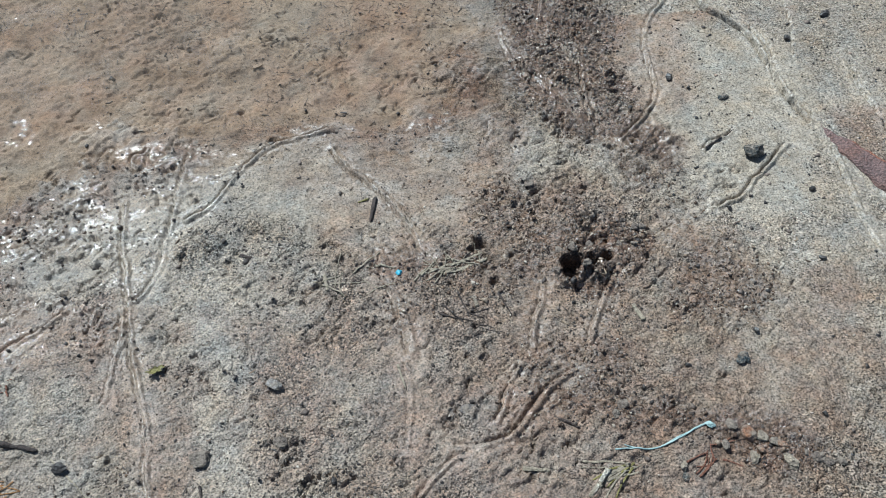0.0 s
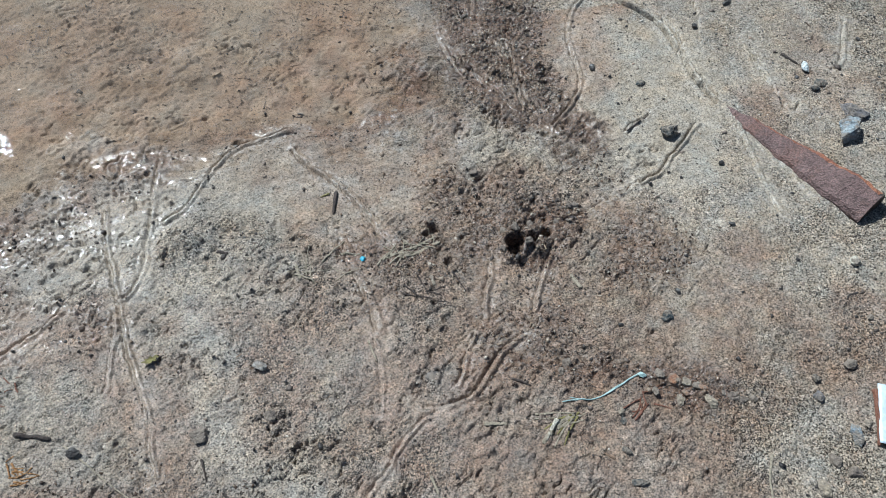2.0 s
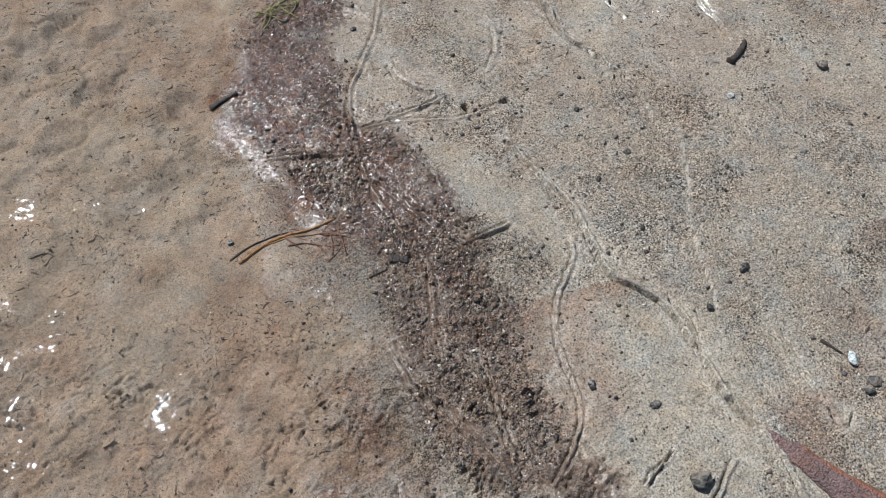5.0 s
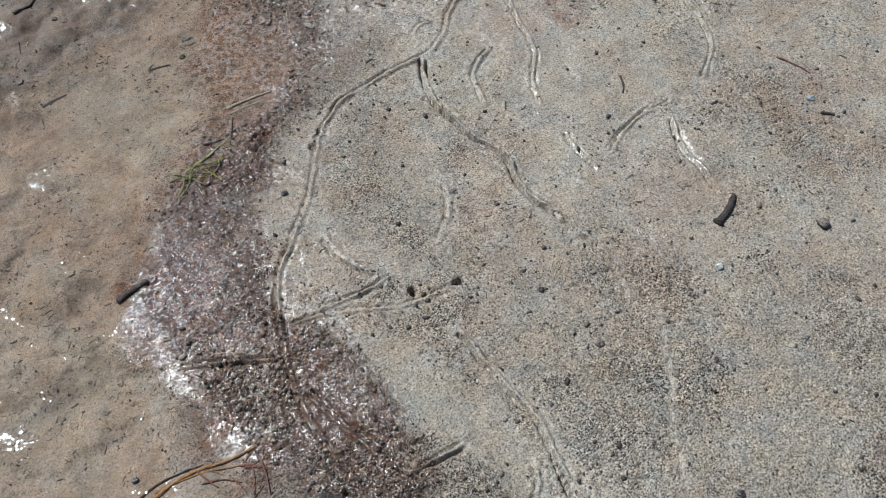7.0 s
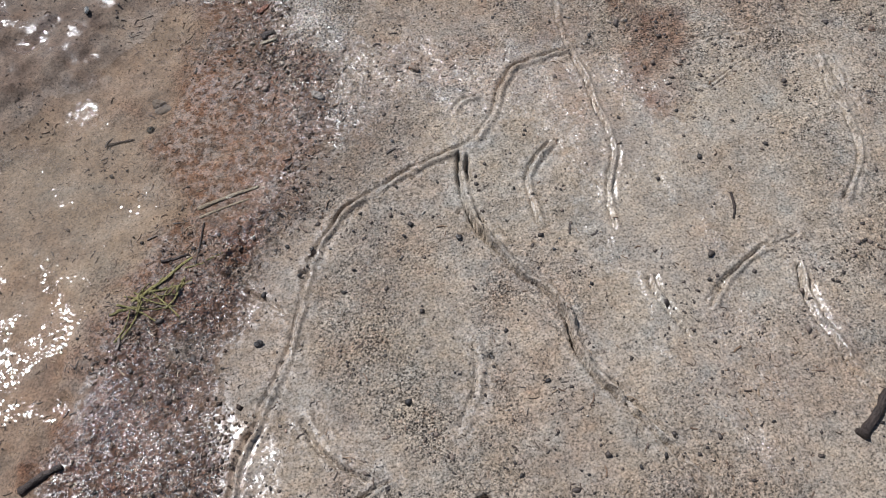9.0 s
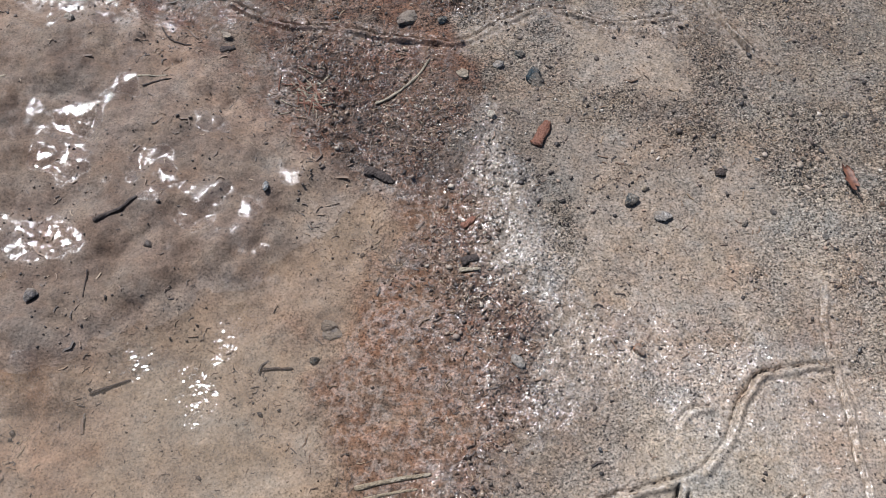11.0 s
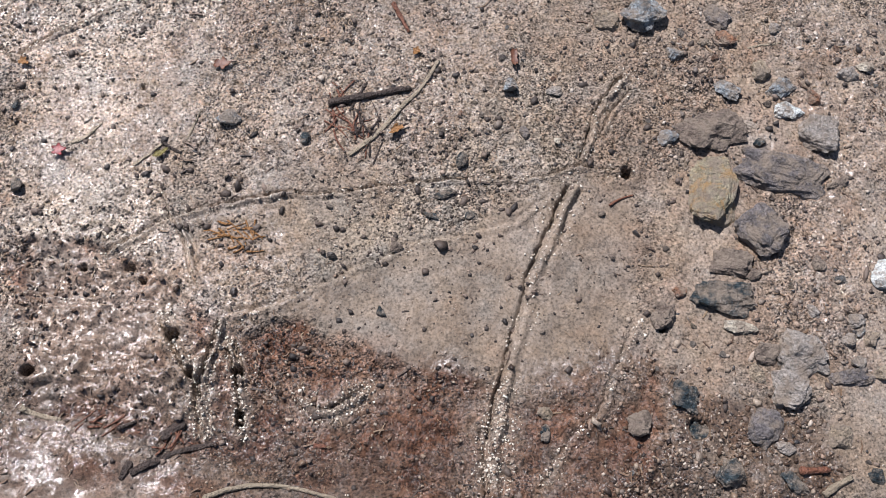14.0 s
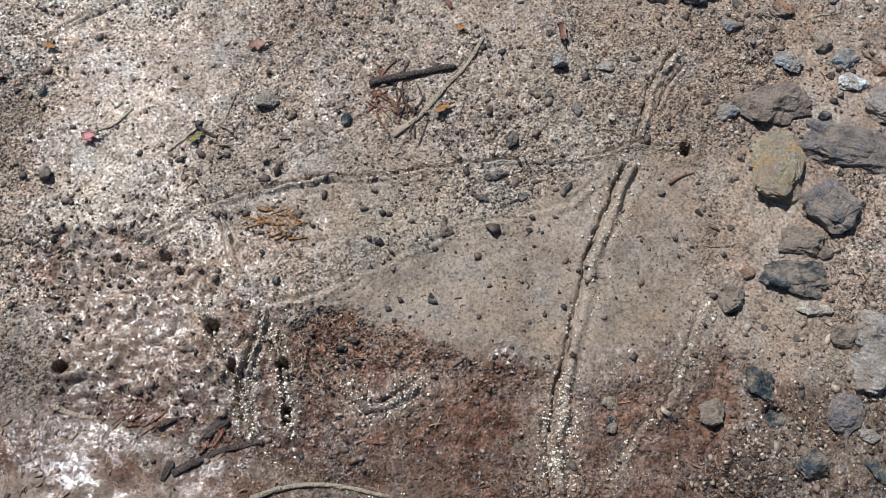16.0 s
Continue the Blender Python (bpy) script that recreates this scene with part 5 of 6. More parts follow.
loose(0.363, 0.280, 0.0073, 0.0066, -16, BLACK, "black crumb", 0.8, 0.2)
loose(0.516, 0.306, 0.0092, 0.0092, -13, CLOD, "brown crumb", 0.8, 0.2)
loose(0.232, 0.232, 0.0085, 0.0092, -21, DARK, "small dark pebble", 0.6, 0.3)
loose(0.229, 0.170, 0.0214, 0.0077, -11, DARK, "dark flake", 0.5, 0.2)
loose(0.226, 0.201, 0.0108, 0.0088, -22, DARK, "small dark pebble", 0.6, 0.3)
loose(0.375, 0.115, 0.0155, 0.0118, -15, DARK, "dark stone", 0.6, 0.3)
loose(0.420, 0.164, 0.0136, 0.0145, -17, CLOD, "brown clod", 0.6, 0.3)
loose(0.435, 0.149, 0.0151, 0.0132, 8, CLOD, "brown clod", 0.6, 0.3)
loose(0.450, 0.959, 0.0095, 0.0093, -18, CLOD, "small brown pebble", 0.7, 0.25)
loose(0.731, 1.028, 0.0157, 0.0158, -27, CLOD, "dark brown clod on the sand", 0.7, 0.2)
loose(0.600, 1.007, 0.0085, 0.0096, -21, PALE, "small pale green pebble", 0.7, 0.25)
loose(0.187, 1.225, 0.0076, 0.0068, -23, BLACK, "black crumb", 0.8, 0.2)
loose(0.805, 1.190, 0.0112, 0.0079, -27, BLUE, "small blue-grey pebble", 0.7, 0.2)
loose(0.648, 0.910, 0.0112, 0.0105, -27, GREY, "small grey pebble", 0.5, 0.3)
loose(0.119, 1.491, 0.0175, 0.0110, -24, SLATE, "dark grey chip in the shallow water", 0.35, 0.0)
loose(0.359, 1.480, 0.0114, 0.0105, -15, RUST, "small red clod", 0.7, 0.2)
loose(0.185, 1.223, 0.0085, 0.0071, -21, BLACK, "black crumb on smooth silt", 0.8, 0.15)
loose(0.225, 1.281, 0.0071, 0.0052, -8, BLACK, "black crumb", 0.8, 0.2)
loose(0.363, 1.289, 0.0082, 0.0066, -14, BLACK, "black crumb", 0.8, 0.2)
loose(0.218, 1.311, 0.0054, 0.0050, -22, BLACK, "black crumb", 0.8, 0.2)
# black lump added in the pit here, standing in for the dark hole
loose(0.367, 1.178, 0.0058, 0.0088, -31, BLACK, "black crumb", 0.8, 0.2)
loose(0.259, 1.257, 0.0085, 0.0044, -21, BLACK, "black crumb", 0.8, 0.2)
loose(0.588, 1.326, 0.0063, 0.0066, -18, BLACK, "black crumb", 0.8, 0.2)
loose(0.782, 1.482, 0.0275, 0.0132, -19, RUST, "reddish stone", 0.6, 0.3)
loose(0.797, 1.433, 0.0072, 0.0077, -34, RUST, "small red pebble", 0.7, 0.2)
loose(0.117, 1.492, 0.0149, 0.0119, 20, SLATE, "dark three-cornered chip", 0.35, 0.0)
loose(0.106, 1.468, 0.0082, 0.0077, -14, DARK, "small dark pebble", 0.7, 0.2)
loose(0.263, 1.468, 0.0148, 0.0121, -28, GREY, "small grey stone at the water's edge", 0.6, 0.2)
loose(0.227, 1.499, 0.0063, 0.0076, -18, RUST, "small red pebble", 0.7, 0.2)
loose(0.358, 1.479, 0.0071, 0.0053, -8, TAN, "small tan pebble", 0.7, 0.2)
loose(0.532, 1.485, 0.0054, 0.0065, -22, BLACK, "black crumb", 0.8, 0.2)
loose(0.362, 1.617, 0.0130, 0.0140, 0, DARK, "green-black pebble on the sand", 0.7, 0.25)
loose(0.388, 1.602, 0.0170, 0.0121, 3, GREY, "flat grey pebble", 0.5, 0.3)
loose(0.374, 1.628, 0.0080, 0.0060, 0, TAN, "small orange pebble", 0.7, 0.2)
loose(0.467, 1.909, 0.0090, 0.0076, 0, DARK, "small dark green pebble", 0.7, 0.2)
loose(0.455, 1.598, 0.0061, 0.0086, -9, CLOD, "small brown pebble", 0.7, 0.2)
loose(0.055, 1.612, 0.0061, 0.0098, 9, BLUE, "small bluish pebble in the puddle", 0.8, 0.0)
loose(-0.121, 1.509, 0.0140, 0.0121, -4, SLATE, "dark grey stone under water", 0.7, 0.0)
loose(0.115, 1.497, 0.0140, 0.0107, -4, CLOD, "pale brown clod in the puddle", 0.8, 0.0)
loose(0.310, 1.696, 0.0054, 0.0088, -22, CLOD, "small red-brown clod", 0.7, 0.2)
loose(0.302, 1.614, 0.0080, 0.0060, 0, CLOD, "small brown pebble", 0.7, 0.2)
loose(-0.107, 2.094, 0.0175, 0.0130, -13, BLUE, "angular blue-grey pebble", 0.6, 0.15)
loose(-0.050, 2.081, 0.0090, 0.0104, 0, DARK, "black pebble", 0.75, 0.15)
loose(0.100, 2.134, 0.0143, 0.0138, -12, BLUE, "blue-grey pebble", 0.75, 0.15)
loose(0.111, 2.096, 0.0091, 0.0116, 6, SLATE, "dark blue-grey pebble", 0.7, 0.2)
loose(0.065, 2.071, 0.0100, 0.0140, 0, DARK, "small dark stone", 0.7, 0.2)
loose(0.054, 2.043, 0.0190, 0.0076, 3, DARK, "dark oblong chip", 0.5, 0.1)
loose(0.043, 2.026, 0.0162, 0.0060, -22, DARK, "dark splintered chip", 0.5, 0.1)
loose(0.073, 2.028, 0.0092, 0.0060, 41, DARK, "small dark chip", 0.5, 0.1)
loose(-0.025, 1.992, 0.0110, 0.0071, -5, BLACK, "black crumb", 0.8, 0.1)
loose(0.012, 1.952, 0.0089, 0.0069, -63, DARK, "dark seed-shaped pebble", 0.7, 0.15)
loose(-0.090, 1.961, 0.0071, 0.0069, -8, BLACK, "black crumb at a worm hole", 0.8, 0.1)
loose(0.137, 2.091, 0.0060, 0.0065, 0, CREAM, "small white pebble", 0.7, 0.2)
loose(0.077, 2.003, 0.0061, 0.0045, -9, BLACK, "black crumb", 0.8, 0.2)
loose(0.194, 2.020, 0.0078, 0.0045, -40, BLACK, "black crumb", 0.8, 0.1)
loose(0.169, 2.034, 0.0071, 0.0066, -8, CLOD, "brown crumb", 0.8, 0.2)
loose(0.176, 2.000, 0.0060, 0.0060, 0, CLOD, "brown crumb", 0.8, 0.2)
loose(0.125, 1.943, 0.0051, 0.0060, -11, CLOD, "brown crumb on a furrow's bank", 0.8, 0.2)
loose(0.127, 1.871, 0.0063, 0.0104, -18, DARK, "dark pebble in red mud", 0.7, 0.2)
loose(0.064, 2.108, 0.0051, 0.0052, -11, RUST, "small brick-red pebble", 0.7, 0.2)
loose(0.177, 2.180, 0.0051, 0.0066, -11, RUST, "small orange pebble", 0.7, 0.2)
loose(0.135, 2.134, 0.0130, 0.0097, -4, GREY, "small grey pebble", 0.6, 0.25)
loose(0.020, 2.000, 0.0114, 0.0098, -15, CLOD, "reddish mud clod", 0.7, 0.15)
loose(0.192, 1.882, 0.0210, 0.0196, -3, CLOD, "red-brown mud clod", 0.65, 0.3)
loose(-0.252, 2.033, 0.0102, 0.0130, 11, DARK, "black wet pebble", 0.75, 0.15)
loose(-0.264, 2.097, 0.0058, 0.0099, -31, DARK, "small dark pebble", 0.7, 0.15)
loose(-0.029, 2.029, 0.0050, 0.0069, 0, DARK, "small dark pebble", 0.7, 0.2)
loose(0.585, 0.628, 0.0158, 0.0118, -18, DARK, "small dark stone", 0.6, 0.2)
loose(0.364, 0.658, 0.0104, 0.0082, -17, DARK, "small blue-black pebble", 0.7, 0.2)
loose(0.516, 0.782, 0.0108, 0.0092, -22, BLACK, "black crumb", 0.8, 0.2)
loose(0.312, 0.691, 0.0085, 0.0079, -21, BLACK, "black crumb", 0.8, 0.2)
loose(0.304, 0.337, 0.0102, 0.0099, -11, DARK, "small blue-black pebble", 0.6, 0.25)
loose(0.513, 0.778, 0.0136, 0.0092, -17, BLACK, "black crumb", 0.8, 0.2)
loose(0.329, 0.631, 0.0063, 0.0059, -18, BLACK, "black crumb", 0.8, 0.2)
loose(-0.007, 0.949, 0.0076, 0.0079, -23, BLACK, "black crumb in the puddle", 0.8, 0.1)

# clods thrown up round the trampled pits
for x, y in [(0.170, 0.466), (0.178, 0.441), (0.187, 0.469), (0.216, 0.470), (0.235, 0.489), (0.242, 0.489), (0.157, 0.466), (0.151, 0.440), (0.231, 0.469)]:
    size = rng.uniform(0.005, 0.01)
    stone(x, y, size * 1.3, size, rng.uniform(0, 180), CLOD, "mud_clod", "crumbly dark mud clod at the edge of a pit", tall=0.9, sunk=0.25, facets=14, rough=0.3, group="clods round the pits", category="clod")

# ---- twigs, straws and roots ----


def scrap(line, radius, material, name, label):
    flat = 0.45 if name in ("straw", "grass_leaf", "bark_strip", "wood_chip") else 0.9
    rod(line, radius, material, name, flat=flat, label=label if len(label.split()) > 3 else label + " on the muddy ground", category=name.replace("_", " "), group="plant scraps", taper=0.75 if "chip" in name else 0.6, lumpy=0.65 if name in ("wood_chip", "bark_strip") or "charred" in label else 0.3)


scrap([(-0.094, 1.822), (-0.073, 1.831), (-0.044, 1.833), (-0.009, 1.825)], 0.0019, STRAW, "root", "pale curved root lying at the water's edge")
scrap([(0.140, 1.707), (0.160, 1.720), (0.176, 1.737), (0.187, 1.759)], 0.0016, STRAW, "stem", "thin curved pale stem on red mud")
scrap([(-0.062, 1.786), (-0.052, 1.771), (-0.031, 1.766)], 0.0009, BARK, "stem", "thin dark bent stem in shallow water")
scrap([(-0.067, 1.716), (-0.042, 1.724)], 0.0011, BARK, "twig", "thin dark twig in the puddle")
scrap([(-0.005, 1.761), (0.008, 1.767)], 0.0042, BARK, "wood_chip", "short black wood chip on wet mud")
scrap([(0.283, 1.667), (0.293, 1.693)], 0.0058, BROWNW, "wood_chip", "red-brown wood chip lying on sand")
scrap([(0.134, 1.639), (0.147, 1.638), (0.160, 1.628)], 0.0042, BARK, "bark_strip", "dark bark strip at the water's edge")
scrap([(-0.081, 1.574), (-0.066, 1.587), (-0.049, 1.598)], 0.0024, BARK, "twig", "dark bent twig in the puddle")
scrap([(-0.081, 1.535), (-0.078, 1.509)], 0.0008, BARK, "stem", "thin dark stem in the puddle")
scrap([(-0.272, 1.787), (-0.244, 1.791), (-0.211, 1.795)], 0.0014, STRAW, "straw", "long pale straw in the puddle")
scrap([(-0.252, 1.713), (-0.219, 1.714), (-0.189, 1.722)], 0.0016, STRAW, "straw", "long pale straw in the puddle")
scrap([(-0.218, 1.683), (-0.214, 1.695), (-0.206, 1.693)], 0.0018, BARK, "twig", "short dark twig in the puddle")
scrap([(0.219, 1.555), (0.233, 1.559)], 0.0035, BARK, "wood_chip", "dark wood chip at the water's edge")
scrap([(0.219, 1.587), (0.230, 1.598)], 0.003, BROWNW, "wood_chip", "brown wood chip at the water's edge")
scrap([(0.436, 1.645), (0.445, 1.646)], 0.003, BARK, "wood_chip", "short dark wood chip on sand")
scrap([(-0.036, 2.112), (-0.011, 2.119), (0.026, 2.130)], 0.0034, BARK, "twig", "dark bark-covered twig on gritty mud")
scrap([(-0.018, 2.070), (0.003, 2.089), (0.015, 2.107), (0.034, 2.131), (0.046, 2.156)], 0.0021, STRAW, "straw", "long brown straw crossing over a twig")
scrap([(0.291, 2.185), (0.319, 2.192)], 0.0012, STRAW, "straw", "short pale straw among stones")
scrap([(0.297, 1.854), (0.319, 1.856)], 0.003, BROWNW, "twig", "short orange-brown twig among stones")
scrap([(0.312, 1.839), (0.322, 1.846), (0.333, 1.852)], 0.0028, STRAW, "twig", "pale bent twig among stones")
scrap([(-0.141, 1.835), (-0.123, 1.847), (-0.107, 1.854), (-0.091, 1.858)], 0.0024, BARK, "bark_strip", "wet brown bark strip sunk in mud")
scrap([(-0.127, 1.860), (-0.112, 1.870)], 0.0035, BARK, "wood_chip", "shiny dark wood chip in wet mud")
scrap([(-0.155, 1.864), (-0.144, 1.870)], 0.0016, BARK, "twig", "short dark twig in wet mud")
scrap([(-0.147, 1.831), (-0.142, 1.843)], 0.0032, BARK, "wood_chip", "grey wood chip in wet mud")
scrap([(-0.220, 1.875), (-0.204, 1.870), (-0.193, 1.869)], 0.0022, STRAW, "straw", "grey straw in wet mud")
scrap([(-0.221, 2.068), (-0.209, 2.073), (-0.199, 2.086)], 0.0014, STRAW, "straw", "pale thin straw on wet mud")
scrap([(-0.172, 2.053), (-0.162, 2.063), (-0.154, 2.072)], 0.0013, STRAW, "straw", "yellowish straw on wet mud")
scrap([(-0.154, 2.073), (-0.145, 2.067), (-0.139, 2.065)], 0.0014, BARK, "twig", "small dark twig on wet mud")
scrap([(0.008, 2.204), (0.015, 2.192), (0.022, 2.179)], 0.0022, BROWNW, "stem", "red-brown stem on gritty mud")
scrap([(0.175, 2.041), (0.183, 2.047), (0.194, 2.051)], 0.0011, BROWNW, "stem", "small orange stem on silt")
scrap([(-0.136, 2.076), (-0.129, 2.099)], 0.0009, STRAW, "straw", "thin pale straw on wet mud")
scrap([(-0.027, 1.859), (-0.018, 1.858)], 0.0022, BROWNW, "wood_chip", "small red-brown wood chip")
scrap([(-0.301, 0.285), (-0.279, 0.263), (-0.256, 0.239), (-0.218, 0.205)], 0.0009, STRAW, "straw", "long thin pale straw on grey mud")
scrap([(-0.347, 0.301), (-0.312, 0.292)], 0.0028, BARK, "twig", "short dark twig on grey mud")
scrap([(-0.229, 0.200), (-0.215, 0.184)], 0.004, CREAM, "wood_chip", "bleached pale wood chip")
scrap([(0.030, 0.452), (0.046, 0.456), (0.062, 0.461), (0.082, 0.467)], 0.0019, STRAW, "straw", "flat tan straw lying beside a small pit")
scrap([(0.043, 0.448), (0.062, 0.453), (0.086, 0.461)], 0.0022, STRAW, "straw", "pale straw beside a brown twig")
scrap([(0.218, 0.402), (0.225, 0.384)], 0.0023, STRAW, "wood_chip", "small pale splinter on dark mud")
scrap([(-0.019, 0.545), (-0.025, 0.516)], 0.0022, BARK, "twig", "short dark green twig")
scrap([(-0.026, 0.544), (-0.037, 0.541)], 0.0012, GRASS, "stem", "small green stem")
scrap([(0.096, 0.248), (0.119, 0.244)], 0.0024, STRAW, "straw", "short flat straw on brown mud")
scrap([(0.329, 0.587), (0.345, 0.598), (0.365, 0.611)], 0.0012, BARK, "twig", "short dark twig on pale silt")
scrap([(-0.172, 0.251), (-0.167, 0.227)], 0.0012, BARK, "twig", "thin dark twig")
scrap([(-0.153, 0.214), (-0.141, 0.200), (-0.130, 0.184)], 0.0012, BARK, "twig", "thin dark twig")
scrap([(-0.125, 0.188), (-0.109, 0.204)], 0.0028, BARK, "twig", "short dark twig on grey mud")
scrap([(0.038, 0.205), (0.043, 0.185)], 0.0016, STRAW, "straw", "short straw on grey mud")
scrap([(-0.004, 0.352), (0.002, 0.327)], 0.0012, STRAW, "straw", "short thin straw on grey mud")
scrap([(0.486, 0.227), (0.478, 0.200), (0.468, 0.171)], 0.0032, BROWNW, "twig", "straight orange-brown twig beside white plastic")
scrap([(0.363, 0.179), (0.353, 0.157), (0.349, 0.135)], 0.0014, STRAW, "straw", "short straw on grey sand")
scrap([(-0.070, 0.453), (-0.067, 0.434)], 0.002, STRAW, "straw", "short straw stuck in mud")
scrap([(-0.154, 0.485), (-0.141, 0.481)], 0.002, BARK, "wood_chip", "small dark chip on grey mud")
scrap([(0.131, 0.289), (0.149, 0.279)], 0.0014, BARK, "twig", "thin dark twig on brown mud")
scrap([(0.554, 0.683), (0.569, 0.663)], 0.0018, BARK, "twig", "small dark twig on sand")
scrap([(-0.002, 0.921), (0.030, 0.939), (0.077, 0.941), (0.105, 0.948)], 0.0019, ORANGE, "plant_stem", "orange-brown plant stem lying in the puddle")
scrap([(0.009, 0.932), (0.043, 0.937), (0.096, 0.934)], 0.001, ORANGE, "plant_stem", "thin orange plant stem in the puddle")
scrap([(0.085, 1.284), (0.111, 1.299), (0.137, 1.319)], 0.0018, GRASS, "grass_leaf", "olive-green grass leaf at the water's edge")
scrap([(-0.004, 1.141), (0.014, 1.150), (0.031, 1.153)], 0.0034, BARK, "twig", "black twig in the shallow water")
scrap([(0.152, 0.883), (0.172, 0.877)], 0.005, BARK, "wood_chip", "black wood chip in a small pit")
scrap([(0.127, 0.866), (0.148, 0.871)], 0.0012, BARK, "twig", "short dark twig in peat")
scrap([(0.147, 0.908), (0.161, 0.922)], 0.0014, BARK, "twig", "short dark twig in peat")
scrap([(0.065, 1.460), (0.090, 1.461)], 0.0014, BARK, "twig", "short dark twig in the puddle")
scrap([(0.621, 1.056), (0.640, 1.069), (0.657, 1.087)], 0.0048, BARK, "twig", "thick black charred twig on sand")
scrap([(0.795, 1.260), (0.810, 1.246), (0.823, 1.225)], 0.0013, BROWNW, "stem", "thin red stem on gritty sand")
scrap([(0.805, 1.167), (0.820, 1.160)], 0.0022, BARK, "twig", "short dark twig on grit")
scrap([(0.144, 1.368), (0.170, 1.375), (0.200, 1.380)], 0.0022, STRAW, "straw", "pale flat straw at the water's edge")
scrap([(0.145, 1.359), (0.167, 1.365), (0.190, 1.369)], 0.0014, STRAW, "straw", "thin pale straw at the water's edge")
scrap([(0.149, 1.352), (0.145, 1.331), (0.139, 1.310)], 0.0009, BARK, "stem", "thin dark stem at the water's edge")
scrap([(0.067, 1.275), (0.081, 1.277), (0.088, 1.279)], 0.001, GRASS, "stem", "thin olive stem at the water's edge")
scrap([(0.603, 1.285), (0.601, 1.268), (0.596, 1.259)], 0.0014, BARK, "twig", "thin dark bent twig on silt")
scrap([(-0.064, 1.436), (-0.035, 1.449)], 0.0013, BARK, "twig", "thin dark twig in the puddle")
scrap([(-0.073, 1.726), (-0.046, 1.728)], 0.0011, STRAW, "straw", "thin straw in the puddle")
scrap([(0.136, 1.641), (0.159, 1.628)], 0.004, BARK, "bark_strip", "dark bark strip in shallow water")
scrap([(0.217, 1.548), (0.235, 1.548)], 0.0022, STRAW, "straw", "short straw at the water's edge")
scrap([(0.111, 1.318), (0.124, 1.320), (0.134, 1.323)], 0.0016, BARK, "twig", "thin dark twig at the water's edge")
scrap([(0.133, 0.552), (0.142, 0.548)], 0.003, CLOD, "wood_chip", "small brown chip on mud")
scrap([(0.070, 0.420), (0.072, 0.408)], 0.0025, TAN, "wood_chip", "small pale chip on mud")
scrap([(-0.011, 0.927), (0.013, 0.941), (0.056, 0.944)], 0.0012, BARK, "stem", "thin dark stem in the puddle")

# a tuft of dry grass: each blade is a part
tuft_at = [(0.173, 0.241)][0]
tuft = base_at("grass_tuft", *tuft_at, "small tuft of bleached dry grass blades pressed flat", "grass")
for line, r in (([(0.148, 0.219), (0.160, 0.233), (0.176, 0.242), (0.190, 0.242)], 0.0022), ([(0.155, 0.226), (0.172, 0.235), (0.192, 0.237)], 0.0014), ([(0.146, 0.249), (0.169, 0.248), (0.185, 0.245)], 0.0012), ([(0.165, 0.232), (0.178, 0.238), (0.196, 0.244)], 0.001)):
    rod(line, r, STRAW, "blade", flat=0.4, parent=tuft)

# a cord with a knot
cord_at = [(0.260, 0.277)][0]
cord = base_at("cord", *cord_at, "short frayed teal cord with a knot lying on mud", "cord")
rod([(0.261, 0.278), (0.247, 0.274), (0.238, 0.268), (0.224, 0.262), (0.206, 0.256), (0.191, 0.258), (0.175, 0.258)], 0.0009, TEAL, "strand", parent=cord, taper=0.7)
rod([(0.258, 0.277), (0.244, 0.272), (0.228, 0.265), (0.205, 0.255), (0.183, 0.261)], 0.0007, TEAL, "strand", parent=cord, taper=0.6)
adopt(stone(0.261, 0.275, 0.0114, 0.0070, -15, TEAL, "knot", "frayed grey-teal knot", tall=0.7, sunk=0.1, facets=18, rough=0.25), cord)

bundle = base_at("grass_bundle", 0.178, 0.242, "fan of dry olive and straw-coloured grass blades on brown mud", "dry grass")
for line, thick, paint in (([(0.184, 0.243), (0.168, 0.236), (0.149, 0.222)], 0.0013, STRAW), ([(0.183, 0.241), (0.170, 0.230), (0.158, 0.214)], 0.0012, STRAW), ([(0.186, 0.244), (0.166, 0.243), (0.143, 0.244)], 0.0011, STRAW), ([(0.182, 0.244), (0.166, 0.240), (0.152, 0.233)], 0.0012, GRASS), ([(0.188, 0.242), (0.176, 0.229), (0.168, 0.215)], 0.0011, GRASS), ([(0.190, 0.246), (0.176, 0.237), (0.163, 0.226)], 0.0012, GRASS)):
    rod(line, thick, paint, "blade", flat=0.4, lift=1.6, parent=bundle, taper=0.4)
rod([(0.166, 0.240), (0.158, 0.231), (0.152, 0.221)], 0.0026, CREAM, "blade", flat=0.4, lift=1.8, parent=bundle, taper=0.3, label="bleached pale blade with a dark underside")
for x, y, size, paint in ((0.280, 0.274, 0.012, CLOD), (0.292, 0.265, 0.015, RUST), (0.303, 0.262, 0.010, TAN), (0.312, 0.258, 0.012, CLOD), (0.318, 0.254, 0.009, RUST), (0.322, 0.240, 0.014, TAN), (0.346, 0.241, 0.012, CLOD), (0.353, 0.237, 0.010, CLOD), (0.363, 0.236, 0.008, CLOD), (0.292, 0.244, 0.011, TAN), (0.190, 0.300, 0.011, CLOD), (0.181, 0.292, 0.009, CLOD), (0.231, 0.241, 0.008, TAN), (0.336, 0.247, 0.007, CLOD), (0.300, 0.252, 0.007, RUST), (0.270, 0.258, 0.008, CLOD)):
    stone(x, y, 1.25 * size, size, 400 * x, paint, "mud_clod", "small brown clod in a dark band of trampled mud", tall=0.7, sunk=0.35, facets=12, rough=0.28, group="clods in the trampled mud", category="clod")

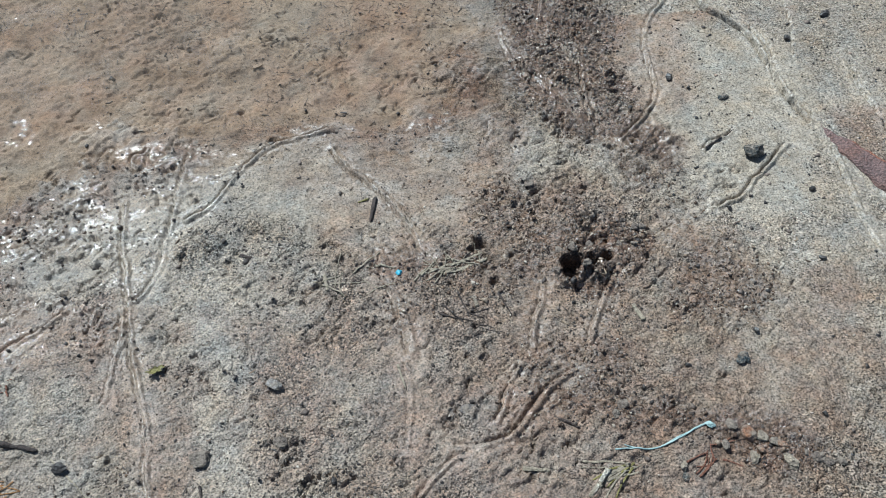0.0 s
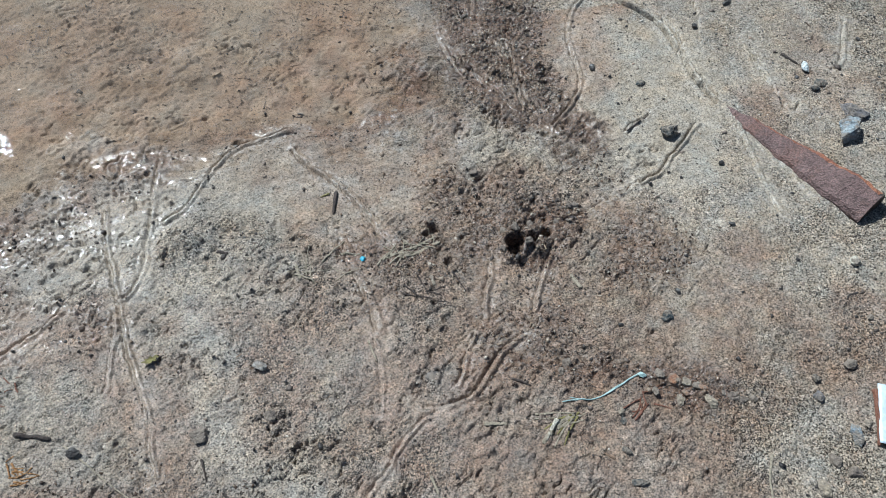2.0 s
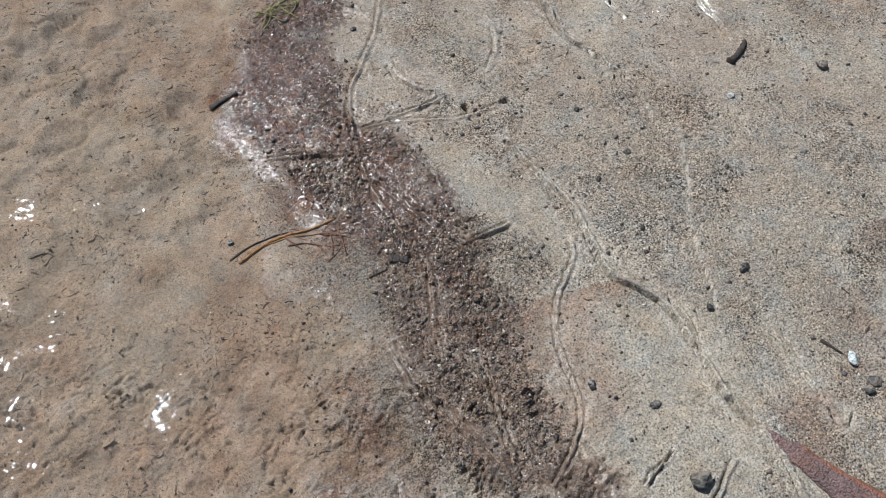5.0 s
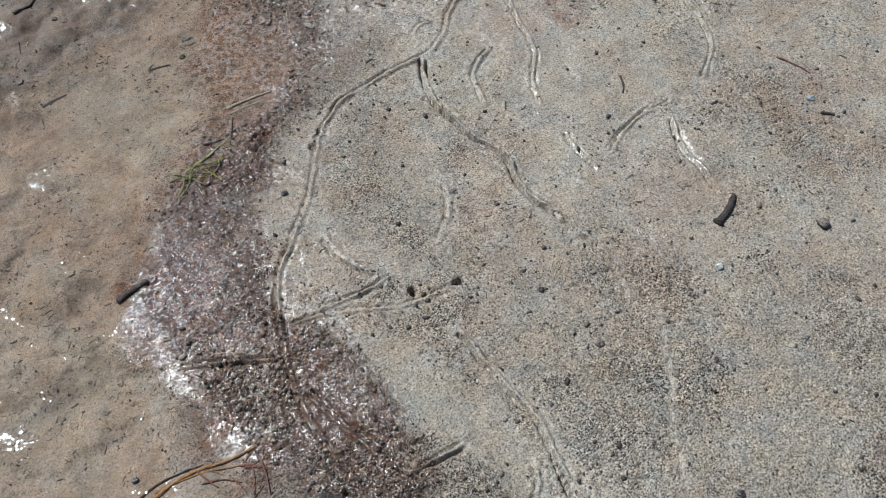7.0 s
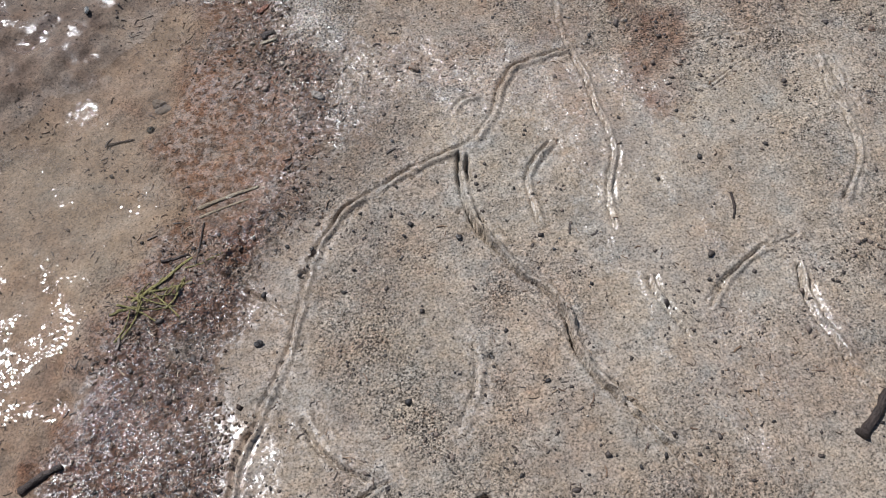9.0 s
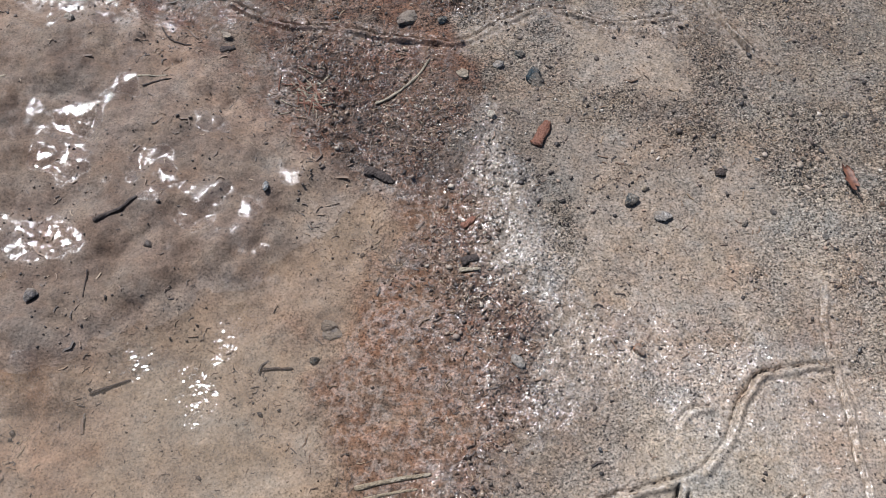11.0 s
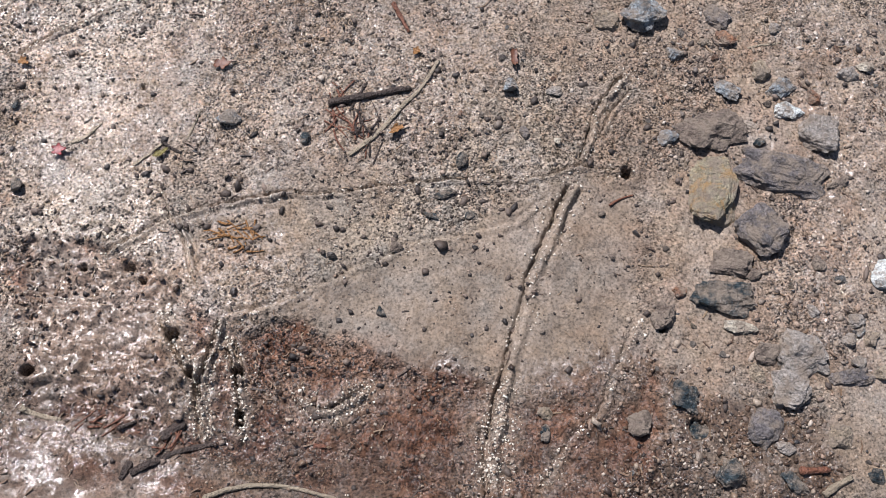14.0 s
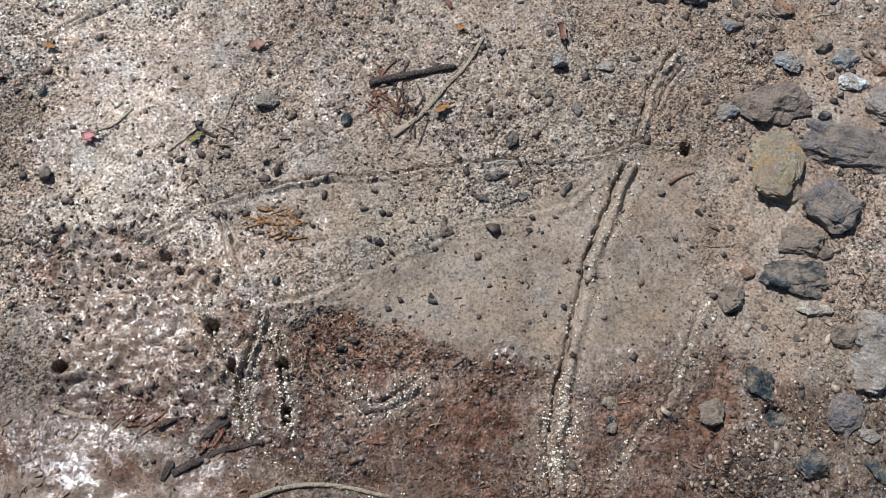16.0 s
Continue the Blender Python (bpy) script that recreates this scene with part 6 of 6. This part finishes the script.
# litter
stone(0.001, 0.450, 0.0070, 0.0066, 0, AZURE, "plastic_chip", "small bright blue plastic chip on mud", tall=0.35, sunk=0.0, facets=6, rough=0.02, group="", category="plastic")


stone(0.203, 0.121, 0.0280, 0.0150, 12, TEAL, "plastic_scrap", "crumpled pale teal plastic scrap on mud", tall=0.4, sunk=0.1, facets=14, rough=0.25, group="", category="plastic")


def strip():
    (ax, ay), (bx, by) = [(0.499, 0.228), (0.476, 0.169)]
    length, turn = math.hypot(bx - ax, by - ay), math.atan2(by - ay, bx - ax)
    verts, faces, n, m = [], [], 24, 5
    for layer in (0.0, 0.0012):
        for i in range(n + 1):
            for j in range(m + 1):
                x, y = i / n * length, (j / m - 0.5) * 0.020
                verts.append((x, y, layer + 0.003 + 0.0015 * noise.noise(Vector((x * 40, y * 60, 0)))))
    w = m + 1
    top = (n + 1) * w
    for i in range(n):
        for j in range(m):
            a = i * w + j
            faces.append((a + 1, a, a + w, a + w + 1)[::-1])
            faces.append((top + a, top + a + 1, top + a + w + 1, top + a + w))
    edge = [i * w for i in range(n + 1)] + [n * w + j for j in range(1, w)] + [i * w + m for i in range(n - 1, -1, -1)] + [j for j in range(m - 1, 0, -1)]
    for a, b in zip(edge, edge[1:] + edge[:1]):
        faces.append((b, a, top + a, top + b))
    ob = link("plastic_strip", verts, faces, WHITE, pose_at=Matrix.Translation((ax, ay, height(ax, ay))) @ Matrix.Rotation(turn, 4, "Z"))
    tagged(ob, "white plastic strip lying on grey sand", "plastic")


strip()


def leaf(x, y, length, width, turn, material, name, label, category="leaf", points=5, curl=0.25):
    """A crumpled leaf scrap with lobes, and a stalk of its own."""
    thing = new(name)
    thing.matrix_world = pose(x, y, height(x, y) + 0.001, 0, 0, turn)
    tagged(thing, label, category)
    n, rings, verts, faces = 40, 6, [], []
    for layer in (0.0, 0.0006):
        for r in range(rings + 1):
            for i in range(n):
                a = 2 * math.pi * i / n
                lobe = 0.7 + 0.14 * math.cos(points * a + 0.7) + 0.42 * noise.noise(Vector((math.cos(a) * 2.2, math.sin(a) * 2.2, x * 50 + y * 31)))
                k = r / rings * lobe
                p = Vector((k * math.cos(a) * length / 2, k * math.sin(a) * width / 2, 0))
                p.z = 0.002 + layer + curl * length * (k * k * 0.35 + 0.25 * noise.noise(Vector((p.x * 160, p.y * 160, x * 9))) * k)
                verts.append(p)
    step = (rings + 1) * n
    for base in (0, step):
        for r in range(rings):
            for i in range(n):
                a, b = base + r * n + i, base + r * n + (i + 1) % n
                q = (a, b, b + n, a + n)
                faces.append(q if base else q[::-1])
    for i in range(n):
        a, b = rings * n + i, rings * n + (i + 1) % n
        faces.append((a, b, step + b, step + a))
    link("blade", verts, faces, material, thing)
    v = [(length * (0.3 + 0.35 * s), 0.0006 * math.cos(q), 0.002 + 0.0006 * math.sin(q)) for s in (0, 1) for q in (0, 1.57, 3.14, 4.71)]
    link("stalk", v, [(0, 1, 5, 4), (1, 2, 6, 5), (2, 3, 7, 6), (3, 0, 4, 7), (3, 2, 1, 0), (4, 5, 6, 7)], BARK, thing)


leaf(-0.226, 2.061, 0.0126, 0.0112, 18, CRIMSON, "leaf", "small crumpled crimson leaf on wet mud")
leaf(-0.118, 2.141, 0.0165, 0.0147, 14, LEAF, "leaf", "small star-shaped brown leaf on wet mud")


def debris(name, x, y, length, width, turn, material, count, label, seed):
    """A matted clump of loose fibres; each fibre is a part."""
    g = np.random.default_rng(seed)
    thing = base_at(name, x, y, label, "plant debris")
    c, s = math.cos(radians(turn)), math.sin(radians(turn))
    for _ in range(count):
        u, v, a = g.normal(0, 0.26) * length, g.normal(0, 0.26) * width, radians(turn) + g.normal(0, 0.7)
        px, py, reach = x + u * c - v * s, y + u * s + v * c, g.uniform(0.2, 0.5) * length
        dx, dy, bend = math.cos(a) * reach / 2, math.sin(a) * reach / 2, g.normal(0, 0.15) * reach
        rod([(px - dx, py - dy), (px - dy / reach * bend, py + dx / reach * bend), (px + dx, py + dy)], g.uniform(0.0005, 0.0011), material, "fibre", flat=0.6, lift=g.uniform(0.8, 2.5), parent=thing, sides=5)


debris("plant_litter", 0.045, 0.455, 0.085, 0.022, 14, STRAW, 16, "tan straw litter beside a small pit", 21)
debris("plant_litter", -0.040, 0.452, 0.075, 0.030, 20, STRAW, 10, "tan plant litter pressed into grey mud", 22)
debris("plant_litter", 0.060, 0.400, 0.070, 0.040, -20, BARK, 8, "dark plant litter pressed into trampled mud", 23)
debris("leaf_shreds", -0.094, 2.005, 0.0334, 0.0160, -9, ORANGE, 22, "shredded orange-brown leaf matted into the mud", 3)
debris("plant_litter", -0.022, 2.099, 0.0495, 0.0259, -47, BROWNW, 20, "matted red-brown plant litter beside a twig", 4)
debris("plant_litter", -0.008, 2.101, 0.0568, 0.0223, 116, BARK, 14, "dark matted plant litter under a twig", 5)
debris("plant_litter", 0.079, 1.718, 0.0374, 0.0389, -16, STRAW, 26, "bleached plant litter scattered on red mud", 6)
debris("plant_litter", -0.340, 0.262, 0.0375, 0.0328, 9, ORANGE, 14, "rust-coloured plant litter on grey mud", 7)
debris("plant_litter", -0.367, 0.344, 0.0288, 0.0389, -34, BROWNW, 12, "red-brown plant litter on grey mud", 8)
debris("plant_litter", 0.104, 1.282, 0.0849, 0.0183, 34, GRASS, 12, "olive plant litter along the water's edge", 9)
debris("plant_litter", 0.259, 0.251, 0.0532, 0.0263, 28, BROWNW, 10, "dark plant litter in trampled mud", 10)
debris("plant_litter", -0.113, 1.858, 0.0349, 0.0162, 27, BROWNW, 8, "wet brown plant litter in dark mud", 11)
debris("plant_litter", -0.167, 1.867, 0.0361, 0.0130, 14, BROWNW, 7, "wet red-brown plant litter in dark mud", 12)
debris("plant_litter", 0.100, 1.289, 0.0502, 0.0143, 31, GRASS, 10, "olive plant litter at the water's edge", 13)
debris("plant_litter", 0.079, 1.715, 0.0591, 0.0259, -34, BROWNW, 22, "brown plant litter on wet red mud", 14)
debris("plant_litter", 0.089, 0.922, 0.0714, 0.0382, -44, BROWNW, 14, "brown plant litter at the water's edge", 15)
leaf(0.104, 2.160, 0.0182, 0.0095, -81, LEAF, "leaf", "dark red-brown leaf scrap on gritty mud", points=2)
leaf(0.016, 2.092, 0.0161, 0.0078, 30, ORANGE, "leaf", "small orange leaf scrap on gritty mud", points=3)
leaf(-0.154, 2.063, 0.0136, 0.0069, 36, GRASS, "leaf", "small yellow-brown leaf scrap on wet mud", points=2)
leaf(0.028, 2.161, 0.0085, 0.0078, -21, ORANGE, "leaf", "small rusty leaf scrap on grit", points=4)
leaf(-0.297, 2.108, 0.0130, 0.0119, 0, LEAF, "leaf", "dark red leaf scrap on wet mud", points=3)
leaf(-0.264, 2.132, 0.0104, 0.0080, -17, ORANGE, "leaf", "small rusty leaf scrap on wet mud", points=3)
leaf(-0.002, 1.781, 0.0117, 0.0112, -20, TAN, "leaf", "small pale brown seed husk on wet mud", points=2)
leaf(-0.220, 0.361, 0.0209, 0.0099, 17, GRASS, "moss", "small tuft of olive moss on grey mud", "moss", points=8, curl=0.35)
leaf(0.551, 1.642, 0.0338, 0.0143, -71, LEAF, "leaf", "dark red leaf scrap on wet grit", points=2)

# ---- small pebbles between the stones, alike in kind ----
PEBBLES = []
for material, label in ((GREY, "small grey pebble sunk in wet grit"), (SLATE, "small dark slate pebble sunk in wet grit"), (TAN, "small tan pebble sunk in wet grit"), (CLOD, "small brown pebble sunk in wet grit"), (RUST, "small red-brown pebble sunk in wet grit"), (BLUE, "small blue-grey pebble sunk in wet grit")):
    for _ in range(2):
        v, f = rock_shape(3, 9, 0.18, 0.85)
        m = bpy.data.meshes.new("pebble")
        m.from_pydata([tuple(p) for p in v * np.array([0.5, 0.4, 0.22])], [], f)
        m.materials.append(material)
        PEBBLES.append((m, label))
chance = (grit_mask * (GY > 1.55) * (1 - silt) * (1 - under))[13:-13, 13:-13].ravel()
for k in rng.choice(chance.size, 110, p=chance / chance.sum()):
    x, y = GX[13:-13, 13:-13].ravel()[k], GY[13:-13, 13:-13].ravel()[k]
    size = 0.005 * math.exp(rng.normal(0, 0.3))
    m, label = PEBBLES[int(len(PEBBLES) * rng.uniform() ** 1.6)]
    if all(math.hypot(x - a, y - b) > c + size / 2 for a, b, c in PLACED):
        PLACED.append((x, y, size / 2))
        ob = new("pebble", m)
        ob.matrix_world = pose(x, y, height(x, y) + 0.06 * size, 0, 0, rng.uniform(0, 360)) @ Matrix.Diagonal((size, size, size, 1))
        tagged(ob, label, "pebble", "gravel at the end of the walk")

# ---- grains, crumbs and fibres: nobody could count them ----
ICO_V, ICO_F = BALLS[1]
ICO_F = np.array(ICO_F)


def scatter(name, count, weight, sizes, material, label, stretch=(1.0, 0.8, 0.55), rise=0.05, seed=1, box=False, small=False):
    """Many small pieces in one mesh, denser where weight is high."""
    g = np.random.default_rng(seed)
    p = (np.clip(weight, 0, None) * (RIGHT - LEFT)[:, None])[13:-13, 13:-13].ravel()
    pick = g.choice(p.size, count, p=p / p.sum())
    hh = H[13:-13, 13:-13].ravel()[pick]
    x = GX[13:-13, 13:-13].ravel()[pick] + g.uniform(-0.0014, 0.0014, count) / 2
    y = GY[13:-13, 13:-13].ravel()[pick] + g.uniform(-0.0014, 0.0014, count) / 2
    size = sizes[0] * np.exp(g.normal(0, sizes[1], count))
    if box:
        tv = np.array([(a, b, c) for a in (-1, 0, 1) for b, c in ((-1, -1), (1, -1), (1, 1), (-1, 1))], float)
        tf = np.array([(i * 4 + q, i * 4 + (q + 1) % 4, i * 4 + 4 + (q + 1) % 4) for i in (0, 1) for q in range(4)] + [(i * 4 + q, i * 4 + 4 + (q + 1) % 4, i * 4 + 4 + q) for i in (0, 1) for q in range(4)])
    elif small:
        tv = np.array([(a, b, c) for a in (-0.62, 0.62) for b in (-0.62, 0.62) for c in (-0.62, 0.62)])
        tf = np.array([(0, 1, 3), (0, 3, 2), (4, 6, 7), (4, 7, 5), (0, 4, 5), (0, 5, 1), (2, 3, 7), (2, 7, 6), (0, 2, 6), (0, 6, 4), (1, 5, 7), (1, 7, 3)])
    else:
        tv, tf = ICO_V, ICO_F
    n = len(tv)
    v = tv[None] * (1 + (0 if box else 0.3) * g.normal(size=(count, n, 1)).clip(-1.6, 1.6)) * np.array(stretch) * np.exp(g.normal(0, 0.2, (count, 1, 3)))
    if box:
        v[:, :, 1] += (tv[None, :, 0] ** 2) * g.normal(0, 2.5 * stretch[1], (count, 1))
        tilt, spin = g.normal(0, 0.06, count), g.uniform(0, 6.283, count)
    else:
        tilt, spin = g.normal(0, 0.6, count), g.uniform(0, 6.283, count)
    v *= size[:, None, None]
    c, s = np.cos(tilt)[:, None], np.sin(tilt)[:, None]
    v = np.stack([v[..., 0] * c - v[..., 2] * s, v[..., 1], v[..., 0] * s + v[..., 2] * c], -1)
    c, s = np.cos(spin)[:, None], np.sin(spin)[:, None]
    v = np.stack([v[..., 0] * c - v[..., 1] * s, v[..., 0] * s + v[..., 1] * c, v[..., 2]], -1)
    v += np.stack([x, y, hh + rise * size * stretch[2]], -1)[:, None]
    f = (tf[None] + (np.arange(count) * n)[:, None, None]).reshape(-1, 3)
    m = bpy.data.meshes.new(name)
    m.vertices.add(count * n)
    m.vertices.foreach_set("co", v.astype(np.float32).ravel())
    m.loops.add(f.size)
    m.loops.foreach_set("vertex_index", f.astype(np.int32).ravel())
    m.polygons.add(len(f))
    m.polygons.foreach_set("loop_start", np.arange(0, f.size, 3, dtype=np.int32))
    m.polygons.foreach_set("use_smooth", np.full(len(f), not box))
    m.update(calc_edges=True)
    m.validate()
    m.materials.append(material)
    tagged(new(name, m), label, name.replace("_", " "), kind="stuff")


dry = (1 - 0.8 * silt) * (1 - under) * (1 - 0.7 * dark)
lumpy = np.clip(0.5 + 1.2 * fractal(GX, GY, 0.06, 820, 3), 0.05, 2)
scatter("sand_grains", 15000, dry * (1 - 0.75 * trampled) * (1 - 0.5 * grit_mask * (GY > 1.8)) * lumpy + 0.05 * (1 - under), (0.00085, 0.36), SANDGRAIN, "mixed grey, brown and white sand grains", seed=11, small=True)
scatter("peat_grains", 14000, dark * lumpy * (1 - 0.9 * under), (0.0012, 0.4), PEATGRAIN, "dark wet crumbly peat grains", seed=12, small=True)
scatter("grit", 2600, grit_mask * lumpy * (1 - 0.6 * silt), (0.0011, 0.42), SANDGRAIN, "coarse grey and red grit", seed=13)
scatter("mud_crumbs", 18000, ((0.3 + crumble) * (1 - 0.9 * under) + 0.7 * np.exp(-((sd / 0.025) ** 2))) * lumpy, (0.00095, 0.4), CRUMB, "small dark mud crumbs", seed=14, small=True)
scatter("dark_crumbs", 7500, (0.25 + crumble) * (1 + 0.9 * step01(GY, 1.9, 2.0)) * (1 - 0.85 * under) * np.clip(0.3 + 1.6 * fractal(GX, GY, 0.05, 830, 3), 0.03, 2), (0.0012, 0.42), CRUMB, "loose dark crumbs of soil", seed=16, small=True)
scatter("furrow_grains", 2600, np.clip(track - 0.35, 0, None) * step01(GY, 1.79, 1.85) * (0.25 + trench + 0.8 * grit_mask), (0.0008, 0.3), PALEGRAIN, "pale wet sand grains along the furrows", seed=19, small=True)
scatter("dark_scraps", 240, step01(GY, 1.93, 2.0) * (1 - under) * (1 - 0.7 * slick) * lumpy + 0.25 * step01(GY, 1.8, 1.9) * grit_mask, (0.0022, 0.34), CRUMB, "black and red-brown scraps of bark and soil", stretch=(1.2, 0.75, 0.5), seed=20)
scatter("soil_crumbs", 1300, (0.12 + crumble + 0.9 * track) * (1 - under) * (0.3 + step01(GY, 0.7, 0.9)) * np.clip(0.2 + 1.8 * fractal(GX, GY, 0.07, 835, 3), 0.02, 2), (0.0019, 0.34), CRUMB, "coarse dark crumbs of soil on the mud", seed=18)
scatter("bed_crumbs", 2200, step01(sd, 0.0, 0.03) * lumpy, (0.0009, 0.4), CRUMB, "dark crumbs on the bed of the puddle", rise=0.8, seed=17, small=True)
scatter("plant_fibres", 15000, (0.3 * under * (sd < 0.25) * (1 - 0.8 * lump) + 1.6 * litter + red * (1 - 0.6 * (GY < 0.8)) * (1 - 0.85 * lump) + 0.3 * dark + 0.012) * lumpy, (0.0017, 0.38), FIBRE, "short dark plant fibres", stretch=(1.0, 0.13, 0.1), rise=1.5, seed=15, box=True)
